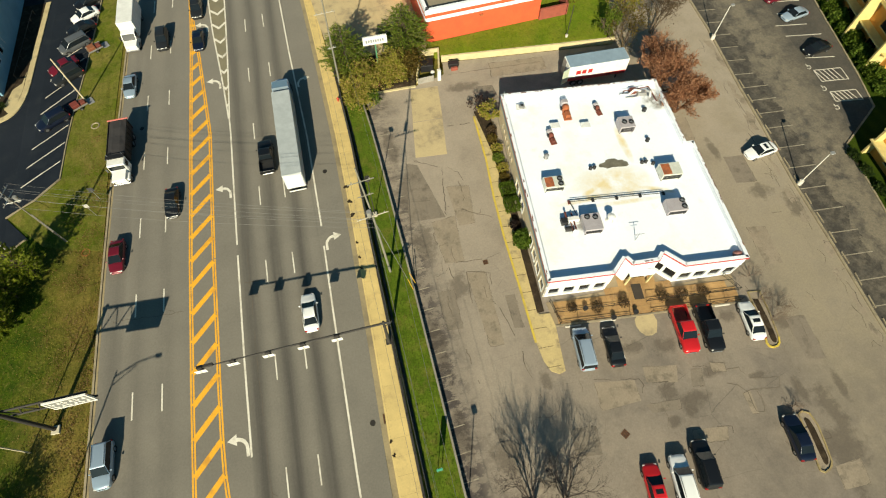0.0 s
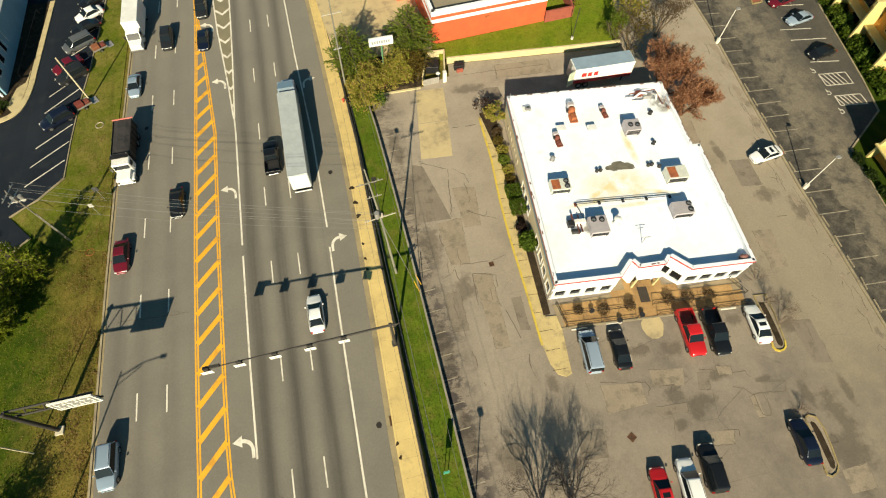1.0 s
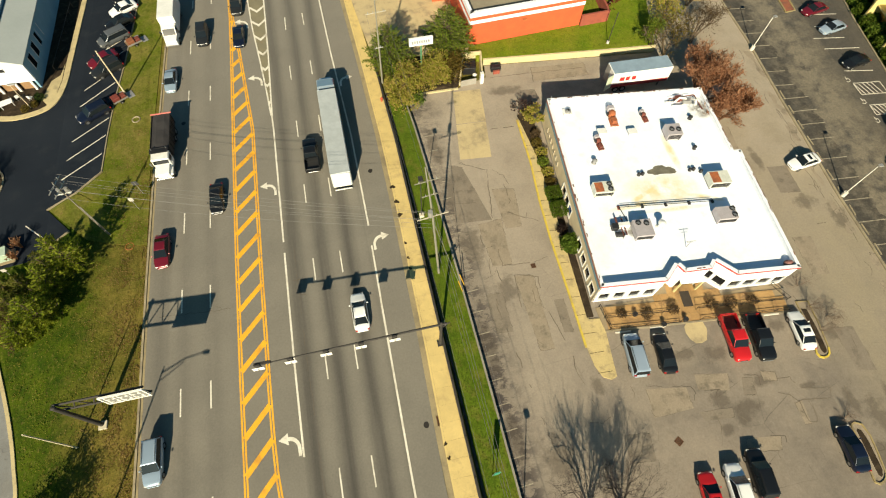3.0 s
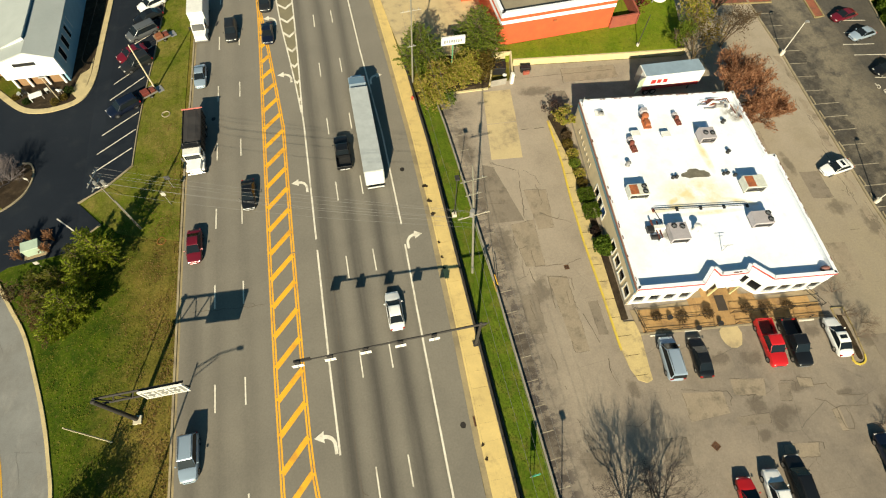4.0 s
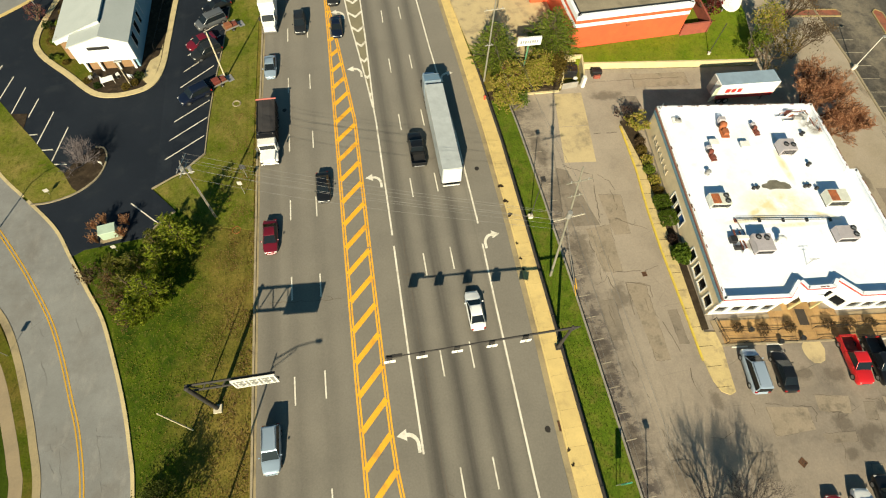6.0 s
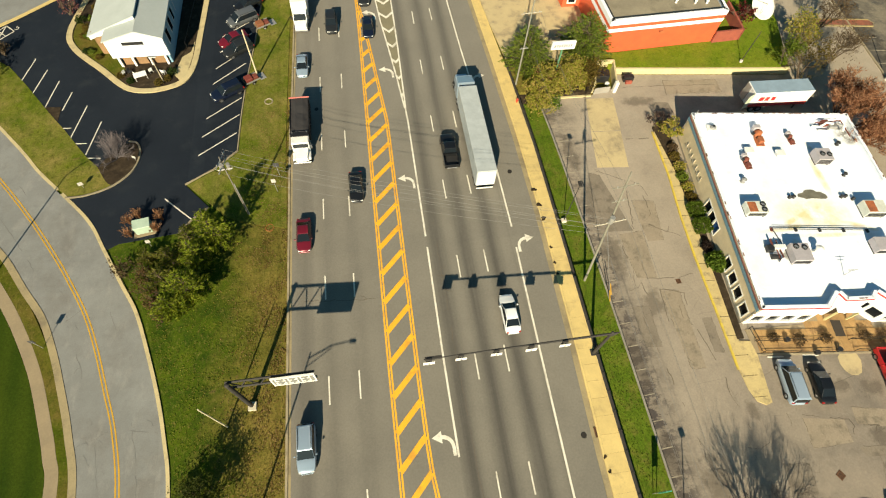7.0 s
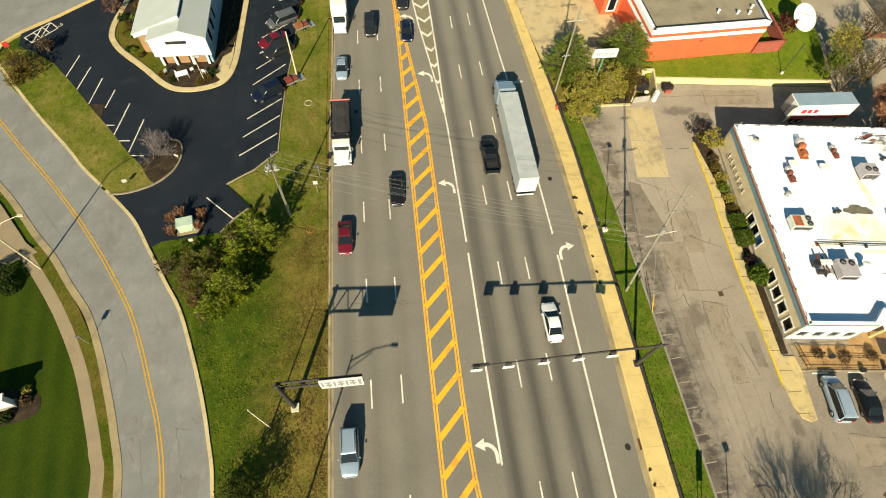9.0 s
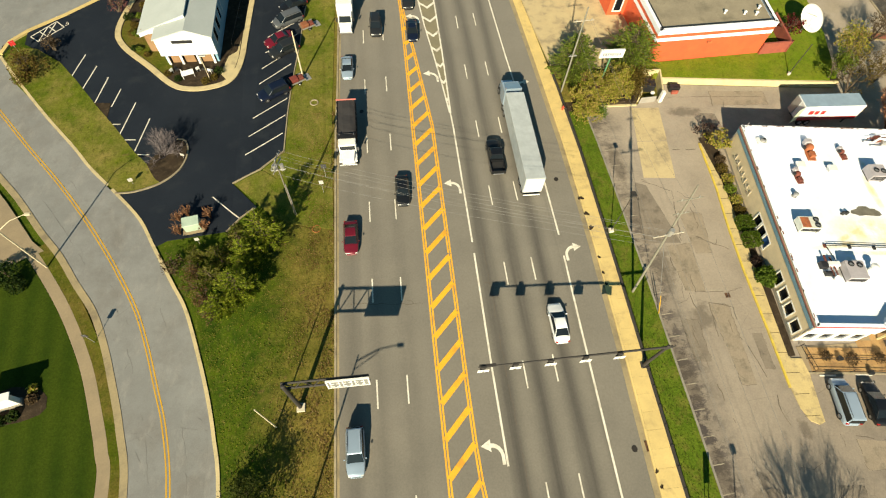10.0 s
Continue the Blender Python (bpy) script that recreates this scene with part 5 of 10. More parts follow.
# cluttered gas manifold beside the front unit
t = thing("gas_manifold", on_roof(*roof_pt(36.4, 18.2)), "cluster of dark pipes, tank and ducts on the roof", "equipment")
part("tank", tubes(((-0.3, -0.3, 0.1), (0.7, -0.3, 0.1), 0.32), seg=14), steel_dark, t)
part("box", boxes((-0.6, 0.3, 0, 0.2, 1.1, 0.6), bev=0.03), steel_dark, t)
part("duct", boxes((0.2, 0.5, 0.1, 1.6, 1.1, 0.7), bev=0.05), frame_white, t)
part("pipe", tubes(((0.5, 1.2, 0.4), (0.5, -0.8, 0.4), 0.07), ((0.9, 1.8, 0.3), (0.9, -0.6, 0.5), 0.09), ((0.1, 1.9, 0.5), (0.1, 1.0, 0.5), 0.12)), rust_red, t)
part("dish", tubes(((0.7, -1.0, 0.3), (0.72, -1.05, 0.36), 0.35, 0.4), seg=16), frame_white, t, "white round dish")
# roof-edge screen at the rear corner
t = thing("pipe_rack", on_roof(*roof_pt(53.6, 36.0)), "brownish pipe rack at the rear roof corner", "pipes")
part("rail", tubes(((-2.2, 0.5, 0.6), (1.6, 0.9, 0.6), 0.07), ((-2.2, 0.1, 0.3), (1.6, 0.5, 0.3), 0.09), ((1.6, 0.9, 0.6), (1.9, -1.8, 0.5), 0.07)), rust_red, t)
for x, y in ((-2.1, 0.5), (0, 0.7), (1.6, 0.9)):
    part("post", tubes(((x, y, 0), (x, y, 0.7), 0.05)), steel_dark, t)
part("crate", boxes((-0.2, -0.2, 0, 0.9, 0.5, 0.55), bev=0.05), steel_grey, t)
for pts in (((-2.6, 0.2, 0.25), (-1.5, 0.0, 0.35), (-0.7, 0.35, 0.8), (0.2, 0.2, 0.7)), ((1.2, 0.6, 0.3), (1.35, -0.4, 0.9), (1.2, -1.0, 0.5)), ((-1.9, -0.5, 0.2), (-0.9, -0.7, 0.3), (-0.3, -0.5, 0.25))):
    part("duct", tubes(*[(p, q, 0.15) for p, q in zip(pts, pts[1:])], seg=10), frame_white, t, "white bent duct")
part("plenum", boxes((-1.2, 0.25, 0, -0.3, 0.95, 0.75), bev=0.06), rust_red, t, "rusty brown plenum box")
# antenna
t = thing("antenna", on_roof(*roof_pt(43.7, 14.6)), "thin roof antenna mast", "antenna")
part("mast", tubes(((0, 0, 0), (0, 0, 1.5), 0.035)), steel_grey, t)
part("crossbar", tubes(((-0.6, 0, 1.45), (0.6, 0, 1.45), 0.025), ((-0.4, 0.0, 1.2), (0.4, 0, 1.2), 0.02)), steel_grey, t)
t = thing("roof_camera_pole", on_roof(*roof_pt(34.9, 39.5)), "thin pole at the roof corner", "pole")
part("mast", tubes(((0, 0, 0), (0, 0, 1.9), 0.04)), steel_grey, t)
t = thing("roof_ball", on_roof(*roof_pt(54.3, 9.9)), "dark maroon tarp bundle in the roof corner", "bundle")
bm = bmesh.new()
bmesh.ops.create_icosphere(bm, subdivisions=2, radius=0.5, matrix=Matrix.Translation((0, 0, 0.33)) @ Matrix.Diagonal((1.2, 0.8, 0.75, 1)))
for v in bm.verts:
    v.co += Vector((1, 1, 1)) * 0.06 * noise.noise(v.co * 4)
part("bundle", bm, maroon_trim, t)

# ---- patio, beds and kerbs round the restaurant ----
paver = mat("ochre_pavers", (0.36, 0.220, 0.085), (0.30, 0.178, 0.070), 0.9, 0.8, 7.0, 0.3, 0.2, stain=(0.17, 0.10, 0.05), stain_scale=0.7, vary=0.22)
pad_m = mat("pale_concrete_pad", (0.46, 0.365, 0.200), (0.40, 0.318, 0.178), 0.9, 0.5, 6.0, 0.2, 0.2, stain=(0.26, 0.21, 0.13), stain_scale=0.5, vary=0.12)
patio = part("patio", prism([(31.9, 10.9), (32.0, 8.0), (54.6, 5.5), (55.3, 9.1), (46.8, 9.4), (44.5, 13.3), (40.9, 13.5), (39.4, 10.6)], -1.1, -0.885), M["path"], label="ochre paved patio in front of the restaurant", kind="structure")
part("kerb", prism([(32.0, 7.95), (32.0, 7.75), (54.6, 5.25), (54.6, 5.45)], -1.1, -0.83), M["kerb"], patio, "pale patio edge kerb", "structure")
ramp = part("ramp", prism(blob(42.5, 5.6, 1.35, 1.5, 2, 12, 0.1), -1.0, -0.93), pad_m, label="pale concrete ramp pad before the entrance", kind="structure")

walk_m = mat("dusty_walk_concrete", (0.50, 0.390, 0.180), (0.42, 0.330, 0.155), 0.88, 0.6, 5.0, 0.25, 0.2, stain=(0.25, 0.20, 0.115), stain_scale=0.9)
walk_w = part("pavement", prism([(31.4, 41.2), (31.0, 33.5), (30.2, 26.9), (29.75, 20.8), (29.5, 13.5), (29.15, 7.0), (29.3, 4.3), (29.75, 2.9), (30.6, 2.4), (31.3, 2.6), (31.5, 4.2), (32.0, 7.7), (31.9, 9.5), (30.6, 9.7), (31.1, 15), (31.7, 22), (32.0, 27), (32.4, 34), (32.2, 41.2)], -1.1, -0.83), walk_m, label="yellowish concrete walkway beside the restaurant", kind="structure")
part("kerb", ribbon([(29.12, 6.5), (29.45, 13.5), (29.7, 20.8), (30.15, 26.9), (30.95, 33.5), (31.35, 41.2)], -0.12, 0.12, 0.15, 0.3, zf=lambda x, y: -0.95), M["yellow_kerb"], walk_w, "worn yellow painted kerb", "structure")
part("planting_bed", prism([(31.3, 9.9), (31.75, 15), (32.3, 22), (32.7, 27), (33.1, 34), (33.9, 42.5), (31.6, 42.0), (32.1, 34), (31.75, 27), (31.4, 22), (30.85, 15), (30.45, 9.9)], -1.1, -0.79), M["soil"], label="brown mulch bed along the west wall", kind="structure")

for i in range(16):
    y = 3.4 + 2.35 * i
    xa = lerp_line([(29.3, 3.4), (29.15, 7.0), (29.5, 13.5), (29.75, 20.8), (30.2, 26.9), (31.0, 33.5), (31.4, 41.2)], y)
    part("joint", stroke((xa + 0.05, y), (xa + (1.75 if y < 10 else 1.25), y - 0.1), 0.05, -0.83, h=0.004), M["soil"], walk_w, kind="structure")

# concrete panels, patches and stains in the lot
for q in ([(23.5, 48.6), (27.7, 48.4), (26.9, 42.1), (22.5, 42.3)], [(22.45, 42.2), (26.85, 42.0), (25.9, 35.5), (21.5, 35.9)]):
    part("concrete_panel", prism(q, -1.0, -0.938), pad_m, lot, "yellowish concrete panel", "structure")
patch_a = mat("grey_patch", (0.205, 0.170, 0.131), (0.178, 0.148, 0.115), 0.92, 0.6, 6.0, 0.35, 0.3, stain=(0.130, 0.108, 0.082), stain_scale=0.8)
patch_b = mat("tan_patch", (0.270, 0.220, 0.162), (0.232, 0.190, 0.139), 0.92, 0.6, 6.0, 0.35, 0.3, stain=(0.150, 0.124, 0.092), stain_scale=0.8)
PATCHES = [([(23.7, 17.0), (26.0, 16.7), (25.6, 7.2), (23.9, 7.3)], patch_b), ([(20.0, 35.2), (21.4, 34.6), (23.2, 25.5), (18.4, 25.9)], patch_a), ([(21.2, 25.2), (24.4, 25.4), (23.9, 18.7), (21.5, 18.9)], patch_b),
           ([(24.4, 30.1), (27.4, 29.6), (26.7, 23.7), (24.6, 23.8)], patch_b), ([(33.9, 0.6), (38.4, -0.2), (38.2, -2.5), (33.6, -2.5)], patch_b), ([(39.9, 0.9), (43.7, 0.2), (43.0, -1.6), (39.6, -0.8)], patch_b),
           ([(45.0, -0.6), (46.3, -0.8), (45.6, -2.7), (44.3, -2.4)], patch_a), ([(49.4, -4.4), (50.3, -4.4), (50.0, -6.8), (49.3, -6.7)], patch_b), ([(42.2, -6.6), (46.0, -7.2), (45.5, -8.5), (41.7, -7.9)], patch_b),
           ([(54.9, -13.5), (57.9, -13.4), (57.5, -15.8), (54.5, -15.7)], patch_b), ([(36.4, 48.3), (45.0, 47.9), (45.2, 50.6), (36.6, 51.2)], patch_b), ([(60.5, 14.6), (63.0, 14.2), (62.4, 8.8), (60.2, 9.2)], patch_b),
           ([(38.6, -3.0), (42.4, -3.4), (42.2, -4.4), (38.8, -4.0)], patch_a), ([(47.4, -0.4), (49.0, -0.8), (48.8, -1.8), (47.3, -1.5)], patch_b), ([(29.6, -3.4), (32.4, -3.8), (32.0, -6.6), (29.2, -6.2)], patch_a),
           ([(27.4, 13.0), (28.6, 12.9), (28.4, 8.6), (27.3, 8.8)], patch_a), ([(19.6, 15.4), (21.6, 15.2), (21.5, 10.2), (19.6, 10.4)], patch_a), ([(58.4, 34.0), (61.4, 33.6), (60.8, 28.6), (58.0, 29.0)], patch_b),
           ([(63.2, 25.6), (66.0, 25.2), (65.6, 20.8), (62.8, 21.2)], patch_a), ([(58.6, 2.4), (61.0, 2.0), (60.6, -3.2), (58.4, -2.8)], patch_a), ([(33.4, 44.0), (36.0, 43.9), (35.8, 46.6), (33.2, 46.8)], patch_a)]
for i, (q, m) in enumerate(PATCHES):
    part("asphalt_patch", prism(q, -1.0, -0.9465 + 0.0005 * (i % 4)), m, lot, "repaired asphalt patch", "structure")


lot_crack = flat("lot_crack_fill", (0.112, 0.090, 0.067), 0.9, local=False)

faint_crack = flat("dusty_crack_fill", (0.150, 0.121, 0.090), 0.9, local=False)


def crack(pts, w, name="crack", parent=None, z=-0.95, seed=1, lift=0.012, m=None, gap=0.28, spur=0.15):
    """A wandering crack, thick and thin, that dies out and starts again."""
    rnd = random.Random(seed)
    line = []
    for (xa, ya), (xb, yb) in zip(pts, pts[1:]):
        n = max(2, int(math.hypot(xb - xa, yb - ya) / 0.45))
        for i in range(n):
            line.append((xa + (xb - xa) * i / n + rnd.uniform(-0.09, 0.09), ya + (yb - ya) * i / n + rnd.uniform(-0.09, 0.09)))
    line.append(pts[-1])
    bm = bmesh.new()
    i = 0
    while i < len(line) - 2:
        k = min(len(line), i + rnd.randint(2, 5))
        wide = w * rnd.uniform(0.45, 1.25)
        if k - i > 1 and rnd.random() > gap:
            ribbon(line[i:k], -wide / 2, wide / 2, lift, 0.02, bm, zf=(lambda x, y: z) if z is not None else z_ground)
            if rnd.random() < spur:
                x, y = line[k - 1]
                a = rnd.uniform(0, 6.28)
                ribbon([(x, y), (x + 0.4 * math.cos(a), y + 0.4 * math.sin(a)), (x + 0.9 * math.cos(a + 0.4), y + 0.9 * math.sin(a + 0.4))], -wide / 3, wide / 3, lift + 0.002, 0.02, bm, zf=(lambda x, y: z) if z is not None else z_ground)
        i = k - 1
    if bm.verts:
        part(name, bm, m or lot_crack, parent or lot, "dark wandering crack", "structure")
    else:
        bm.free()


for i, (q, m) in enumerate(PATCHES):
    crack(q + q[:1], 0.04, seed=i + 400, lift=0.010, gap=0.5)
SOUTH_CRACKS = [[(29.6, 2.3), (27.8, 1.8), (27.6, 2.4)], [(27.1, 4.3), (27.3, 3.1), (27.8, 1.8), (27.7, 0.0), (28.2, -1.4)], [(34.1, 0.9), (33.8, -0.8), (33.6, -1.6), (33.7, -2.4), (34.5, -2.6)], [(34.1, 0.9), (36.4, 0.3), (38.9, -0.2), (39.3, -1.5)],
                [(31.1, -3.9), (30.9, -5.4), (30.0, -6.6), (30.2, -7.7), (30.3, -8.7)], [(29.4, -5.5), (31.4, -5.7), (33.4, -5.8)], [(45.3, -0.4), (47.1, -0.8), (46.1, -2.8), (44.7, -2.5), (45.3, -0.4)], [(48.2, -3.0), (49.3, -3.5), (50.0, -4.3), (51.3, -4.5), (53.7, -4.8), (54.2, -3.8), (50.6, -3.1)]]
EAST_CRACKS = [[(50.0, -4.3), (49.8, -5.6), (49.8, -6.6), (50.7, -6.8), (51.2, -5.3), (51.0, -4.6)], [(42.8, -6.6), (44.5, -6.9), (46.5, -7.3), (46.2, -8.5)], [(40.6, -2.0), (39.2, -2.2), (39.1, -3.0), (40.3, -3.3), (40.2, -5.0), (39.8, -5.7)], [(43.4, -5.1), (42.7, -4.3), (43.0, -3.3), (41.7, -2.6)],
               [(40.8, -1.1), (42.4, -1.3), (43.5, -1.9)], [(56.7, -2.3), (56.8, -3.9), (56.3, -3.9)], [(55.8, -3.9), (55.6, -5.4), (55.1, -7.6)], [(54.3, -10.8), (55.7, -10.9), (57.5, -11.3)], [(55.0, -8.5), (54.7, -10.2), (54.4, -11.3), (54.0, -12.2)], [(48.9, -1.6), (50.4, -1.7)], [(62.0, 16.1), (66.2, 15.6)], [(56.2, 7.1), (56.3, 4.1), (55.7, 1.3)], [(60.0, 7.0), (60.6, 3.1), (59.9, -0.3)]]
WEST_CRACKS = [[(21.3, 21.8), (21.8, 19.1), (22.7, 18.6)], [(22.7, 21.6), (22.7, 18.7), (26.6, 18.4), (29.0, 18.8)], [(21.0, 24.0), (21.3, 20.4), (20.7, 16.6), (20.7, 13.2)], [(21.8, 18.3), (22.0, 16.1)], [(23.8, 17.2), (25.6, 16.7), (26.5, 16.3), (26.1, 13.7), (25.2, 13.3), (25.4, 16.2)], [(23.8, 17.2), (23.4, 14.4), (23.3, 12.5)],
               [(20.4, 16.4), (23.0, 16.3)], [(18.3, 29.1), (21.8, 28.5)], [(23.7, 27.2), (26.7, 25.4), (29.5, 23.8)], [(24.6, 33.5), (24.0, 29.8), (23.3, 25.2)], [(26.3, 30.7), (26.4, 27.8), (25.1, 26.6)], [(21.2, 35.3), (24.4, 33.5)], [(27.2, 40.4), (31, 40.2)], [(29.8, 50.4), (45, 49.6)], [(36.2, 48.2), (36.6, 51.2)], [(26.3, 12.2), (27.3, 6.0), (27.1, 4.3)], [(20.5, 14), (21.4, 5), (22, -3)]]
for i, pts in enumerate(SOUTH_CRACKS + EAST_CRACKS + WEST_CRACKS):
    crack(pts, 0.085, seed=i + 40, gap=0.35, spur=0.12, m=lot_crack if i % 3 == 0 else faint_crack)
street_crack = flat("street_crack_fill", (0.166, 0.161, 0.151), 0.9, local=False)
for i, (d, k0, k1) in enumerate(((-1.9, 8, 34), (-1.2, 28, 46), (1.7, 6, 20), (2.4, 24, 40), (-2.6, 44, 60), (1.2, 46, 60))):
    crack(offset_line(YELLOW, d)[k0:k1], 0.05, parent=side, z=None, seed=i + 70, lift=0.022, m=street_crack, gap=0.6, spur=0.15)
for i, pts in enumerate(([(-42.8, 23.6), (-44.5, 22.2)], [(-36.5, 18.6), (-39.0, 18.6)], [(-33.3, 9.4), (-35.5, 9.0)], [(-37.4, 9.6), (-41.2, 8.2)], [(-52, 38), (-50.5, 35.5)], [(-38.6, 8.4), (-40.2, 7.4), (-39.4, 6.2)], [(-40.8, 9.2), (-39.2, 8.8), (-38.0, 7.8)], [(-33.2, 8.6), (-36.0, 9.2)])):
    crack(pts, 0.035, parent=side, z=None, seed=i + 80, lift=0.022, m=street_crack, gap=0.3)
for i, pts in enumerate(([(-18.0, 20.5), (-10.0, 19.8)], [(-8.8, 2.0), (-6.9, 2.6)], [(-4.2, 22.0), (-1.0, 21.6)], [(-2.2, 30), (-2.0, 12), (-1.6, -4)])):
    crack(pts, 0.05, parent=road, z=0.0, seed=i + 90, lift=0.008)

rnd = random.Random(77)
for i in range(6):
    x, y = rnd.uniform(30, 57), rnd.uniform(-16, 4.5)
    a = rnd.choice((0.05, 1.6)) + rnd.uniform(-0.35, 0.35)
    n = rnd.uniform(1.2, 4.0)
    crack([(x, y), (x + n * 0.5 * math.cos(a), y + n * 0.5 * math.sin(a)), (x + n * math.cos(a + 0.3), y + n * math.sin(a + 0.3))], 0.045, seed=500 + i, gap=0.35, m=lot_crack)
for i in range(6):
    x, y = (rnd.uniform(19, 28.5), rnd.uniform(-2, 40)) if i % 2 else (rnd.uniform(58, 68), rnd.uniform(-8, 44))
    a = rnd.choice((0.05, 1.6)) + rnd.uniform(-0.3, 0.3)
    n = rnd.uniform(1.0, 3.4)
    crack([(x, y), (x + n * 0.5 * math.cos(a), y + n * 0.5 * math.sin(a)), (x + n * math.cos(a + 0.3), y + n * math.sin(a + 0.3))], 0.045, seed=540 + i, gap=0.2, m=lot_crack)
# low black patio railing: posts and rails
rail_m = flat("black_railing", (0.022, 0.020, 0.018), 0.5, 0.4)
for a, b in (((32.6, 9.35), (41.2, 8.35)), ((32.6, 7.95), (41.0, 6.95)), ((43.6, 8.1), (55.0, 6.8)), ((43.6, 6.75), (54.6, 5.55)), ((32.3, 10.9), (32.6, 7.95)), ((53.9, 9.0), (55.0, 6.8))):
    va, vb = Vector(a), Vector(b)
    n = max(1, round((vb - va).length / 1.9))
    t = thing("railing", pose(a[0], a[1], -0.885), "low black metal patio railing", "railing", "patio railings")
    d = vb - va
    for k in range(n + 1):
        q = d * (k / n)
        part("post", tubes(((q.x, q.y, 0), (q.x, q.y, 0.95), 0.035)), rail_m, t)
    for h in (0.35, 0.9):
        part("rail", tubes(((0, 0, h), (d.x, d.y, h), 0.03)), rail_m, t)
stop_m = flat("white_wheel_stop", (0.62, 0.58, 0.50), 0.8, grain=0.2)
for x, y in ((34.0, 7.35), (38.2, 7.0), (46.6, 6.1), (49.4, 5.75), (52.2, 5.5)):
    bm = bmesh.new()
    box(bm, -0.95, -0.09, 0, 0.95, 0.09, 0.14, bev=0.03)
    ob = part("wheel_stop", bm, stop_m)
    ob.matrix_world = pose(x, y, -0.95, 0, 0, -6.3)
    tagged(ob, "white concrete wheel stop at the patio edge", "wheel stop", "wheel stops")
rnd = random.Random(5)
for i in range(16):
    y = 37.8 - 3.0 * i
    bm = bmesh.new()
    box(bm, -0.09, -0.85, 0, 0.09, 0.85, 0.13, bev=0.03)
    ob = part("wheel_stop", bm, M["kerb"])
    ob.matrix_world = pose(lerp_line(divider, y) + 0.55, y - 0.2, -0.95, 0, 0, rnd.uniform(-4, 4) - 5)
    tagged(ob, "weathered grey wheel stop in the dark aisle", "wheel stop", "aisle wheel stops")

# ragged broken asphalt along the divider kerb
rnd = random.Random(91)
for i in range(26):
    y = -10 + 2.2 * i + rnd.uniform(-0.8, 0.8)
    d = rnd.uniform(-2.6, -0.5)
    n = rnd.uniform(1.6, 4.0)
    crack([(lerp_line(divider, y) + d, y), (lerp_line(divider, y + n / 2) + d + rnd.uniform(-0.5, 0.5), y + n / 2), (lerp_line(divider, y + n) + d + rnd.uniform(-0.3, 0.3), y + n)], 0.06, seed=700 + i, gap=0.2, spur=0.2, m=lot_crack)
for i in range(14):
    y = -6 + 4.0 * i + rnd.uniform(-1, 1)
    part("rubble_patch", prism(blob(lerp_line(divider, y) - rnd.uniform(0.5, 1.6), y, rnd.uniform(0.3, 0.6), rnd.uniform(0.8, 1.9), 300 + i, 16, 0.4, 0.0), -1.0, -0.94), patch_b, lot, "broken edge of the asphalt", "structure")

# kerbed islands in the lot: outline, and the stretch of kerb that still carries yellow paint
dull_kerb = mat("faded_yellow_kerb", (0.30, 0.23, 0.09), (0.24, 0.19, 0.10), 0.85, 1.0, 6.0, 0.3, 0.2, stain=(0.16, 0.13, 0.09), stain_scale=0.8)
ISLES = [([(54.05, -7.9), (54.55, -7.75), (55.2, -8.1), (55.4, -9.3), (55.1, -11.2), (54.72, -13.0), (54.1, -13.6), (53.5, -13.75), (53.12, -13.45), (53.3, -12.1), (53.75, -9.8)], [(54.55, -13.25), (54.1, -13.6), (53.5, -13.75), (53.12, -13.45), (53.18, -12.9)]),
         ([(55.12, 0.85), (54.88, 0.0), (55.0, -0.4), (55.4, -0.62), (55.9, -0.58), (56.3, -0.3), (56.6, 0.35), (57.15, 3.2), (57.45, 6.1), (56.0, 6.3), (55.75, 3.8)], [(55.12, 0.85), (54.88, 0.0), (55.0, -0.4), (55.4, -0.62), (55.9, -0.58), (56.3, -0.3), (56.6, 0.35)])]
for ring, bright in ISLES:
    isl = part("kerb_island", prism(ring, -1.0, -0.90), patch_b, label="worn kerbed island with faded yellow edge", kind="structure")
    part("kerb", ribbon(ring + ring[:1], -0.08, 0.08, 0.14, 0.25, zf=lambda x, y: -0.95), dull_kerb, isl, "faded dusty kerb", "structure")
    part("kerb", ribbon(bright, -0.10, 0.10, 0.155, 0.25, zf=lambda x, y: -0.95), M["yellow_kerb"] if bright[0][1] > 0 else dull_kerb, isl, "yellow painted kerb end", "structure")
    part("soil_strip", prism([(x + (cx - x) * 0.55, y + (cy - y) * 0.2) for cx, cy in [(sum(p[0] for p in ring) / len(ring) + 0.25, sum(p[1] for p in ring) / len(ring))] for x, y in ring], -0.95, -0.885), M["soil"], isl, "dark bare soil", "structure")

# ---- north side: wall, lawn, apron, orange building, bin yard ----
cream = flat("cream_painted_block", (0.55, 0.47, 0.27), 0.8, grain=0.2, local=False)
part("lawn", prism([(29.8, 53.7), (48, 52.0), (57.3, 51.2), (60.5, 62), (64, 90), (48.5, 90), (46.9, 58), (28.0, 56.8), (27.2, 55.4)], -1.1, 0.03), M["grass_green"], label="bright green lawn beside the orange building", kind="structure")
part("retaining_wall", ribbon([(29.5, 53.45), (48, 51.65), (57.3, 50.85)], -0.14, 0.14, 0.06, 1.3, zf=lambda x, y: 0.0), cream, label="cream painted low retaining wall", kind="structure")
apron = part("apron", prism([(12.9, 57.5), (27.4, 55.3), (28.2, 57.2), (28.2, 69), (24.9, 69), (23.6, 110), (8.5, 112), (11.2, 76), (12.0, 66)], -0.3, 0.06), pad_m, label="pale concrete forecourt of the orange building", kind="structure")
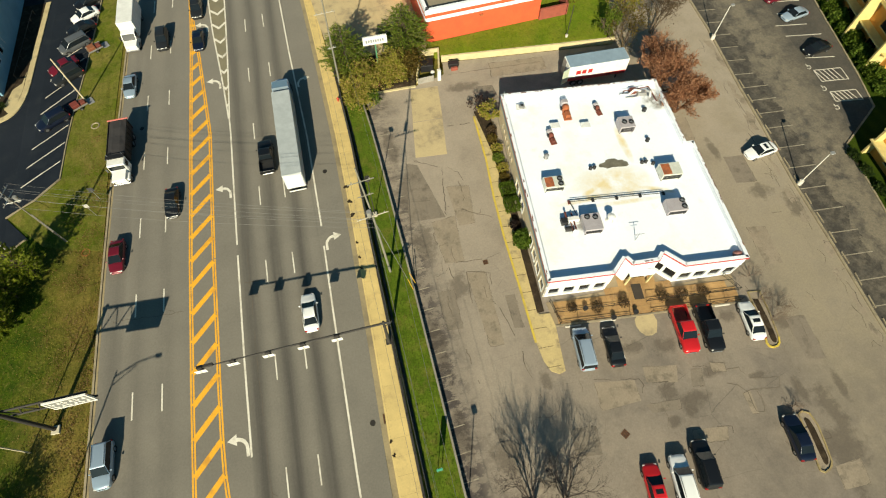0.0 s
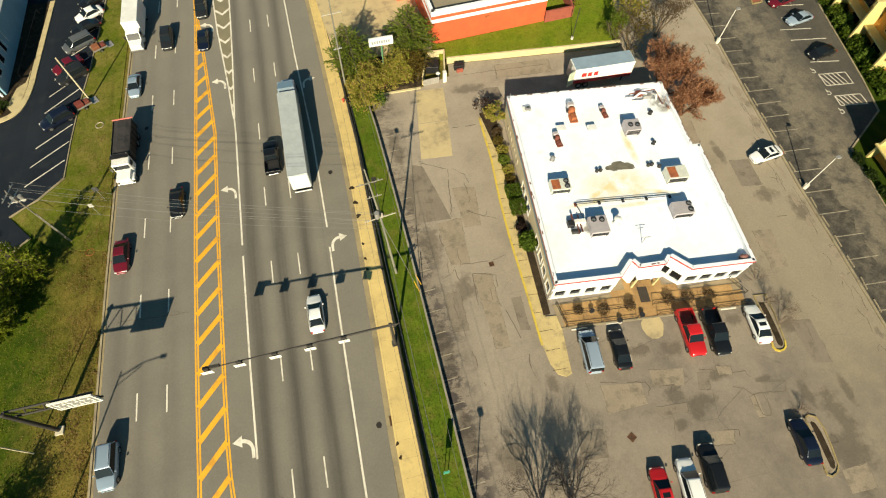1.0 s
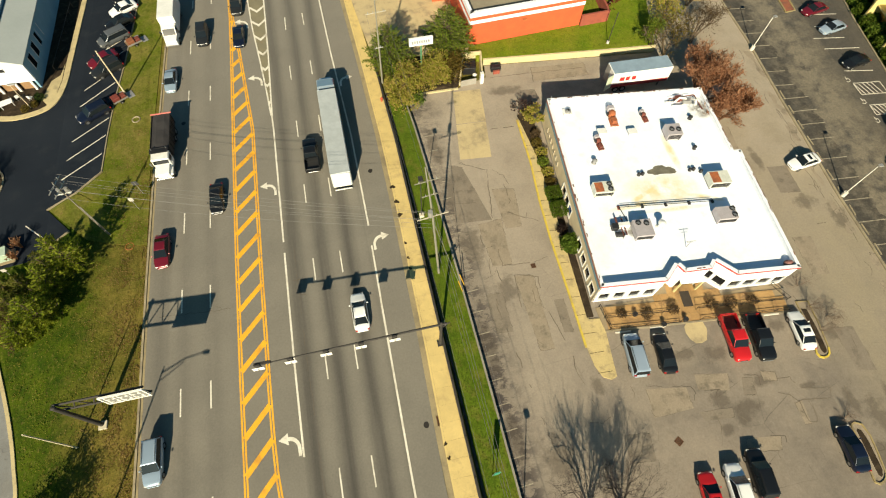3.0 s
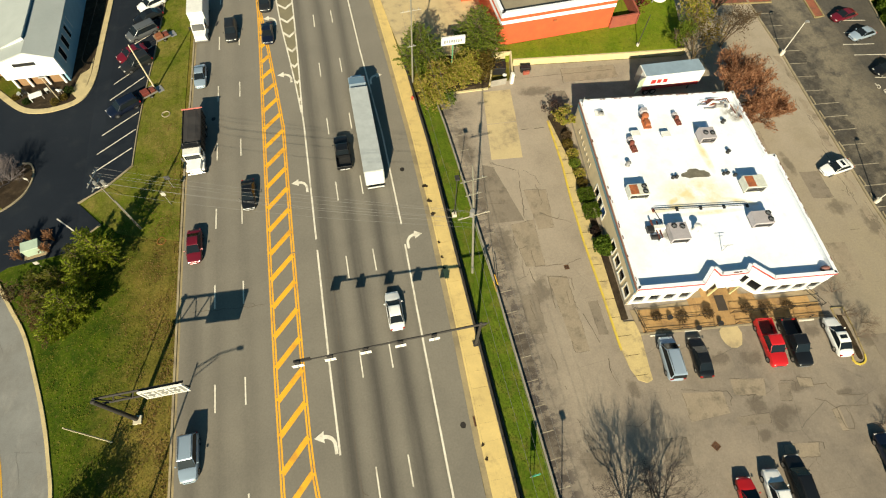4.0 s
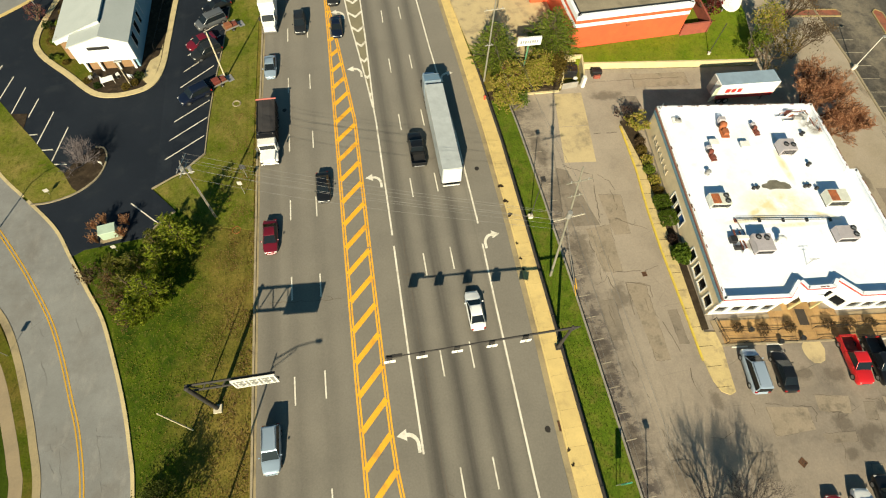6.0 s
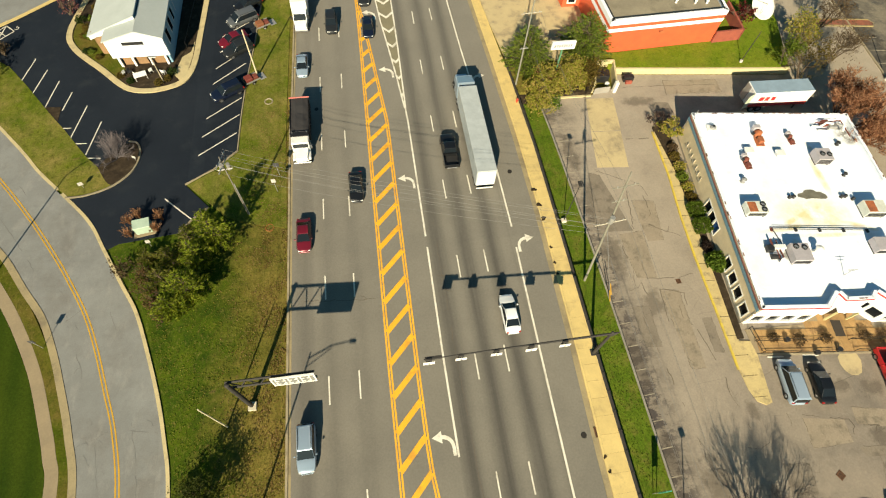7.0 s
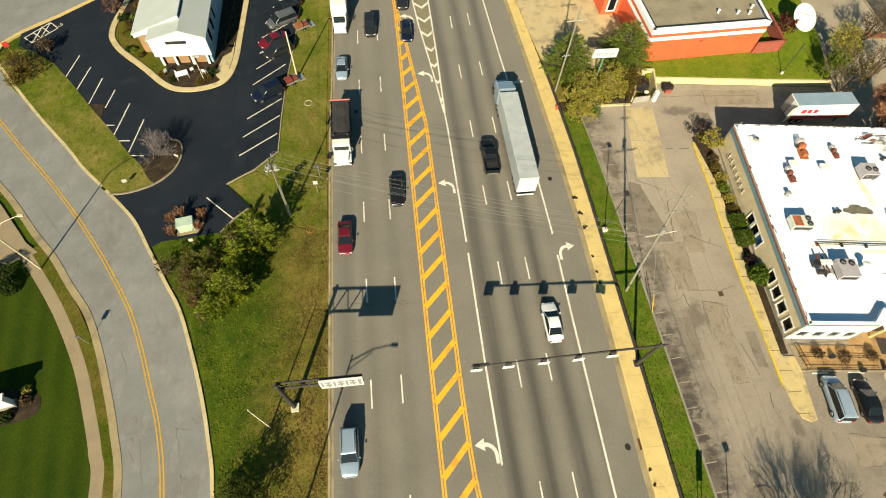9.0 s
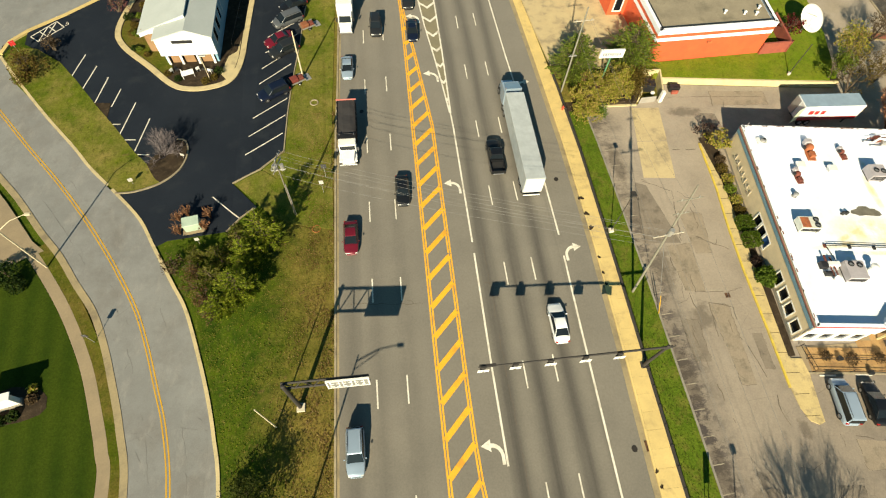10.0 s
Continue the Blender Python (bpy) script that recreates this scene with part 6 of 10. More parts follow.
part("planting_bed", prism([(13.4, 57.4), (27.3, 55.2), (24.4, 49.3), (16.2, 49.3), (16.2, 48.0), (13.5, 47.9)], -1.1, -0.2), M["soil"], label="brown planting bed under the roadside trees", kind="structure")
part("kerb", prism([(16.3, 49.1), (24.4, 48.95), (24.4, 49.25), (16.3, 49.4)], -1.1, -0.78), cream, label="low cream kerb below the planting bed", kind="structure")

orange_m = mat("orange_painted_brick", (0.60, 0.100, 0.032), (0.52, 0.085, 0.030), 0.75, 0.6, 5.0, 0.15, 0.15)
brick_red = mat("dull_red_brick", (0.30, 0.075, 0.045), (0.24, 0.06, 0.04), 0.85, 1.0, 6.0, 0.3, 0.2)
roof_grey = mat("gravel_grey_roof", (0.27, 0.235, 0.17), (0.22, 0.19, 0.14), 0.95, 0.4, 7.0, 0.3, 0.3, stain=(0.17, 0.15, 0.11), stain_scale=0.3)
ORB = [(28.0, 57.0), (46.9, 58.0), (49.5, 100.0), (23.4, 100.0), (24.7, 68.4), (27.6, 68.4)]
orange = thing("orange_building", pose(0, 0, 0), "orange brick shop with white parapet bands and grey roof", "building")


def ring_walls(outline, z0, z1, th, m, name, parent, label="", grow=0.0):
    for (xa, ya), (xb, yb) in zip(outline, outline[1:] + outline[:1]):
        a, b = Vector((xa, ya)), Vector((xb, yb))
        u = (b - a).normalized()
        n = Vector((-u.y, u.x))
        q = [a - n * grow - u * grow, b - n * grow + u * grow, b + n * th - u * (th * 0.2), a + n * th + u * (th * 0.2)]
        part(name, prism([(v.x, v.y) for v in q], z0, z1), m, parent, label)


ring_walls(ORB, -0.2, 3.75, 0.3, orange_m, "wall", orange, "orange painted brick wall")
ring_walls(ORB, 3.75, 4.35, 0.3, white_wall, "trim", orange, "white band", 0.05)
ring_walls(ORB, 4.35, 4.95, 0.3, orange_m, "trim", orange, "orange band", 0.02)
ring_walls(ORB, 4.95, 5.75, 0.45, white_wall, "parapet", orange, "white parapet band", 0.08)
ring_walls([(x + 0.0, y) for x, y in ORB], 5.75, 5.80, 0.62, steel_dark, "coping", orange, "black roof edging", -0.42)
part("roof", prism([(28.5, 57.5), (46.4, 58.5), (49.0, 99.5), (23.9, 99.5), (25.2, 68.9), (28.0, 68.9)], 5.1, 5.35), roof_grey, orange, "grey-tan gravel roof")
part("window", prism([(25.6, 68.32), (26.7, 68.32), (26.7, 68.42), (25.6, 68.42)], 0.9, 3.2), glass_dark, orange, "dark window in white frame")
part("window_frame", boxes((25.4, 68.26, 0.7, 25.6, 68.38, 3.4), (26.7, 68.26, 0.7, 26.9, 68.38, 3.4), (25.6, 68.26, 3.2, 26.7, 68.38, 3.4), (25.6, 68.26, 0.7, 26.7, 68.38, 0.9)), frame_white, orange)
part("annex", prism([(46.92, 57.6), (51.8, 57.9), (51.8, 58.2), (46.92, 57.9)], -0.2, 2.0), brick_red, orange, "low dull red brick screen wall")
part("annex", prism([(51.5, 58.2), (51.8, 58.2), (52.3, 65), (52.0, 65)], -0.2, 2.0), brick_red, orange)
part("light_fitting", boxes((36.6, 57.05, 3.1, 37.2, 57.42, 3.3)), rusty, orange)
for x, y in ((44.4, 60.2), (42.6, 60.4), (39.6, 60.8), (45.4, 61.6)):
    t = thing("roof_vent", pose(x, y, 5.35), "small pale vent on the gravel roof", "vent")
    part("pipe", tubes(((0, 0, 0), (0, 0, 0.5), 0.16), seg=12), frame_white, t)
    part("cap", tubes(((0, 0, 0.5), (0, 0, 0.65), 0.26, 0.1), seg=12), frame_white, t)

dish = thing("satellite_dish", pose(56.6, 62.6, 0.03), "large white round satellite dish on a post", "satellite dish")
part("post", tubes(((0, 0, 0), (0, 0, 1.6), 0.12)), steel_grey, dish)
bm = bmesh.new()
rings = []
tilt = pose(0, 0, 2.3, 35, 0, 15)
for k in range(6):
    r = 2.25 * k / 5
    rings.append([bm.verts.new(tilt @ Vector((r * math.cos(2 * math.pi * i / 28), r * math.sin(2 * math.pi * i / 28), 0.09 * r * r))) for i in range(28 if k else 1)])
for i in range(28):
    bm.faces.new((rings[0][0], rings[1][i], rings[1][(i + 1) % 28]))
    for k in range(1, 5):
        bm.faces.new((rings[k][i], rings[k + 1][i], rings[k + 1][(i + 1) % 28], rings[k][(i + 1) % 28]))
refl = part("reflector", bm, flat("white_dish", (0.75, 0.72, 0.66), 0.5), dish, smooth=True)
mod = refl.modifiers.new("solid", "SOLIDIFY")
mod.thickness = 0.05
tip = tilt @ Vector((0, 0, 1.25))
part("feed", tubes((tilt @ Vector((1.3, 0, 0.25)), tip, 0.03), (tilt @ Vector((-0.7, 1.1, 0.25)), tip, 0.03), (tilt @ Vector((-0.7, -1.1, 0.25)), tip, 0.03)), steel_grey, dish)

yard = thing("bin_enclosure", pose(0, 0, -0.95), "cream block bin enclosure with grey boarded gate", "enclosure")
for q in ([(26.4, 54.9), (29.4, 54.7), (29.4, 54.45), (26.4, 54.65)], [(29.15, 54.45), (29.4, 54.45), (28.45, 50.0), (28.2, 50.0)], [(26.4, 54.65), (26.65, 54.65), (25.0, 49.8), (24.75, 49.8)]):
    part("wall", prism(q, 0, 1.75), cream, yard, "cream painted block wall")
part("pillar", boxes((28.0, 49.4, 0, 28.5, 50.0, 2.0), bev=0.02), flat("white_pillar", (0.72, 0.70, 0.64), 0.7), yard, "white gate pillar")
gate_grey = flat("grey_gate_boards", (0.30, 0.28, 0.25), 0.8, grain=0.3)
wood = flat("weathered_timber", (0.20, 0.13, 0.075), 0.85, grain=0.4)
for k in range(9):
    part("board", boxes((24.9 + 0.28 * k, 49.42 + 0.02 * k, 0.1, 25.15 + 0.28 * k, 49.5 + 0.02 * k, 1.25)), gate_grey, yard)
bin_m = flat("black_bin_steel", (0.018, 0.018, 0.02), 0.5, 0.3)


def skip_bin(x, y, z, w, d, h, m, label, turn=0):
    t = thing("dumpster", pose(x, y, z, 0, 0, turn), label, "dumpster")
    part("body", boxes((-w / 2, -d / 2, 0.12, w / 2, d / 2, h), bev=0.04), m, t)
    part("lid", boxes((-w / 2 - 0.03, -d / 2 - 0.03, h, -0.02, d / 2 + 0.03, h + 0.07), bev=0.02), m, t)
    part("lid", boxes((0.02, -d / 2 - 0.03, h, w / 2 + 0.03, d / 2 + 0.03, h + 0.07), bev=0.02), m, t)
    for sx in (-1, 1):
        part("fork_pocket", boxes((sx * (w / 2) - 0.05, -0.3, h * 0.5, sx * (w / 2) + 0.1, 0.3, h * 0.5 + 0.15)), m, t)
        part("wheel", tubes(((sx * (w / 2 - 0.15), -d / 2 + 0.15, 0.0), (sx * (w / 2 - 0.15), -d / 2 + 0.15, 0.14), 0.09)), steel_dark, t)
    return t


skip_bin(26.9, 52.3, -0.95, 1.9, 1.6, 1.35, bin_m, "black steel dumpster inside the cream enclosure", -10)
skip_bin(31.0, 51.7, -0.95, 1.5, 0.8, 0.9, bin_m, "small black bin with a red front beside the wall", -5)
tagged(part("crate", boxes((30.5, 50.9, -0.95, 31.5, 51.25, -0.4), bev=0.03), brick_red), "dull red crate standing before the black bin", "crate")
bag_m = flat("white_bag", (0.7, 0.68, 0.64), 0.5)
bm = bmesh.new()
bmesh.ops.create_icosphere(bm, subdivisions=2, radius=0.35, matrix=Matrix.Translation((27.6, 51.2, -0.68)) @ Matrix.Diagonal((1, 1.1, 0.8, 1)))
for v in bm.verts:
    v.co += Vector((1, 1, 1)) * 0.06 * noise.noise(v.co * 5)
tagged(part("rubbish_bag", bm, bag_m), "white rubbish bag beside the dumpster", "bag")

# ---- west office building on its kerbed island ----
ISL = smooth_line([(-50.2, 84), (-51.5, 78.5), (-52.6, 71.5), (-51.3, 67.5), (-46.7, 62.6), (-42.9, 58.6), (-40.1, 57.65), (-37.4, 57.95), (-35.6, 58.8), (-34.5, 60.6), (-33.9, 64.0), (-33.7, 68.0), (-32.8, 84)], 5)
island = part("verge", drape(ISL, 0.06, 0.2), M["soil"], label="mulched and grassy island round the white office", kind="structure")
part("kerb", ribbon(ISL, -0.10, 0.75, 0.15, 0.3), M["side_kerb"], island, "broad pale concrete island edge", "structure")
part("lawn", drape(offset_line(ISL[8:24], -0.25) + [(-43.5, 62.0), (-46.0, 66.0)], 0.09, 0.2), M["grass_rough"], island, "strip of green grass", "structure")
part("walkway", drape([(-36.5, 60.3), (-35.6, 64.0), (-34.4, 65.0), (-34.0, 67.6), (-34.1, 63.9), (-34.6, 60.6), (-35.5, 58.9)], 0.10, 0.2), M["side_kerb"], island, "pale concrete walkway beside the porch", "structure")
siding = mat("blue_siding", (0.20, 0.36, 0.47), (0.17, 0.31, 0.41), 0.7, 0.4, 6.0, 0.1, 0.1)
brick_o = mat("orange_brown_brick", (0.27, 0.160, 0.078), (0.21, 0.120, 0.058), 0.85, 0.8, 7.0, 0.3, 0.2)
metal_roof = mat("pale_metal_roof", (0.42, 0.45, 0.44), (0.38, 0.41, 0.40), 0.6, 0.3, 4.0, 0.1, 0.1)
office = thing("office_building", pose(0, 0, 0), "white gabled office with pale metal roofs and brick porch", "building")


def roof_sheet(xa, za, xb, zb, y0, y1, th=0.14, bm=None):
    bm = bm or bmesh.new()
    n = Vector((-(zb - za), 0, xb - xa)).normalized() * th
    if n.z < 0:
        n = -n
    lo = [bm.verts.new(p) for p in ((xa, y0, za), (xb, y0, zb), (xb, y1, zb), (xa, y1, za))]
    hi = [bm.verts.new((v.co.x + n.x, v.co.y, v.co.z + n.z)) for v in lo]
    bm.faces.new(lo)
    bm.faces.new(list(reversed(hi)))
    for i in range(4):
        j = (i + 1) % 4
        bm.faces.new((lo[i], hi[i], hi[j], lo[j]))
    return bm


def front_board(f, y0, y1):
    """An upright board of the given outline in x and z."""
    bm = bmesh.new()
    lo = [bm.verts.new((x, y0, z)) for x, z in f]
    hi = [bm.verts.new((x, y1, z)) for x, z in f]
    bm.faces.new(lo)
    bm.faces.new(list(reversed(hi)))
    for i in range(len(f)):
        j = (i + 1) % len(f)
        bm.faces.new((lo[i], hi[i], hi[j], lo[j]))
    return bm


part("wall", boxes((-37.1, 63.0, -1.7, -36.8, 100, 3.05)), siding, office, "blue sided east wall")
part("wall", boxes((-44.3, 63.0, -1.7, -44.0, 65.8, 3.0)), siding, office)
part("wall", boxes((-44.0, 64.6, -1.7, -37.1, 64.9, 0.6)), brick_o, office, "orange-brown brick porch wall")
gable = part("gable", front_board([(-44.6, 0.15), (-36.6, 0.15), (-36.6, 3.15), (-39.85, 4.45), (-44.6, 3.05)], 62.6, 62.9), white_wall, office, "white gable front")
part("louvre", boxes((-42.3, 62.52, 2.30, -39.4, 62.6, 2.80)), steel_dark, gable, "dark slot louvre")
part("roof", roof_sheet(-44.8, 2.99, -39.85, 4.50, 62.45, 65.28), metal_roof, office, "short front roof slope")
part("roof", roof_sheet(-36.5, 3.12, -39.95, 4.50, 62.45, 100), metal_roof, office, "pale metal roof slope")
for k in range(9):
    y = 65 + 2.6 * k
    win = part("window", boxes((-36.82, y, 0.3, -36.74, y + 1.2, 2.2)), glass_dark, office)
    for ya in (y - 0.1, y + 1.2):
        part("window_frame", boxes((-36.80, ya, 0.2, -36.72, ya + 0.1, 2.3)), frame_white, win)
for x in (-43.9, -42.0, -39.6, -37.4):
    part("column", boxes((x - 0.16, 62.62, -1.6, x + 0.16, 62.88, 0.15)), frame_white, office, "white porch column")
for xa, xb in ((-43.6, -42.3), (-41.7, -40.2), (-39.2, -37.8)):
    part("porch_panel", boxes((xa, 63.1, -1.6, xb, 63.3, -0.1)), brick_o, office)
# taller shed-roofed wing behind, with a strip of shaded wall above the lower roof
part("wing_wall", boxes((-47.1, 65.75, -1.7, -44.35, 66.0, 2.4)), brick_o, office, "tan brick wing end wall")
part("wing_wall", boxes((-47.1, 66.0, -1.7, -46.85, 100, 1.95)), brick_o, office)
part("wing_gable", front_board([(-47.45, 1.45), (-40.1, 4.35), (-40.1, 4.92), (-47.45, 2.05)], 65.3, 65.55), white_wall, office, "white sloping wing fascia")
part("wing_wall", front_board([(-46.8, 1.6), (-40.3, 2.6), (-40.3, 4.3), (-46.8, 1.75)], 65.6, 65.72), white_wall, office)
part("roof", roof_sheet(-47.6, 2.02, -40.0, 4.95, 65.22, 100), metal_roof, office, "pale metal shed roof of the wing")
part("clerestory", boxes((-40.3, 65.6, 3.6, -40.12, 100, 4.86)), siding, office, "shaded blue clerestory wall")
# porch clutter
clut = random.Random(12)
for k in range(7):
    x, y = -43.6 + 0.95 * k, 60.9 + clut.uniform(-0.4, 0.5)
    t = thing("porch_chair", pose(x, y, -1.55, 0, 0, clut.uniform(0, 360)), "dark folded chair by the office porch" if k % 2 else "pale garden chair by the office porch", "chair", "porch chairs")
    cm = steel_dark if k % 2 else frame_white
    part("seat", boxes((-0.25, -0.25, 0.42, 0.25, 0.25, 0.47), bev=0.01), cm, t)
    part("backrest", boxes((-0.25, 0.22, 0.47, 0.25, 0.27, 0.95), bev=0.01), cm, t)
    for sx in (-0.22, 0.22):
        for sy in (-0.22, 0.22):
            part("leg", boxes((sx - 0.02, sy - 0.02, 0, sx + 0.02, sy + 0.02, 0.42)), cm, t)
t = thing("garden_table", pose(-41.0, 60.0, -1.55, 0, 0, 20), "white rectangular garden table by the porch", "table")
part("tabletop", boxes((-0.9, -0.55, 0.72, 0.9, 0.55, 0.78), bev=0.01), frame_white, t)
for sx in (-0.8, 0.8):
    for sy in (-0.45, 0.45):
        part("leg", boxes((sx - 0.03, sy - 0.03, 0, sx + 0.03, sy + 0.03, 0.72)), frame_white, t)
# dark ridge wall of shade beside the lot: long black handrail
t = thing("handrail", pose(-35.1, 66.0, -1.5), "black handrail along the office walkway", "handrail")
for k in range(8):
    part("post", tubes(((0.14 * k, 2.2 * k, 0), (0.14 * k, 2.2 * k, 1.0), 0.04)), rail_m, t)
part("rail", tubes(((0, 0, 1.0), (0.98, 15.4, 1.0), 0.04)), rail_m, t)

# ---- apartments beyond the dark aisle ----
apt_y = mat("yellow_stucco", (0.60, 0.285, 0.045), (0.52, 0.245, 0.042), 0.8, 0.5, 5.0, 0.15, 0.15)
apt_c = flat("cream_fascia_board", (0.62, 0.50, 0.20), 0.7, local=False)
shingle = mat("brown_grey_shingles", (0.17, 0.135, 0.085), (0.13, 0.105, 0.07), 0.95, 0.6, 6.0, 0.35, 0.4, stretch=(1, 4, 1))
def apartments(m, length, h, label, fins, reach=2.2):
    """A flat-roofed block whose west front carries tall fin walls that run back over the roof, and a walkway slab."""
    t = thing("apartment_building", m, label, "building", "apartments")
    part("wall", boxes((0, -1, 0, 14, length, h - 0.3)), apt_y, t, "orange-yellow stucco wall")
    part("roof", boxes((-0.5, -1.4, h - 0.3, 14.4, length + 0.4, h), bev=0.04), shingle, t, "brown-grey roof")
    part("fascia", boxes((-0.62, -1.4, h - 0.5, -0.5, length + 0.4, h + 0.05)), apt_c, t, "cream fascia board")
    part("walkway", boxes((-1.5, -1.0, h * 0.46, -0.02, length, h * 0.46 + 0.2)), apt_c, t, "cream walkway slab")
    for y in fins:
        part("fin_wall", boxes((-reach, y - 0.16, 0, -0.02, y + 0.16, h - 0.52), bev=0.03), apt_c, t, "tall cream fin wall")
        part("roof_beam", boxes((-reach - 0.15, y - 0.24, h + 0.02, 9.0, y + 0.24, h + 0.42), bev=0.03), apt_c, t, "long cream roof beam")
        part("roof_beam", boxes((-reach - 0.15, y - 0.24, h - 0.52, -0.64, y + 0.24, h + 0.018), bev=0.02), apt_c, t)
    for a, b in zip(fins, fins[1:]):
        for z0, z1 in ((0.9, 2.2), (h * 0.46 + 1.0, h * 0.46 + 2.2)):
            c = (a + b) / 2
            w = part("window", boxes((-0.06, c - 1.0, z0, 0.02, c + 1.0, min(z1, h - 0.8))), glass_dark, t)
            part("window_frame", boxes((-0.10, c - 1.12, z0 - 0.12, 0.0, c + 1.12, z0)), apt_c, w)
    return t


apartments(pose(94.2, 35.4, -0.95, 0, 0, -10.5), 30, 7.0, "yellow apartment block with tall cream fin walls", [0.0, 7.3, 14.6, 21.9, 29.2])
apartments(pose(81.0, -6.6, -0.95, 0, 0, -5), 28.6, 5.2, "low yellow apartment block with cream fin walls", [-0.5, 6.6, 13.8, 21.0, 28.2], 1.2)
part("kerb", ribbon([(79.0, 10), (81.0, 23.4), (89.3, 28.8), (91.0, 35.4), (94.2, 51.5), (97, 62)], 0.0, 0.25, 0.14, 0.3, zf=lambda x, y: -0.95), M["kerb"], lot_b, "pale kerb below the hedge", "structure")
part("planting_bed", prism([(79.4, 10), (81.3, 23.3), (89.6, 28.6), (91.3, 35.3), (94.5, 51.4), (99, 70), (120, 70), (115, 10)], -1.1, -0.90), M["mown"], label="planted strip in front of the apartments", kind="structure")
# brick-filled kerb islands at the far end of the aisle
island_brick = mat("red_brown_island_brick", (0.26, 0.085, 0.045), (0.20, 0.065, 0.036), 0.9, 0.8, 6.0, 0.35, 0.3, stain=(0.15, 0.07, 0.045), stain_scale=0.8)
for q in ([(67.8, 61.2), (78.2, 60.0), (78.7, 60.8), (78.2, 61.7), (68.4, 62.8), (67.6, 62.0)], [(83.6, 54.9), (85.4, 55.0), (86.2, 60.0), (85.3, 60.9), (84.4, 60.2)]):
    isl = part("kerb_island", prism(q, -1.0, -0.86), island_brick, label="red-brown brick kerb island in the aisle", kind="structure")
    part("kerb", ribbon(q + q[:1], -0.12, 0.12, 0.16, 0.3, zf=lambda x, y: -0.95), dull_kerb, isl, "pale orange kerb", "structure")

# ---- poles, signals, wires, signs ----
pole_dark = flat("weathered_dark_steel", (0.035, 0.031, 0.028), 0.75, 0.1)
pole_wood = flat("grey_weathered_wood", (0.20, 0.19, 0.15), 0.9, grain=0.4)
pole_cream = flat("cream_painted_pole", (0.55, 0.48, 0.33), 0.7)
galv = flat("galvanised_steel", (0.42, 0.41, 0.39), 0.45, 0.5)
wire_m = flat("weathered_cable", (0.16, 0.155, 0.15), 0.7)
white_sign = flat("white_sign_face", (0.78, 0.76, 0.72), 0.5, local=False)
bars_dark = flat("dark_sign_bars", (0.05, 0.05, 0.055), 0.6)

sig = thing("traffic_signal", pose(12.9, 10.35, 0.12), "dark mast-arm traffic signal with five pale heads", "traffic signal")
part("base_plate", boxes((-0.35, -0.35, 0, 0.35, 0.35, 0.08), bev=0.02), pole_dark, sig)
part("pole", tubes(((0, 0, 0), (0, 0, 6.35), 0.19, 0.14), seg=14), pole_dark, sig)
part("pole_cap", tubes(((0, 0, 6.35), (0, 0, 6.45), 0.16, 0.05), seg=14), pole_dark, sig)
part("mast_arm", tubes(((0.6, 0.0, 6.0), (-9, -0.05, 5.95), 0.13, 0.10), ((-9, -0.05, 5.95), (-18.7, -0.1, 5.85), 0.10, 0.06), seg=12), pole_dark, sig)
part("strut", tubes(((0.2, 0, 5.2), (0.9, 0.05, 6.0), 0.06)), pole_dark, sig)
part("tip_box", boxes((-18.6, -0.25, 5.95, -17.0, 0.05, 6.2), bev=0.02), pole_dark, sig, "dark housing at the arm tip")
lens = flat("dark_signal_lens", (0.02, 0.02, 0.02), 0.3)
for x in (-18.25, -15.15, -11.7, -8.25, -4.85):
    h = part("signal_head", boxes((x - 0.26, -0.38, 5.45, x + 0.26, -0.16, 6.30), bev=0.03), pole_dark, sig, "dark signal head")
    part("backplate", boxes((x - 0.55, -0.50, 5.37, x + 0.55, -0.45, 6.05), bev=0.01), white_sign, h, "white backplate")
    for k in range(3):
        z = 5.50 + 0.2 * k
        part("lens", tubes(((x, -0.50, z), (x, -0.52, z), 0.07), seg=10), galv, h)
    part("bracket", boxes((x - 0.05, -0.25, 5.7, x + 0.05, 0.0, 6.02)), pole_dark, h)

sign = thing("cantilever_sign", pose(-23.5, 9.7, -0.33), "white cantilever road sign on a dark steel truss", "road sign")
part("footing", boxes((-0.35, -0.55, -0.1, 0.5, 0.35, 0.18), bev=0.03), flat("cream_footing", (0.55, 0.50, 0.38), 0.8), sign, "cream concrete footing")
part("pole", tubes(((0, 0, 0), (0, 0, 8.3), 0.24, 0.20), seg=14), pole_dark, sign)
part("pole_cap", tubes(((0, 0, 8.3), (0, 0, 8.38), 0.22, 0.08), seg=14), pole_dark, sign)
RAIL_LO, RAIL_HI, TIP = 6.1, 7.85, 7.75
for z in (RAIL_LO, RAIL_HI):
    part("rail", tubes(((-0.3, 0.4, z), (TIP, 0.4, z), 0.12), seg=8), pole_dark, sign)
for k in range(9):
    xa, xb = -0.2 + 0.88 * k, 0.68 + 0.88 * k
    za, zb = (RAIL_LO, RAIL_HI) if k % 2 else (RAIL_HI, RAIL_LO)
    part("brace", tubes(((xa, 0.4, za), (xb, 0.4, zb), 0.065), seg=6), pole_dark, sign)
X0, Z0, Z1 = 3.75, RAIL_LO - 0.2, RAIL_HI + 0.26
part("board_frame", boxes((X0, 0.0, Z1 - 0.16, TIP, 0.17, Z1), (X0, 0.0, Z0, TIP, 0.17, Z0 + 0.13), (X0, 0.0, Z0 + 0.13, X0 + 0.14, 0.17, Z1 - 0.16), (TIP - 0.14, 0.0, Z0 + 0.13, TIP, 0.17, Z1 - 0.16)), white_sign, sign, "white board frame")
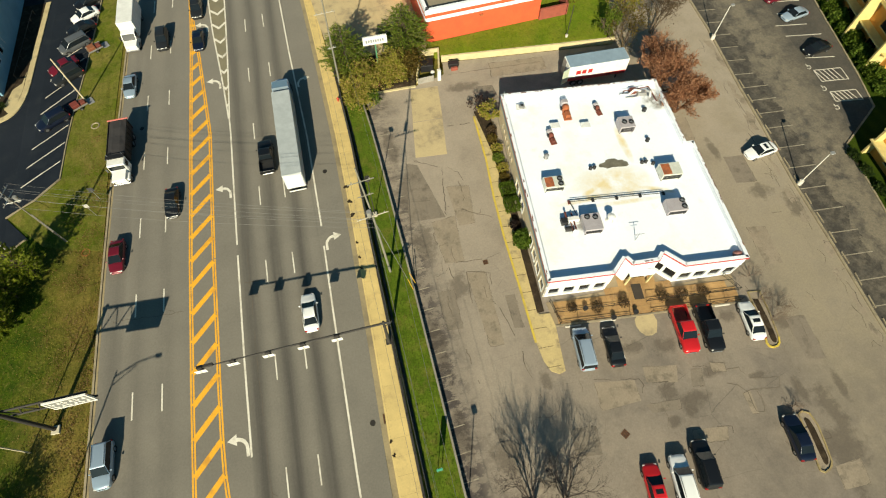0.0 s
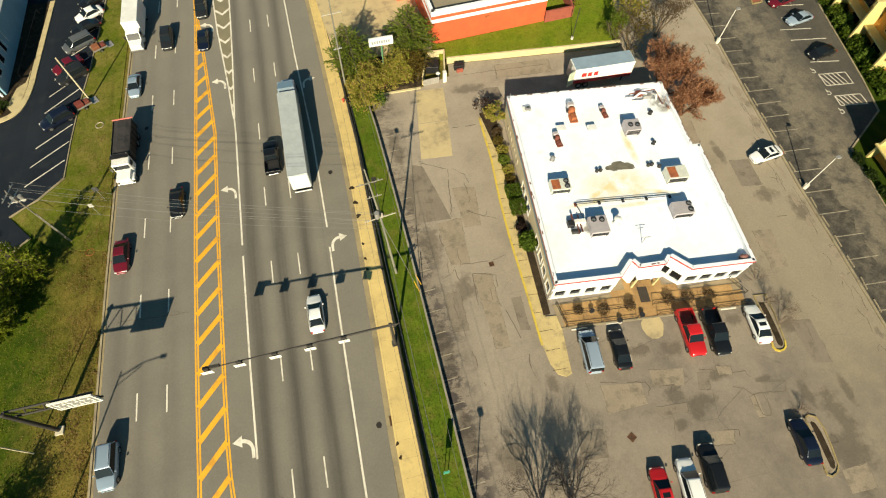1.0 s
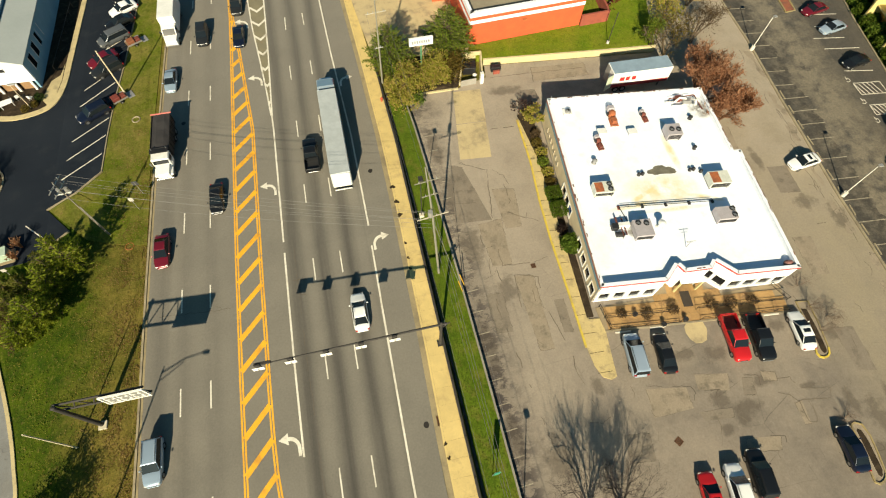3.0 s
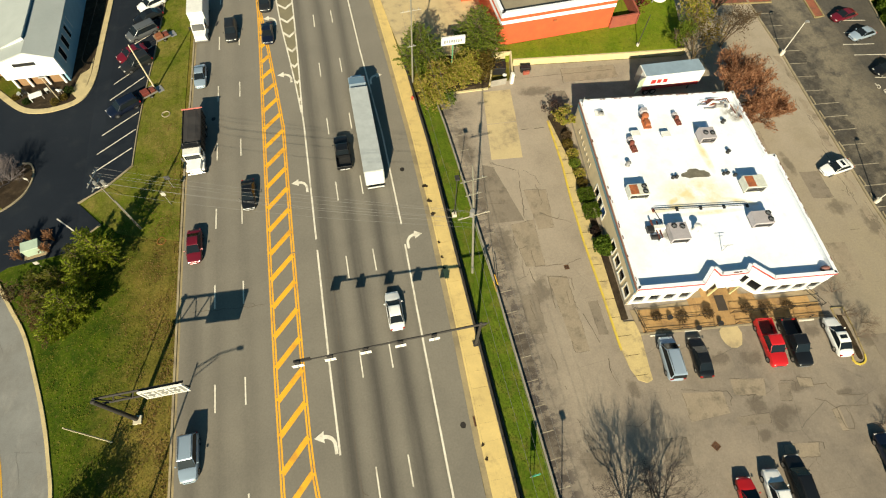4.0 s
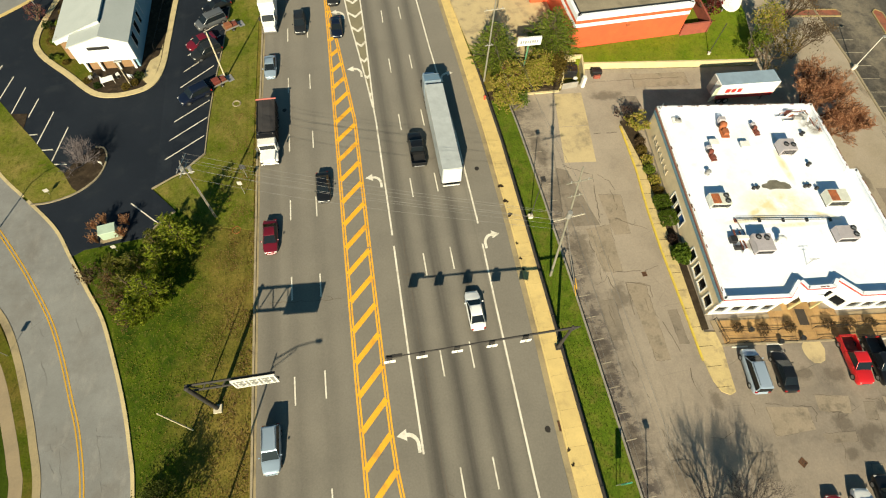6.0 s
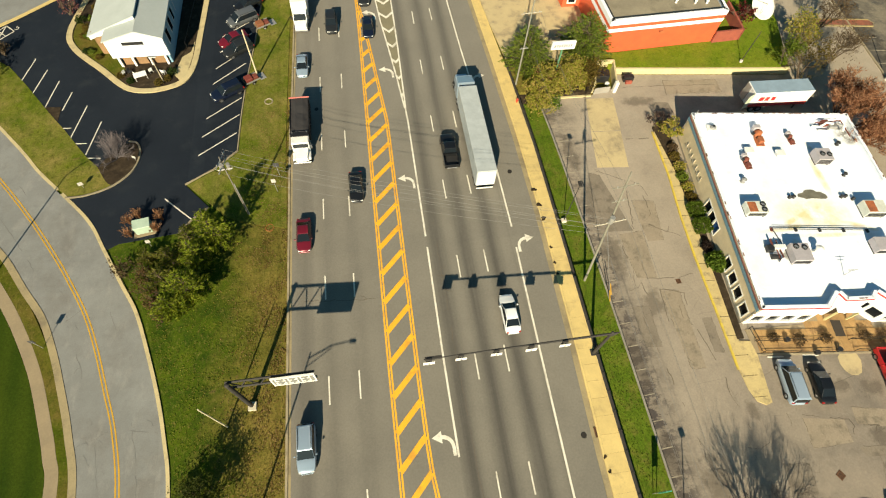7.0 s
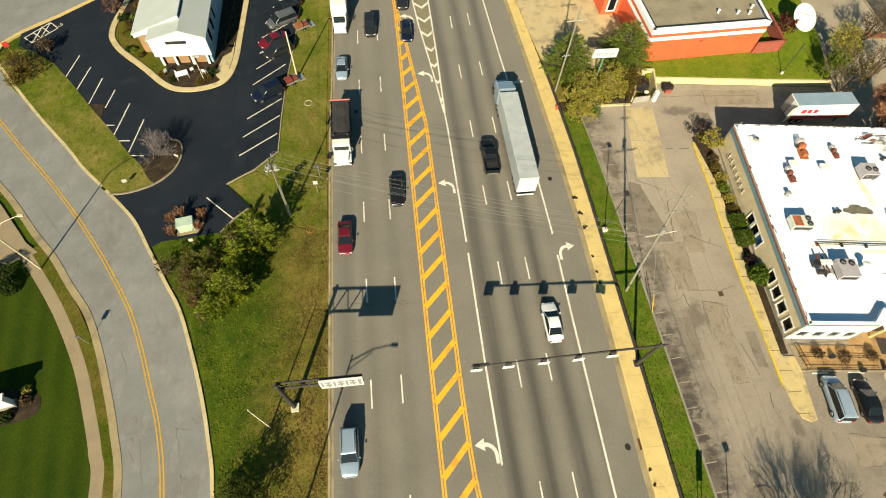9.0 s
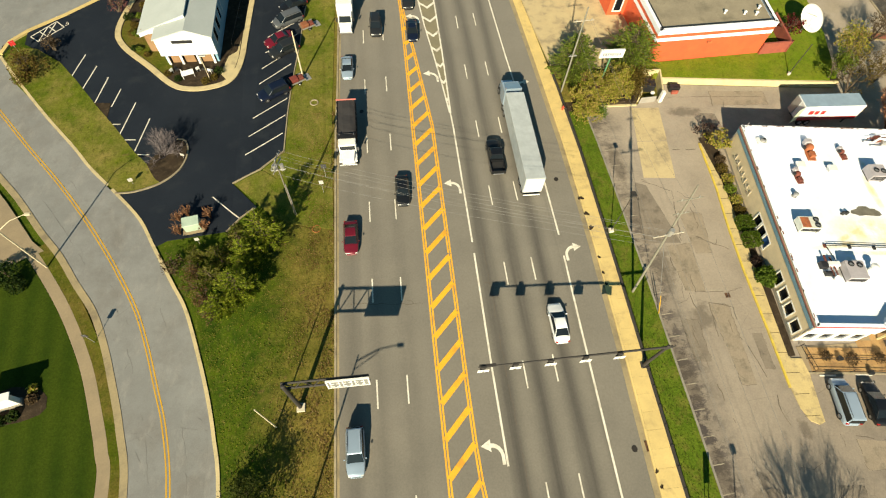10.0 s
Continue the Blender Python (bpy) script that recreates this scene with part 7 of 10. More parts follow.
part("board", boxes((X0 + 0.14, 0.05, Z0 + 0.13, TIP - 0.14, 0.15, Z1 - 0.16)), flat("grey_sign_back", (0.20, 0.20, 0.19), 0.7), sign, "grey sign board")
bm = bmesh.new()
for i in range(6):
    for r in range(2):
        xb, zb = X0 + 0.34 + 0.57 * i, Z0 + 0.37 + 0.86 * r
        box(bm, xb, 0.02, zb, xb + 0.35, 0.06, zb + 0.14)
        box(bm, xb + 0.2 * (i % 2), 0.021, zb + 0.08, xb + 0.12 + 0.2 * (i % 2), 0.061, zb + 0.6)
part("sign_bars", bm, white_sign, sign, "white unreadable sign bars", "stuff")


def simple_pole(name, x, y, z, h, r, m, label, category, top=(0, 0), seg=10):
    t = thing(name, pose(x, y, z), label, category)
    part("pole", tubes(((0, 0, -0.2), (top[0], top[1], h), r, r * 0.7), seg=seg), m, t)
    return t


simple_pole("pole", -26.0, 8.0, -0.67, 8.2, 0.09, pole_cream, "thin cream pole on the grass bank", "pole")
simple_pole("pole", -23.9, 57.4, -0.45, 8.3, 0.13, pole_cream, "cream wooden pole beside the black car park", "pole")

# street lamp by the highway
t = thing("street_lamp", pose(-23.0, -1.7, -0.25), "tall grey street lamp with a long arm", "street lamp")
part("pole", tubes(((0, 0, 0), (0, 0, 10.2), 0.12, 0.08)), galv, t)
part("arm", tubes(((0, 0, 9.8), (2.2, 0, 10.6), 0.06), ((2.2, 0, 10.6), (4.2, 0, 10.85), 0.05), ((0, 0, 9.2), (2.2, 0, 10.4), 0.04)), galv, t)
part("lamp_head", boxes((4.1, -0.17, 10.75, 4.85, 0.17, 10.93), bev=0.05), galv, t)
# lamp in the grass strip
t = thing("street_lamp", pose(14.2, 27.4, 0.1), "dark slim lamp post in the grass strip", "street lamp")
part("footing", boxes((-0.3, -0.3, -0.1, 0.3, 0.3, 0.35), bev=0.05), flat("pale_footing", (0.60, 0.55, 0.44), 0.8), t, "pale concrete footing")
part("pole", tubes(((0, 0, 0.3), (0, 0, 7.9), 0.06, 0.045)), pole_dark, t)
part("lamp_head", boxes((-0.28, -0.4, 7.85, 0.28, 0.4, 8.05), bev=0.06), pole_dark, t)
for x, y, h, dx, dy in ((70.9, 19.0, 6.3, 0.5, 0.1), (73.1, 47.7, 6.0, 0.3, 0.2)):
    t = thing("street_lamp", pose(x, y, -0.95), "white car park lamp post on a pale footing", "street lamp", "lot lamps")
    part("footing", tubes(((0, 0, -0.1), (0, 0, 0.75), 0.3), seg=14), flat("white_footing", (0.62, 0.58, 0.50), 0.8), t)
    part("pole", tubes(((0, 0, 0.7), (0, 0, h), 0.075, 0.06)), flat("white_pole", (0.66, 0.64, 0.58), 0.5), t)
    part("arm", tubes(((0, 0, h), (0.35, 0.1, h + 0.05), 0.04)), galv, t)
    part("lamp_head", boxes((0.2, -0.15, h - 0.02, 0.75, 0.3, h + 0.16), bev=0.04), galv, t)
# curved lamp over the side street
t = thing("street_lamp", pose(-53.6, 29.2, -1.6), "pale street lamp with a bracket arm over the side street", "street lamp")
part("pole", tubes(((0, 0, 0), (0, 0, 8.3), 0.11, 0.07)), pole_cream, t)
part("arm", tubes(((0, 0, 8.2), (1.2, 0.9, 8.7), 0.05), ((1.2, 0.9, 8.7), (2.6, 1.6, 8.75), 0.045)), pole_cream, t)
part("lamp_head", boxes((2.45, 1.4, 8.65, 3.1, 1.75, 8.82), bev=0.05), pole_cream, t)
t = thing("street_lamp", pose(-54.5, 79.0, -1.6), "small grey lamp beside the far lot", "street lamp")
part("pole", tubes(((0, 0, 0), (0, 0, 5.5), 0.08, 0.06)), galv, t)
part("lamp_head", boxes((-0.5, -0.15, 5.45, 0.3, 0.15, 5.6), bev=0.04), galv, t)
# porch lamp post
t = thing("street_lamp", pose(-37.8, 58.9, -1.5), "slim pale lamp post by the office", "street lamp")
part("pole", tubes(((0, 0, 0), (0, 0, 4.6), 0.06)), pole_cream, t)
part("lamp_head", boxes((-0.2, -0.3, 4.6, 0.9, 0.1, 4.72), bev=0.04), galv, t)


pale_arm = flat("bleached_crossarm_wood", (0.42, 0.38, 0.30), 0.85, grain=0.3)


def crossarm(parent, x, y, z, w, m, ax=(1, 0), pins=3):
    a = Vector((*ax, 0)).normalized()
    c = Vector((x, y, z))
    part("crossarm", tubes((c - a * w / 2, c + a * w / 2, 0.06), seg=6), m, parent)
    for k in range(pins):
        q = c + a * w * ((k + 0.5) / pins - 0.5)
        part("insulator", tubes((q, q + Vector((0, 0, 0.28)), 0.06, 0.04), seg=6), galv, parent)


pl = thing("utility_pole", pose(-24.6, 33.4, -0.48), "grey wooden utility pole with crossarms and transformers", "utility pole")
part("pole", tubes(((0, 0, -0.2), (0, 0, 11.3), 0.10, 0.07), seg=10), flat("dark_weathered_wood", (0.17, 0.150, 0.120), 0.9, grain=0.4), pl)
crossarm(pl, 0, -0.1, 10.9, 2.6, galv, (0.3, 1))
crossarm(pl, 0, -0.1, 10.0, 2.4, galv, (0.3, 1))
crossarm(pl, 0, 0, 9.2, 1.6, galv, (1, 0.1), 2)
for a in (0.4, -0.4):
    part("transformer", tubes(((a, 0.25, 8.9), (a, 0.25, 9.8), 0.22), seg=12), galv, pl, "grey transformer can")
part("conduit", tubes(((0.17, -0.05, 0), (0.15, -0.05, 6.5), 0.05)), galv, pl)

pr = thing("utility_pole", pose(14.55, 19.0, 0.1), "tall weathered wooden utility pole with white crossarms", "utility pole")
part("pole", tubes(((0, 0, -0.2), (-0.6, 0.9, 12.0), 0.15, 0.11), ((-0.6, 0.9, 12.0), (-1.2, 1.2, 19.6), 0.11, 0.07), seg=12), pole_wood, pr)
crossarm(pr, -0.6, 0.75, 11.9, 3.4, pale_arm, (1, 0.12), 4)
crossarm(pr, -0.85, 1.0, 15.4, 1.6, pole_wood, (1, 0.12), 2)
crossarm(pr, -1.0, 1.1, 17.6, 2.6, pole_wood, (1, 0.12), 3)
part("transformer", tubes(((-0.9, 0.5, 12.4), (-0.9, 0.5, 13.3), 0.25), seg=12), galv, pr, "grey transformer can")
part("guy_wire", tubes(((-0.6, 0.9, 11.0), (2.2, -3.0, 0.05), 0.03), seg=6), wire_m, pr)
part("guy_guard", tubes(((2.2, -3.0, 0.05), (1.75, -2.4, 1.9), 0.05), seg=6), M["yellow_paint"], pr, "yellow guy guard")
part("guy_guard", tubes(((2.6, -2.2, 0.05), (2.1, -1.6, 1.9), 0.05), seg=6), M["yellow_paint"], pr)

pn = thing("utility_pole", pose(13.35, 51.8, 0.05), "grey-green wooden utility pole rising through trees", "utility pole")
part("pole", tubes(((0, 0, -0.2), (0.2, 0.4, 13.5), 0.14, 0.09), seg=10), pole_wood, pn)
crossarm(pn, 0.15, 0.3, 11.6, 2.8, pale_arm, (1, 0.1), 4)
crossarm(pn, 0.05, 0.1, 6.2, 1.2, galv, (1, 0.1), 2)


def cable(p, q, sag, r=0.012, n=14):
    bm = bmesh.new()
    p, q = Vector(p), Vector(q)
    pts = [p.lerp(q, i / n) - Vector((0, 0, 4 * sag * (i / n) * (1 - i / n))) for i in range(n + 1)]
    rings = []
    side_v = (q - p).cross(Vector((0, 0, 1))).normalized()
    up_v = side_v.cross(q - p).normalized()
    for c in pts:
        rings.append([bm.verts.new(c + side_v * (r * math.cos(k * math.pi / 2)) + up_v * (r * math.sin(k * math.pi / 2))) for k in range(4)])
    for a, b in zip(rings, rings[1:]):
        for k in range(4):
            bm.faces.new((a[k], a[(k + 1) % 4], b[(k + 1) % 4], b[k]))
    return bm


WIRES = [((-24.4, 34.6, 10.65), (13.5, 20.3, 12.1), 0.7), ((-24.5, 33.9, 10.65), (14.4, 19.9, 12.1), 0.8), ((-24.7, 32.8, 10.65), (12.6, 19.6, 12.1), 0.9), ((-24.6, 33.4, 9.7), (14.0, 19.8, 10.4), 0.9), ((-24.6, 32.6, 9.0), (14.0, 19.8, 9.6), 1.1), ((-24.6, 34.2, 9.7), (14.0, 19.9, 11.0), 0.6),
         ((12.5, 19.6, 12.3), (12.2, 52.0, 11.9), 0.8), ((15.6, 20.0, 12.3), (14.7, 52.2, 11.9), 0.8), ((13.4, 19.9, 17.8), (13.4, 52.2, 13.3), 0.9)]
WIRES += [((12.5, 19.6, 12.3), (13.4, -60.0, 12.0), 1.0), ((14.0, 19.8, 12.3), (14.6, -60.0, 12.0), 1.1), ((15.6, 20.0, 12.3), (15.8, -60.0, 12.0), 1.0), ((13.9, 19.9, 9.6), (15.2, -60.0, 9.4), 1.0), ((13.4, 20.1, 18.0), (14.2, -60.0, 17.6), 1.2)]
for a, b, s in WIRES:
    ob = part("cable", cable(a, b, s), wire_m)
    tagged(ob, "thin pale overhead cable between utility poles", "cable", "overhead cables")

# shop sign among the trees
t = thing("pole_sign", pose(19.6, 53.0, 0.0), "white box sign on a green post", "sign")
part("post", tubes(((0, 0, 0), (0, 0, 5.0), 0.12)), flat("green_post", (0.10, 0.26, 0.14), 0.6), t, "green post")
part("cabinet", boxes((-1.75, -0.18, 4.8, 1.75, 0.18, 6.1), bev=0.03), white_sign, t, "white sign cabinet")
bm = bmesh.new()
for i in range(8):
    box(bm, -1.35 + 0.34 * i, -0.2, 5.2 + 0.06 * (i % 2), -1.12 + 0.34 * i, -0.17, 5.7)
part("sign_bars", bm, flat("grey_sign_bars", (0.25, 0.26, 0.28), 0.6), t, "unreadable grey sign bars", "stuff")
# lawn monument sign and small road signs
t = thing("monument_sign", pose(-54.2, 13.0, -1.6, 0, 0, 12), "white monument sign on the mown lawn", "sign")
part("plinth", boxes((-2.2, -0.4, 0, 2.2, 0.4, 0.4), bev=0.03), M["wall_concrete"], t)
part("panel", boxes((-2.1, -0.3, 0.4, 2.1, 0.3, 2.3), bev=0.03), white_sign, t, "white sign panel")
part("cap", boxes((-2.3, -0.45, 2.3, 2.3, 0.45, 2.45), bev=0.03), white_sign, t)


dull_white = flat("dull_white_plate", (0.48, 0.46, 0.42), 0.6, grain=0.2)


def small_sign(x, y, h, w, sh, m, label, turn=0):
    t = thing("road_sign", pose(x, y, z_ground(x, y), 0, 0, turn), label, "road sign")
    part("post", tubes(((0, 0, -0.1), (0, 0, h), 0.035)), galv, t)
    part("plate", boxes((-w / 2, -0.03, h - sh, w / 2, 0.03, h + 0.05), bev=0.008), m, t)


small_sign(-20.9, 36.1, 2.6, 0.55, 0.6, dull_white, "white road sign on a thin steel post")
small_sign(-20.6, 38.6, 2.6, 0.7, 0.7, bars_dark, "dark-backed road sign on a thin steel post")
small_sign(-45.8, 40.7, 1.1, 0.55, 0.5, dull_white, "small white sign on the grass island", 20)
small_sign(-36.5, 31.0, 1.2, 0.5, 0.5, dull_white, "small white sign beside the utility cabinet", 10)
small_sign(-39.9, 44.5, 0.9, 0.55, 0.35, dull_white, "small white sign in the mulch bed", -20)
small_sign(-46.3, 19.3, 2.3, 0.5, 0.6, bars_dark, "dark-backed road sign beside the side street")
small_sign(-66.0, 66.3, 2.4, 0.75, 0.75, flat("red_sign", (0.5, 0.03, 0.03), 0.5), "red stop sign at the street corner", 30)
# sign and lamp at the south end of the grass strip
t = thing("road_sign", pose(15.0, -4.2, 0.1), "small green roadside sign on two posts", "road sign")
part("plate", boxes((-0.3, -0.05, 1.5, 0.3, 0.05, 3.2), bev=0.01), flat("green_sign_plate", (0.05, 0.30, 0.20), 0.5), t, "green plate")
part("post", tubes(((-0.2, 0.06, -0.1), (-0.2, 0.06, 3.2), 0.04)), galv, t)
part("post", tubes(((0.2, 0.06, -0.1), (0.2, 0.06, 3.2), 0.04)), galv, t)
t = thing("street_lamp", pose(15.4, -12.6, 0.1), "dark slim lamp post in the grass strip", "street lamp")
part("pole", tubes(((0, 0, 0), (0, 0, 7.6), 0.07, 0.05)), pole_dark, t)
part("lamp_head", boxes((-0.28, -0.4, 7.55, 0.28, 0.4, 7.78), bev=0.06), pole_dark, t)
t = thing("lamp_pole", pose(49.9, 52.9, 0.03), "slim pole with pale footing on the lawn", "pole")
part("pole", tubes(((0, 0, 0), (0, 0, 5.6), 0.06)), pole_dark, t)
part("footing", tubes(((0, 0, -0.1), (0, 0, 0.4), 0.22), seg=12), flat("lawn_footing", (0.55, 0.52, 0.45), 0.8), t)
# utility cabinet with its slab
t = thing("utility_cabinet", pose(-37.4, 33.4, -1.58, 0, 0, 10), "pale green utility cabinet on a concrete slab", "utility cabinet")
part("slab", boxes((-1.3, -1.0, -0.1, 1.3, 1.0, 0.1)), M["path"], t)
part("body", boxes((-0.95, -0.65, 0.1, 0.95, 0.65, 1.35), bev=0.03), flat("pale_green_steel", (0.36, 0.46, 0.36), 0.5), t)
part("lid", boxes((-1.0, -0.7, 1.35, 1.0, 0.7, 1.45), bev=0.02), flat("pale_green_lid", (0.40, 0.50, 0.40), 0.5), t)
# concrete ring and painted ring on the verge
for x, y, r, m, lb in ((-22.2, 52.0, 0.55, M["kerb"], "cream concrete manhole ring in the verge"), (-21.9, 30.9, 0.5, flat("orange_spray_paint", (0.34, 0.11, 0.03), 0.8), "orange painted utility ring in the verge")):
    bm = bmesh.new()
    for i in range(18):
        a, b = 2 * math.pi * i / 18, 2 * math.pi * (i + 1) / 18
        tube(bm, (r * math.cos(a), r * math.sin(a), 0.0 if r < 0.52 else 0.03), (r * math.cos(b), r * math.sin(b), 0.0 if r < 0.52 else 0.03), 0.11 if r > 0.52 else 0.05, seg=6, caps=False)
    ob = part("manhole_ring", bm, m)
    ob.location = (x, y, z_ground(x) - 0.02)
    tagged(ob, lb, "manhole ring")
# fire hydrant on the pavement
t = thing("fire_hydrant", pose(12.6, 48.0, 0.13), "small red fire hydrant on the pavement edge", "fire hydrant")
hyd = flat("red_hydrant", (0.42, 0.06, 0.03), 0.5)
part("barrel", tubes(((0, 0, 0), (0, 0, 0.6), 0.14, 0.12), ((0, 0, 0.6), (0, 0, 0.78), 0.15, 0.05), seg=12), hyd, t)
part("nozzle", tubes(((-0.24, 0, 0.45), (0.24, 0, 0.45), 0.06), seg=8), hyd, t)
# litter patches on the pavement kerb
for i, (x, y) in enumerate(((11.45, 32.6), (11.55, 30.2), (11.6, 28.1), (11.5, 23.9), (11.45, 21.8), (11.42, 20.3), (11.0, -0.2), (11.05, -1.6))):
    part("leaf_litter", prism(blob(x, y, 0.32 if i < 3 else 0.16, 0.28 if i < 3 else 0.2, 60 + i, 14, 0.4), 0.08, 0.146), M["soil"], pave, "brown leaf litter", "structure")

# ---- vehicles ----
tyre_m = flat("black_rubber", (0.012, 0.012, 0.012), 0.85)
rim_m = flat("alloy_rim", (0.40, 0.40, 0.41), 0.3, 0.8)
car_glass = flat("tinted_car_glass", (0.010, 0.014, 0.018), 0.12, grain=0.0, bump=0.0)
car_glass.node_tree.nodes["Principled BSDF"].inputs["Specular IOR Level"].default_value = 0.3
lamp_clear = flat("clear_headlamp", (0.62, 0.62, 0.60), 0.15, grain=0.0)
lamp_red = flat("red_tail_lamp", (0.32, 0.015, 0.012), 0.2, grain=0.0)
trim_black = flat("black_plastic_trim", (0.018, 0.018, 0.019), 0.6)


def paint(name, c, metal=0.25, rough=0.28):
    return flat(name, c, rough, metal, 0.35, grain=0.03, bump=0.0, spread=0.96)


P = {"white": paint("white_car_paint", (0.74, 0.75, 0.75), 0.0), "silver": paint("silver_car_paint", (0.36, 0.45, 0.56), 0.35), "black": paint("black_car_paint", (0.010, 0.011, 0.013), 0.2),
     "red": paint("red_car_paint", (0.50, 0.015, 0.018), 0.1), "dark_red": paint("dark_red_car_paint", (0.135, 0.009, 0.020), 0.2), "navy": paint("dark_blue_car_paint", (0.008, 0.013, 0.032), 0.3),
     "pale_blue": paint("pale_blue_car_paint", (0.33, 0.42, 0.52), 0.4), "grey": paint("grey_car_paint", (0.16, 0.17, 0.18), 0.5), "charcoal": paint("charcoal_car_paint", (0.024, 0.026, 0.028), 0.3)}

# length, width, height, belt, hood and deck heights, cabin base rear/front, roof rear/front
CARS = {"sedan": (4.7, 1.80, 1.45, 0.93, 0.86, 0.95, -1.75, 1.15, -0.95, 0.25),
        "suv": (4.75, 1.90, 1.76, 1.06, 1.02, 1.06, -2.28, 1.10, -2.0, 0.30),
        "van": (5.0, 1.95, 1.78, 1.05, 0.98, 1.05, -2.42, 1.60, -2.2, 0.65),
        "pickup": (5.6, 1.98, 1.82, 1.08, 1.08, 1.08, -0.75, 1.35, -0.55, 0.60)}


def loft(sections, bm=None, caps=True):
    bm = bm or bmesh.new()
    rings = [[bm.verts.new(p) for p in s] for s in sections]
    n = len(rings[0])
    for a, b in zip(rings, rings[1:]):
        for i in range(n):
            j = (i + 1) % n
            bm.faces.new((a[i], a[j], b[j], b[i]))
    if caps:
        bm.faces.new(rings[0])
        bm.faces.new(list(reversed(rings[-1])))
    return bm


def quad_slab(pts, th):
    """A thin pane on four corners, thickened outward along its normal."""
    p = [Vector(q) for q in pts]
    n = (p[1] - p[0]).cross(p[3] - p[0]).normalized() * th
    bm = bmesh.new()
    lo = [bm.verts.new(v) for v in p]
    hi = [bm.verts.new(v + n) for v in p]
    bm.faces.new(list(reversed(lo)))
    bm.faces.new(hi)
    for i in range(4):
        j = (i + 1) % 4
        bm.faces.new((lo[i], lo[j], hi[j], hi[i]))
    return bm


def wheel(parent, x, y, r, w):
    s = 1 if x > 0 else -1
    bm = bmesh.new()
    prof = [(r * 0.62, -w / 2), (r * 0.94, -w / 2), (r, -w * 0.3), (r, w * 0.3), (r * 0.94, w / 2), (r * 0.62, w / 2)]
    seg = 18
    rings = []
    for k in range(seg):
        a = 2 * math.pi * k / seg
        rings.append([bm.verts.new((x + o, y + rr * math.cos(a), r + rr * math.sin(a))) for rr, o in prof])
    for k in range(seg):
        a, b = rings[k], rings[(k + 1) % seg]
        for i in range(len(prof) - 1):
            bm.faces.new((a[i], a[i + 1], b[i + 1], b[i]))
    t = part("tyre", bm, tyre_m, parent)
    bm = bmesh.new()
    tube(bm, (x - w * 0.42, y, r), (x + w * 0.42, y, r), r * 0.62, seg=18)
    tube(bm, (x + s * w * 0.42, y, r), (x + s * w * 0.5, y, r), r * 0.2, seg=10)
    part("rim", bm, rim_m, t)


def soft_edge(ob, width=0.07, seg=3):
    """Rounded pressed-metal edges."""
    mod = ob.modifiers.new("soft_edge", "BEVEL")
    mod.width, mod.segments, mod.limit_method, mod.angle_limit = width, seg, "ANGLE", radians(25)


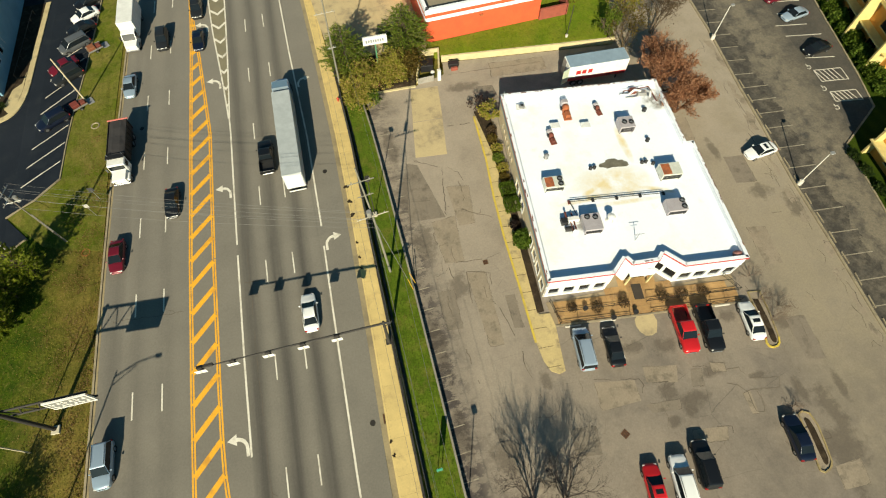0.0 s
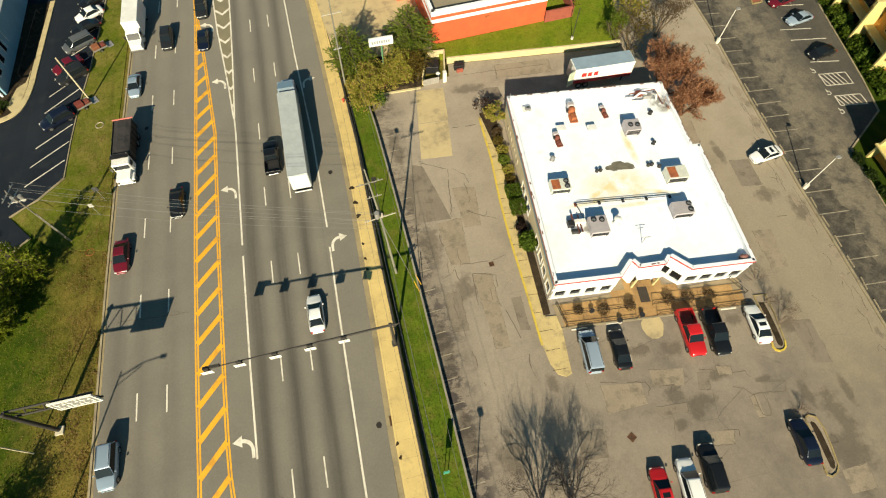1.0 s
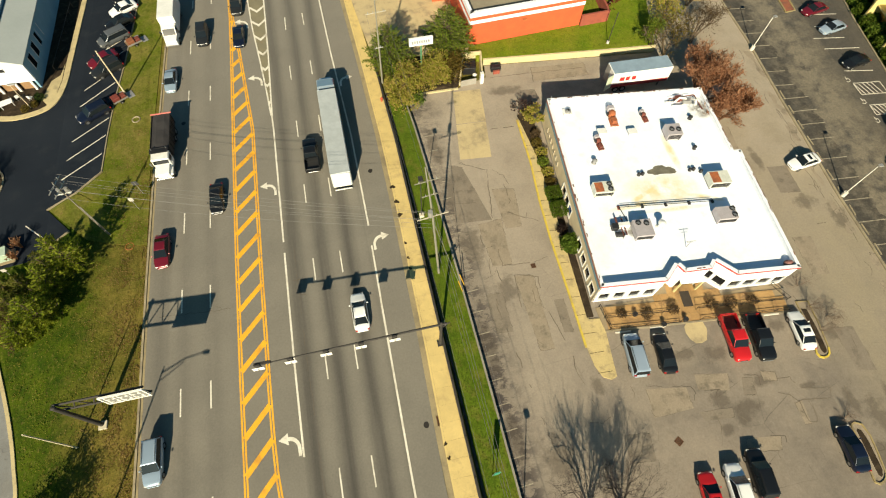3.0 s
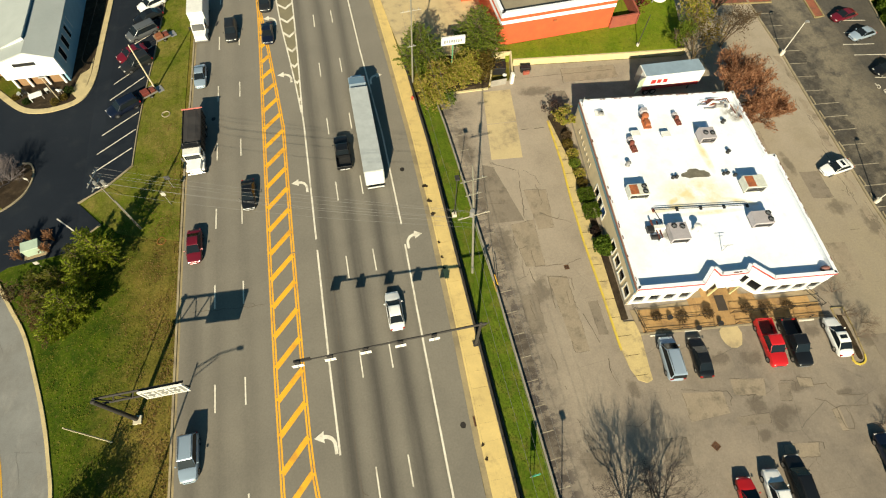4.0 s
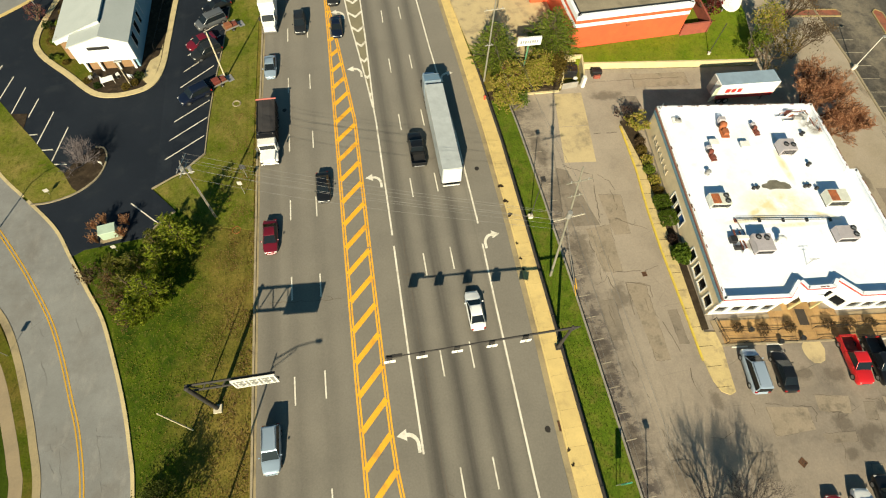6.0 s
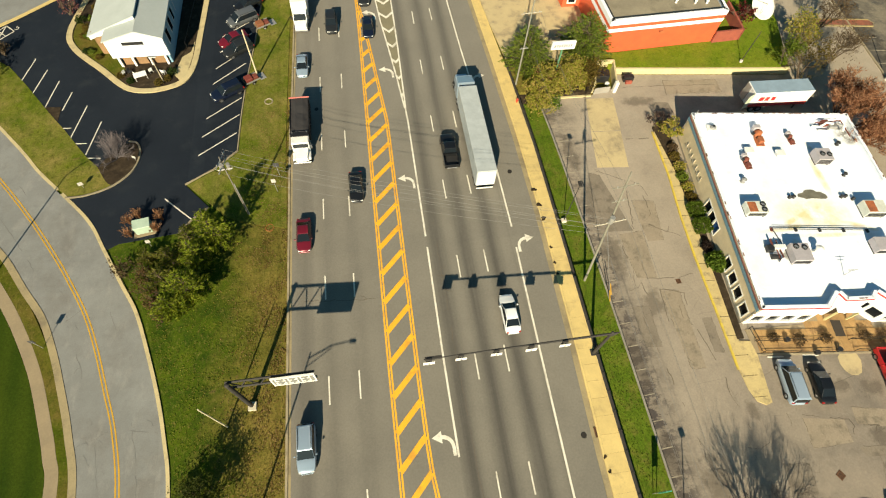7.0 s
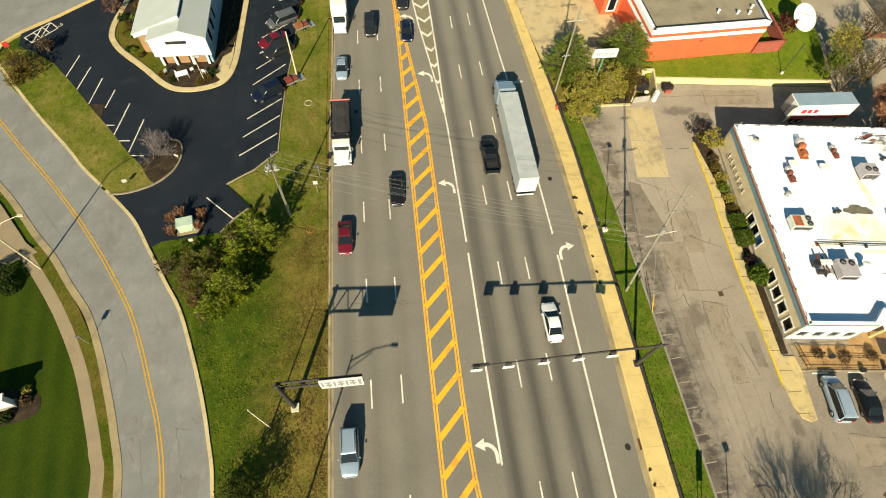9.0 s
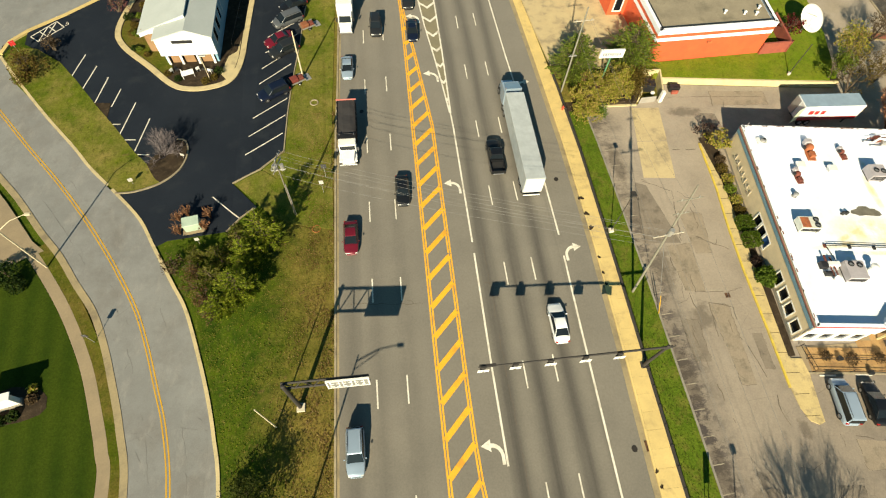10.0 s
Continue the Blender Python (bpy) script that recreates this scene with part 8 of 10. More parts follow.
def car(kind, m, pm, label, group="", bed_m=None):
    L, W, H, belt, hood, deck, cb, cf, rb, rf = CARS[kind]
    t = thing("pickup_truck" if kind == "pickup" else "car", m, label, "pickup truck" if kind == "pickup" else "car", group)
    h, w = L / 2, W / 2

    def sec(y, zt, wd, zl=0.24, crown=0.03):
        return [(-wd * 0.88, y, zl), (-wd, y, zl + 0.16), (-wd, y, zt - 0.20), (-wd * 0.93, y, zt - 0.05), (-wd * 0.55, y, zt + crown * 0.6), (0, y, zt + crown), (wd * 0.55, y, zt + crown * 0.6), (wd * 0.93, y, zt - 0.05), (wd, y, zt - 0.20), (wd, y, zt and zl + 0.16), (wd * 0.88, y, zl)]
    if kind == "pickup":
        cab_end = cb - 0.05
        ss = [sec(cab_end, belt, w), sec(cb + 0.3, belt, w), sec(cf, belt, w), sec(cf + 0.25, hood + 0.02, w), sec(h - 0.55, hood - 0.05, w * 0.975), sec(h - 0.24, hood - 0.10, w * 0.93), sec(h - 0.08, hood - 0.18, w * 0.84), sec(h, hood - 0.34, w * 0.72, 0.32)]
        part("body", loft(ss), pm, t, smooth=True)
        bw = 0.10
        part("bed_side", boxes((-w, -h, 0.42, -w + bw, cab_end - 0.05, belt), bev=0.02), pm, t)
        part("bed_side", boxes((w - bw, -h, 0.42, w, cab_end - 0.05, belt), bev=0.02), pm, t)
        part("tailgate", boxes((-w + bw, -h, 0.45, w - bw, -h + 0.08, belt), bev=0.02), pm, t)
        part("bed_floor", boxes((-w + bw, -h + 0.08, 0.45, w - bw, cab_end - 0.05, 0.56)), bed_m or trim_black, t, "dark truck bed liner")
        part("bed_front", boxes((-w + bw, cab_end - 0.12, 0.56, w - bw, cab_end - 0.05, belt)), pm, t)
    else:
        rear_slope = 0.12 if kind != "sedan" else 0.10
        ss = [sec(-h, deck - 0.34, w * 0.66, 0.36), sec(-h + 0.06, deck - 0.18, w * 0.80, 0.30), sec(-h + 0.16, deck - 0.09, w * 0.90), sec(-h + 0.34, deck - 0.03, w * 0.965), sec(-h + 0.60, deck, w), sec((cb + cf) / 2, belt, w), sec(cf, belt - 0.01, w),
              sec(cf + 0.25, hood + 0.02, w * 0.99), sec(h - 0.75, hood - 0.05, w * 0.965), sec(h - 0.40, hood - 0.10, w * 0.91), sec(h - 0.18, hood - 0.16, w * 0.82), sec(h - 0.06, hood - 0.24, w * 0.70, 0.30), sec(h, hood - 0.36, w * 0.56, 0.36)]
        part("body", loft(ss), pm, t, smooth=True)
    wb, wt = w * 0.90, w * (0.70 if kind == "sedan" else 0.76)
    zb, zt = belt - 0.03, H - 0.05
    corner = {"bl": (-wb, cb, zb), "br": (wb, cb, zb), "fl": (-wb, cf, zb), "fr": (wb, cf, zb), "tbl": (-wt, rb, zt), "tbr": (wt, rb, zt), "tfl": (-wt, rf, zt), "tfr": (wt, rf, zt)}
    frame_ob = part("cabin_frame", loft([[corner["bl"], corner["br"], corner["fr"], corner["fl"]], [corner["tbl"], corner["tbr"], corner["tfr"], corner["tfl"]]]), pm, t, smooth=True)
    soft_edge(frame_ob)
    rw = wt * 1.03
    roof = [[(-rw, rb - 0.06, zt - 0.02), (rw, rb - 0.06, zt - 0.02), (rw, rf + 0.06, zt - 0.02), (-rw, rf + 0.06, zt - 0.02)],
            [(-rw * 0.97, rb, zt + 0.035), (rw * 0.97, rb, zt + 0.035), (rw * 0.97, rf, zt + 0.035), (-rw * 0.97, rf, zt + 0.035)],
            [(-rw * 0.6, rb + 0.15, H + 0.005), (rw * 0.6, rb + 0.15, H + 0.005), (rw * 0.6, rf - 0.12, H + 0.005), (-rw * 0.6, rf - 0.12, H + 0.005)]]
    part("roof", loft(roof), pm, t, smooth=True)

    def pane(name, a, b, c, d, inset=0.10):
        q = [Vector(corner[k]) for k in (a, b, c, d)]
        mid = (q[0] + q[1] + q[2] + q[3]) / 4
        part(name, quad_slab([v.lerp(mid, inset) for v in q], 0.018), car_glass, t)
    pane("windscreen", "fr", "fl", "tfl", "tfr", 0.045)
    pane("rear_window", "bl", "br", "tbr", "tbl", 0.06)
    pane("side_window", "fl", "bl", "tbl", "tfl", 0.06)
    pane("side_window", "br", "fr", "tfr", "tbr", 0.06)
    r = 0.33 if kind == "sedan" else 0.37
    for y in (h - 0.92, -h + 0.95):
        for x in (-w + 0.10, w - 0.10):
            wheel(t, x, y, r, 0.23)
    for s in (-1, 1):
        part("headlight", boxes((s * w * 0.46, h - 0.30, hood - 0.34, s * w * 0.80, h - 0.07, hood - 0.20), bev=0.02), lamp_clear, t)
        part("tail_light", boxes((s * w * 0.58, -h + 0.01, belt - 0.36, s * w * 0.88, -h + 0.20, belt - 0.14), bev=0.02), lamp_red, t)
        part("mirror", boxes((s * (w + 0.02), cf - 0.42, belt - 0.02, s * (w + 0.20), cf - 0.30, belt + 0.14), bev=0.02), pm, t)
    part("bumper", boxes((-w * 0.62, h - 0.14, 0.30, w * 0.62, h + 0.03, 0.50), bev=0.05), pm if kind != "pickup" else rim_m, t)
    part("bumper", boxes((-w * 0.70, -h - 0.03, 0.32, w * 0.70, -h + 0.14, 0.54), bev=0.05), pm if kind != "pickup" else rim_m, t)
    part("grille", boxes((-w * 0.42, h - 0.14, 0.52, w * 0.42, h + 0.012, hood - 0.30), bev=0.01), trim_black, t)
    if kind in ("suv", "van"):
        for s in (-1, 1):
            part("roof_rail", tubes(((s * rw * 0.86, rb + 0.2, H + 0.05), (s * rw * 0.86, rf - 0.1, H + 0.05), 0.025), seg=6), trim_black, t)
    return t


LZ = -0.95
car("van", pose(34.05, 4.4, LZ, 0, 0, -7), P["silver"], "silver minivan parked nose-in at the patio", "parked cars")
car("sedan", pose(37.4, 3.85, LZ, 0, 0, -7), P["black"], "black sedan parked nose-in at the patio", "parked cars")
car("pickup", pose(46.15, 3.75, LZ, 0, 0, 173), P["red"], "bright red pickup truck backed up to the patio", "parked cars", rust_red)
car("pickup", pose(49.0, 3.2, LZ, 0, 0, 173), P["black"], "black pickup truck backed up to the patio", "parked cars")
w_ = car("sedan", pose(54.25, 2.85, LZ, 0, 0, -7), P["white"], "white sedan with dark sunroof parked at the patio", "parked cars")
part("sunroof", boxes((-0.42, -0.55, 1.455, 0.42, -0.1, 1.47), bev=0.005), car_glass, w_)
r_ = car("sedan", pose(35.75, -10.9, LZ, 0, 0, -8), P["red"], "red sedan with sunroof parked in the lot", "parked cars")
part("sunroof", boxes((-0.38, -0.55, 1.455, 0.38, -0.1, 1.47), bev=0.005), car_glass, r_)
car("suv", pose(38.75, -10.8, LZ, 0, 0, -8), P["white"], "white sport utility car parked in the lot", "parked cars")
car("suv", pose(41.6, -10.0, LZ, 0, 0, -8), P["black"], "black sport utility car parked in the lot", "parked cars")
car("sedan", pose(52.35, -10.0, LZ, 0, 0, -6), P["navy"], "dark blue sedan beside a kerb island", "parked cars")
w_ = car("sedan", pose(68.3, 25.0, LZ, 0, 0, 97), P["white"], "white sedan stopped on the tan aisle", "parked cars")
part("sunroof", boxes((-0.42, -0.55, 1.455, 0.42, -0.1, 1.47), bev=0.005), car_glass, w_)
car("sedan", pose(88.6, 49.2, LZ, 0, 0, 100), P["silver"], "silver sedan parked before the apartments", "parked cars")
car("sedan", pose(87.6, 41.2, LZ, 0, 0, 100), P["black"], "dark car parked before the apartments", "parked cars")
car("sedan", pose(88.2, 54.0, LZ, 0, 0, 100), P["dark_red"], "dark red sedan parked before the apartments", "parked cars")


def on_west(x, y, turn):
    return pose(x, y, z_ground(x, y) + 0.02, 0, -4 if x > -33 else 0, turn)


car("suv", on_west(-28.2, 54.8, 120), P["navy"], "dark blue sport utility car with a trailer", "office lot cars")
car("suv", on_west(-26.9, 63.4, 120), P["charcoal"], "black sport utility car in the black lot", "office lot cars")
car("sedan", on_west(-27.8, 65.9, 120), P["dark_red"], "dark red sedan in the black lot", "office lot cars")
car("van", on_west(-26.5, 70.3, 120), P["grey"], "grey van with a trailer in the black lot", "office lot cars")
car("sedan", on_west(-25.7, 73.8, 120), P["black"], "black sedan in the black lot", "office lot cars")
car("sedan", on_west(-25.4, 77.0, 120), P["white"], "white sedan in the black lot", "office lot cars")
car("sedan", on_west(-25.2, 80.4, 120), P["black"], "black sedan in the black lot", "office lot cars")

# traffic on the highway
SOUTH, NORTH = 180, 0
car("suv", pose(-17.9, 4.6, 0, 0, 0, SOUTH), P["pale_blue"], "pale blue-silver sport utility car driving on the highway", "highway cars")
car("sedan", pose(-17.7, 28.9, 0, 0, 0, SOUTH), P["dark_red"], "dark red sedan driving on the highway", "highway cars")
car("sedan", pose(-17.3, 58.0, 0, 0, 0, SOUTH), P["pale_blue"], "pale blue sedan driving on the highway", "highway cars")
car("suv", pose(-12.7, 67.0, 0, 0, 0, SOUTH), P["charcoal"], "dark sport utility car driving on the highway", "highway cars")
car("sedan", pose(-11.1, 35.3, 0, 0, 0, SOUTH), P["black"], "black sedan driving beside the hatched median", "highway cars")
car("sedan", pose(-7.2, 65.6, 0, 0, 0, SOUTH), P["navy"], "dark blue sedan waiting in the turn lane", "highway cars")
car("suv", pose(-7.3, 73.2, 0, 0, 0, SOUTH), P["charcoal"], "dark sport utility car waiting in the turn lane", "highway cars")
car("sedan", pose(4.6, 15.9, 0, 0, 0, NORTH), P["white"], "white sedan driving away on the highway", "highway cars")
car("pickup", pose(1.5, 39.8, 0, 0, 0, NORTH), P["black"], "black pickup truck driving away on the highway", "highway cars")


def truck_wheels(t, ys, w, r=0.5):
    for y in ys:
        for x in (-w, w):
            wheel(t, x, y, r, 0.32)


white_box = flat("white_truck_box", (0.74, 0.74, 0.72), 0.5, grain=0.08)
t = thing("box_truck", pose(-17.2, 70.5, 0, 0, 0, SOUTH), "white box truck driving on the highway", "truck")
part("cargo_box", boxes((-1.25, -4.6, 0.95, 1.25, 2.2, 3.7), bev=0.05), white_box, t, "white cargo box")
part("chassis", boxes((-0.5, -4.5, 0.55, 0.5, 4.2, 0.9)), steel_dark, t)
cabs = [[(-1.1, 2.4, 0.5), (1.1, 2.4, 0.5), (1.1, 2.4, 2.55), (-1.1, 2.4, 2.55)], [(-1.1, 3.35, 0.5), (1.1, 3.35, 0.5), (1.05, 3.35, 2.5), (-1.05, 3.35, 2.5)], [(-1.08, 3.95, 0.5), (1.08, 3.95, 0.5), (1.05, 3.95, 1.62), (-1.05, 3.95, 1.62)], [(-0.95, 5.0, 0.55), (0.95, 5.0, 0.55), (0.85, 5.0, 1.4), (-0.85, 5.0, 1.4)]]
part("cab", loft(cabs), white_box, t, "white cab with sloping bonnet")
part("windscreen", quad_slab([(0.95, 3.95, 1.66), (-0.95, 3.95, 1.66), (-0.92, 3.38, 2.42), (0.92, 3.38, 2.42)], 0.03), car_glass, t)
for s in (-1, 1):
    part("side_window", boxes((s * 1.06, 2.65, 1.6, s * 1.115, 3.4, 2.3)), car_glass, t)
    part("mirror", boxes((s * 1.2, 3.5, 1.6, s * 1.45, 3.6, 2.2)), trim_black, t)
    part("headlight", boxes((s * 0.55, 4.9, 0.8, s * 0.85, 5.05, 1.05)), lamp_clear, t)
truck_wheels(t, (3.9, -3.0), 1.0, 0.48)
part("bumper", boxes((-1.05, 4.95, 0.4, 1.05, 5.12, 0.65), bev=0.03), rim_m, t)

# tarped dump truck
dump_steel = flat("black_dump_body_steel", (0.016, 0.015, 0.016), 0.55, 0.2, grain=0.3)
tarp_m = flat("dark_grey_tarp", (0.030, 0.027, 0.028), 0.85, grain=0.4)
t = thing("dump_truck", pose(-17.55, 44.6, 0, 0, 0, SOUTH), "black tarped dump truck with a white cab on the highway", "truck")
for sx in (-1, 1):
    part("body_side", boxes((sx * 1.25, -4.9, 1.1, sx * 1.17, 1.5, 2.75), bev=0.02), dump_steel, t)
    for k in range(7):
        part("side_rib", boxes((sx * 1.25, -4.7 + 1.0 * k, 1.1, sx * 1.33, -4.55 + 1.0 * k, 2.7)), dump_steel, t)
part("body_front", boxes((-1.17, 1.42, 1.1, 1.17, 1.5, 3.0), bev=0.02), dump_steel, t)
part("cab_shield", boxes((-1.2, 1.5, 2.9, 1.2, 2.3, 3.0), bev=0.02), dump_steel, t)
part("tailgate", boxes((-1.17, -4.98, 1.1, 1.17, -4.9, 2.7), bev=0.02), dump_steel, t)
part("tail_bar", boxes((-1.4, -5.08, 2.68, 1.4, -4.94, 2.84), bev=0.02), flat("red_white_tail_bar", (0.50, 0.14, 0.12), 0.6), t, "red and white tail bar")
part("body_floor", boxes((-1.17, -4.9, 1.05, 1.17, 1.42, 1.2)), dump_steel, t)
bm = loft([[(-1.16, y, 2.3), (1.16, y, 2.3), (1.16, y, 2.6), (0.5, y, 2.72 + lift), (-0.5, y, 2.72 + lift), (-1.16, y, 2.6)] for y, lift in ((-4.88, 0.0), (-3.4, 0.10), (-2.0, 0.03), (-0.4, 0.12), (1.4, 0.02))])
part("tarp", bm, tarp_m, t, "dark sagging tarp")
part("chassis", boxes((-0.45, -4.6, 0.6, 0.45, 4.3, 0.95)), steel_dark, t)
part("cab", boxes((-1.15, 1.75, 0.7, 1.15, 3.25, 2.7), bev=0.1), white_box, t, "white cab")
part("bonnet", loft([[(-0.95, 3.2, 0.7), (0.95, 3.2, 0.7), (0.95, 3.2, 1.75), (-0.95, 3.2, 1.75)], [(-0.85, 4.75, 0.7), (0.85, 4.75, 0.7), (0.75, 4.75, 1.5), (-0.75, 4.75, 1.5)]]), white_box, t, "white bonnet")
part("windscreen", quad_slab([(0.98, 3.26, 1.8), (-0.98, 3.26, 1.8), (-0.98, 3.26, 2.5), (0.98, 3.26, 2.5)], 0.03), car_glass, t)
for sx in (-1, 1):
    part("side_window", boxes((sx * 1.13, 2.1, 1.7, sx * 1.17, 3.0, 2.4)), car_glass, t)
    part("fender", boxes((sx * 0.85, 3.4, 0.85, sx * 1.2, 4.7, 1.2), bev=0.08), white_box, t)
    part("mirror", boxes((sx * 1.3, 3.2, 1.6, sx * 1.5, 3.3, 2.2)), rim_m, t)
    part("exhaust_stack", tubes(((sx * 0.95, 1.65, 0.8), (sx * 0.95, 1.65, 3.2), 0.07)), rim_m, t)
    part("headlight", boxes((sx * 0.5, 4.68, 1.0, sx * 0.8, 4.8, 1.25)), lamp_clear, t)
part("bumper", boxes((-1.15, 4.8, 0.45, 1.15, 4.95, 0.75), bev=0.03), rim_m, t)
truck_wheels(t, (4.0, -2.2, -3.5), 1.02, 0.5)

tank_m = flat("grey_blue_trailer_top", (0.40, 0.43, 0.44), 0.5, grain=0.1)
t = thing("semi_truck", pose(5.1, 43.5, 0, 0, 0, NORTH), "long semi truck with pale grey-blue trailer driving away", "truck")
part("trailer", boxes((-1.27, -10.2, 1.1, 1.27, 4.6, 3.95), bev=0.06), tank_m, t, "pale grey-blue trailer")
part("rear_door", boxes((-1.15, -10.26, 1.2, 1.15, -10.2, 3.85), bev=0.01), white_box, t, "white rear doors")
part("underride_bar", boxes((-1.1, -10.3, 0.5, 1.1, -10.2, 0.65)), white_box, t)
part("chassis", boxes((-0.5, -10.0, 0.75, 0.5, 9.0, 1.1)), steel_dark, t)
cab_paint = P["pale_blue"]
part("cab", boxes((-1.2, 5.2, 0.6, 1.2, 7.4, 3.3), bev=0.12), cab_paint, t, "blue cab")
part("fairing", loft([[(-1.15, 5.3, 3.28), (1.15, 5.3, 3.28), (1.15, 5.3, 3.9), (-1.15, 5.3, 3.9)], [(-1.05, 7.2, 3.28), (1.05, 7.2, 3.28), (1.0, 7.0, 3.36), (-1.0, 7.0, 3.36)]]), cab_paint, t)
part("bonnet", loft([[(-1.05, 7.4, 0.6), (1.05, 7.4, 0.6), (1.0, 7.4, 2.0), (-1.0, 7.4, 2.0)], [(-0.95, 9.3, 0.6), (0.95, 9.3, 0.6), (0.8, 9.3, 1.7), (-0.8, 9.3, 1.7)]]), cab_paint, t)
part("windscreen", quad_slab([(1.0, 7.42, 2.05), (-1.0, 7.42, 2.05), (-1.0, 7.42, 3.0), (1.0, 7.42, 3.0)], 0.04), car_glass, t)
truck_wheels(t, (-9.2, -8.0, 4.0, 5.2, 8.5), 1.05)

# parked trailer behind the restaurant
t = thing("semi_trailer", pose(51.5, 44.55, LZ, 0, 0, -92), "white semi-trailer with red stripe parked behind the restaurant", "trailer")
part("body", boxes((-1.25, -5.1, 1.1, 1.25, 4.2, 3.75), bev=0.05), white_box, t, "white trailer box")
part("roof", boxes((-1.2, -5.0, 3.75, 1.2, 4.1, 3.79)), flat("pale_trailer_roof", (0.24, 0.32, 0.40), 0.5), t, "pale grey-blue trailer roof")
part("stripe", boxes((1.245, -5.0, 1.15, 1.27, 4.1, 1.75)), flat("deep_red_stripe", (0.32, 0.02, 0.025), 0.5), t, "red stripe")
red_bar = flat("red_lettering_bars", (0.45, 0.03, 0.03), 0.5)
for k, wd in enumerate((0.75, 0.62, 0.62)):
    part("logo_bar", boxes((1.245, -3.9 + 0.95 * k, 2.25, 1.272, -3.9 + 0.95 * k + wd, 2.95)), red_bar, t, "red logo bar")
part("rear_door", boxes((-1.2, -5.18, 1.15, 0.0, -5.1, 3.7), bev=0.01), steel_grey, t)
ob = part("rear_door", boxes((-0.04, -1.2, 1.15, 0.04, 0, 3.7), bev=0.01), flat("pale_green_door", (0.50, 0.56, 0.42), 0.6), t, "open pale green rear door")
ob.matrix_basis = pose(1.25, -5.1, 0, 0, 0, 25)
part("landing_gear", boxes((-0.9, 3.0, 0, -0.75, 3.15, 1.1)), steel_dark, t)
part("landing_gear", boxes((0.75, 3.0, 0, 0.9, 3.15, 1.1)), steel_dark, t)
truck_wheels(t, (-3.9, -2.8), 1.02)

# open garden trailers in the black lot
for x, y, turn, load, lb in ((-24.8, 56.7, 120, rusty, "open flat trailer with a red load"), (-23.3, 68.4, 118, flat("rust_orange_machine", (0.20, 0.070, 0.028), 0.8), "open flat trailer with orange and red machines")):
    t = thing("utility_trailer", on_west(x, y, turn) @ Matrix.Scale(0.74, 4), lb, "trailer")
    part("deck", boxes((-0.95, -1.6, 0.5, 0.95, 1.6, 0.58)), wood, t)
    for s in (-1, 1):
        part("side_rail", boxes((s * 0.95, -1.6, 0.55, s * 0.99, 1.6, 0.9)), steel_grey, t)
    part("ramp", boxes((-0.9, -2.9, 0.05, 0.9, -1.65, 0.12)), steel_grey, t)
    part("drawbar", tubes(((0, 1.6, 0.5), (0, 2.8, 0.45), 0.05)), steel_dark, t)
    truck_wheels(t, (0.0,), 1.12, 0.32)
    part("load", boxes((-0.7, -0.2, 0.58, 0.7, 1.3, 1.35), bev=0.08), load if load is not rusty else flat("red_tarp", (0.145, 0.026, 0.018), 0.8), t, "bulky load")
    part("load", boxes((-0.6, -1.4, 0.58, 0.5, -0.4, 1.1), bev=0.08), flat("red_machine", (0.140, 0.032, 0.020), 0.8), t)

# ---- trees and shrubs ----
bark = flat("grey_brown_bark", (0.105, 0.080, 0.058), 0.95, grain=0.4)
bark_brown = flat("brown_twig_bark", (0.175, 0.132, 0.102), 0.95, grain=0.4)
bark_rust = flat("reddish_twig_bark", (0.120, 0.062, 0.038), 0.95, grain=0.4)
bark_lot = flat("warm_grey_twig_bark", (0.074, 0.060, 0.055), 0.95, grain=0.4)
bark_pale = flat("pale_grey_bark", (0.165, 0.140, 0.142), 0.95, grain=0.4)
L_PINE = leaf_mat("pine_needles", (0.070, 0.112, 0.010), (0.130, 0.182, 0.020), (0.205, 0.242, 0.034))
L_YELLOW = leaf_mat("yellow_green_leaves", (0.175, 0.205, 0.018), (0.320, 0.298, 0.042), (0.420, 0.290, 0.110))
L_RED = leaf_mat("rust_brown_leaves", (0.165, 0.074, 0.042), (0.335, 0.160, 0.085), (0.460, 0.265, 0.155))
L_GREEN = leaf_mat("bank_tree_leaves", (0.082, 0.122, 0.006), (0.160, 0.204, 0.012), (0.270, 0.288, 0.030))
L_BANK = leaf_mat("bank_scrub_leaves", (0.070, 0.088, 0.010), (0.122, 0.132, 0.018), (0.180, 0.165, 0.036))
L_DARK = leaf_mat("dark_hedge_leaves", (0.012, 0.026, 0.006), (0.026, 0.048, 0.008), (0.050, 0.075, 0.012))
L_HEDGE = leaf_mat("clipped_hedge_leaves", (0.040, 0.074, 0.005), (0.072, 0.116, 0.009), (0.110, 0.155, 0.014))
L_OLIVE = leaf_mat("olive_brown_leaves", (0.075, 0.058, 0.012), (0.120, 0.092, 0.016), (0.160, 0.105, 0.026))
L_TWIG = leaf_mat("dry_brown_leaves", (0.075, 0.050, 0.026), (0.110, 0.075, 0.040), (0.140, 0.095, 0.050))
L_CONI = leaf_mat("bright_shrub_leaves", (0.050, 0.092, 0.009), (0.092, 0.150, 0.016), (0.165, 0.225, 0.030))
L_RUSSET = leaf_mat("russet_brush_leaves", (0.080, 0.046, 0.022), (0.130, 0.074, 0.034), (0.160, 0.105, 0.040))
L_ORANGE = leaf_mat("tan_pink_plume_blades", (0.26, 0.125, 0.060), (0.34, 0.175, 0.090), (0.42, 0.25, 0.14))


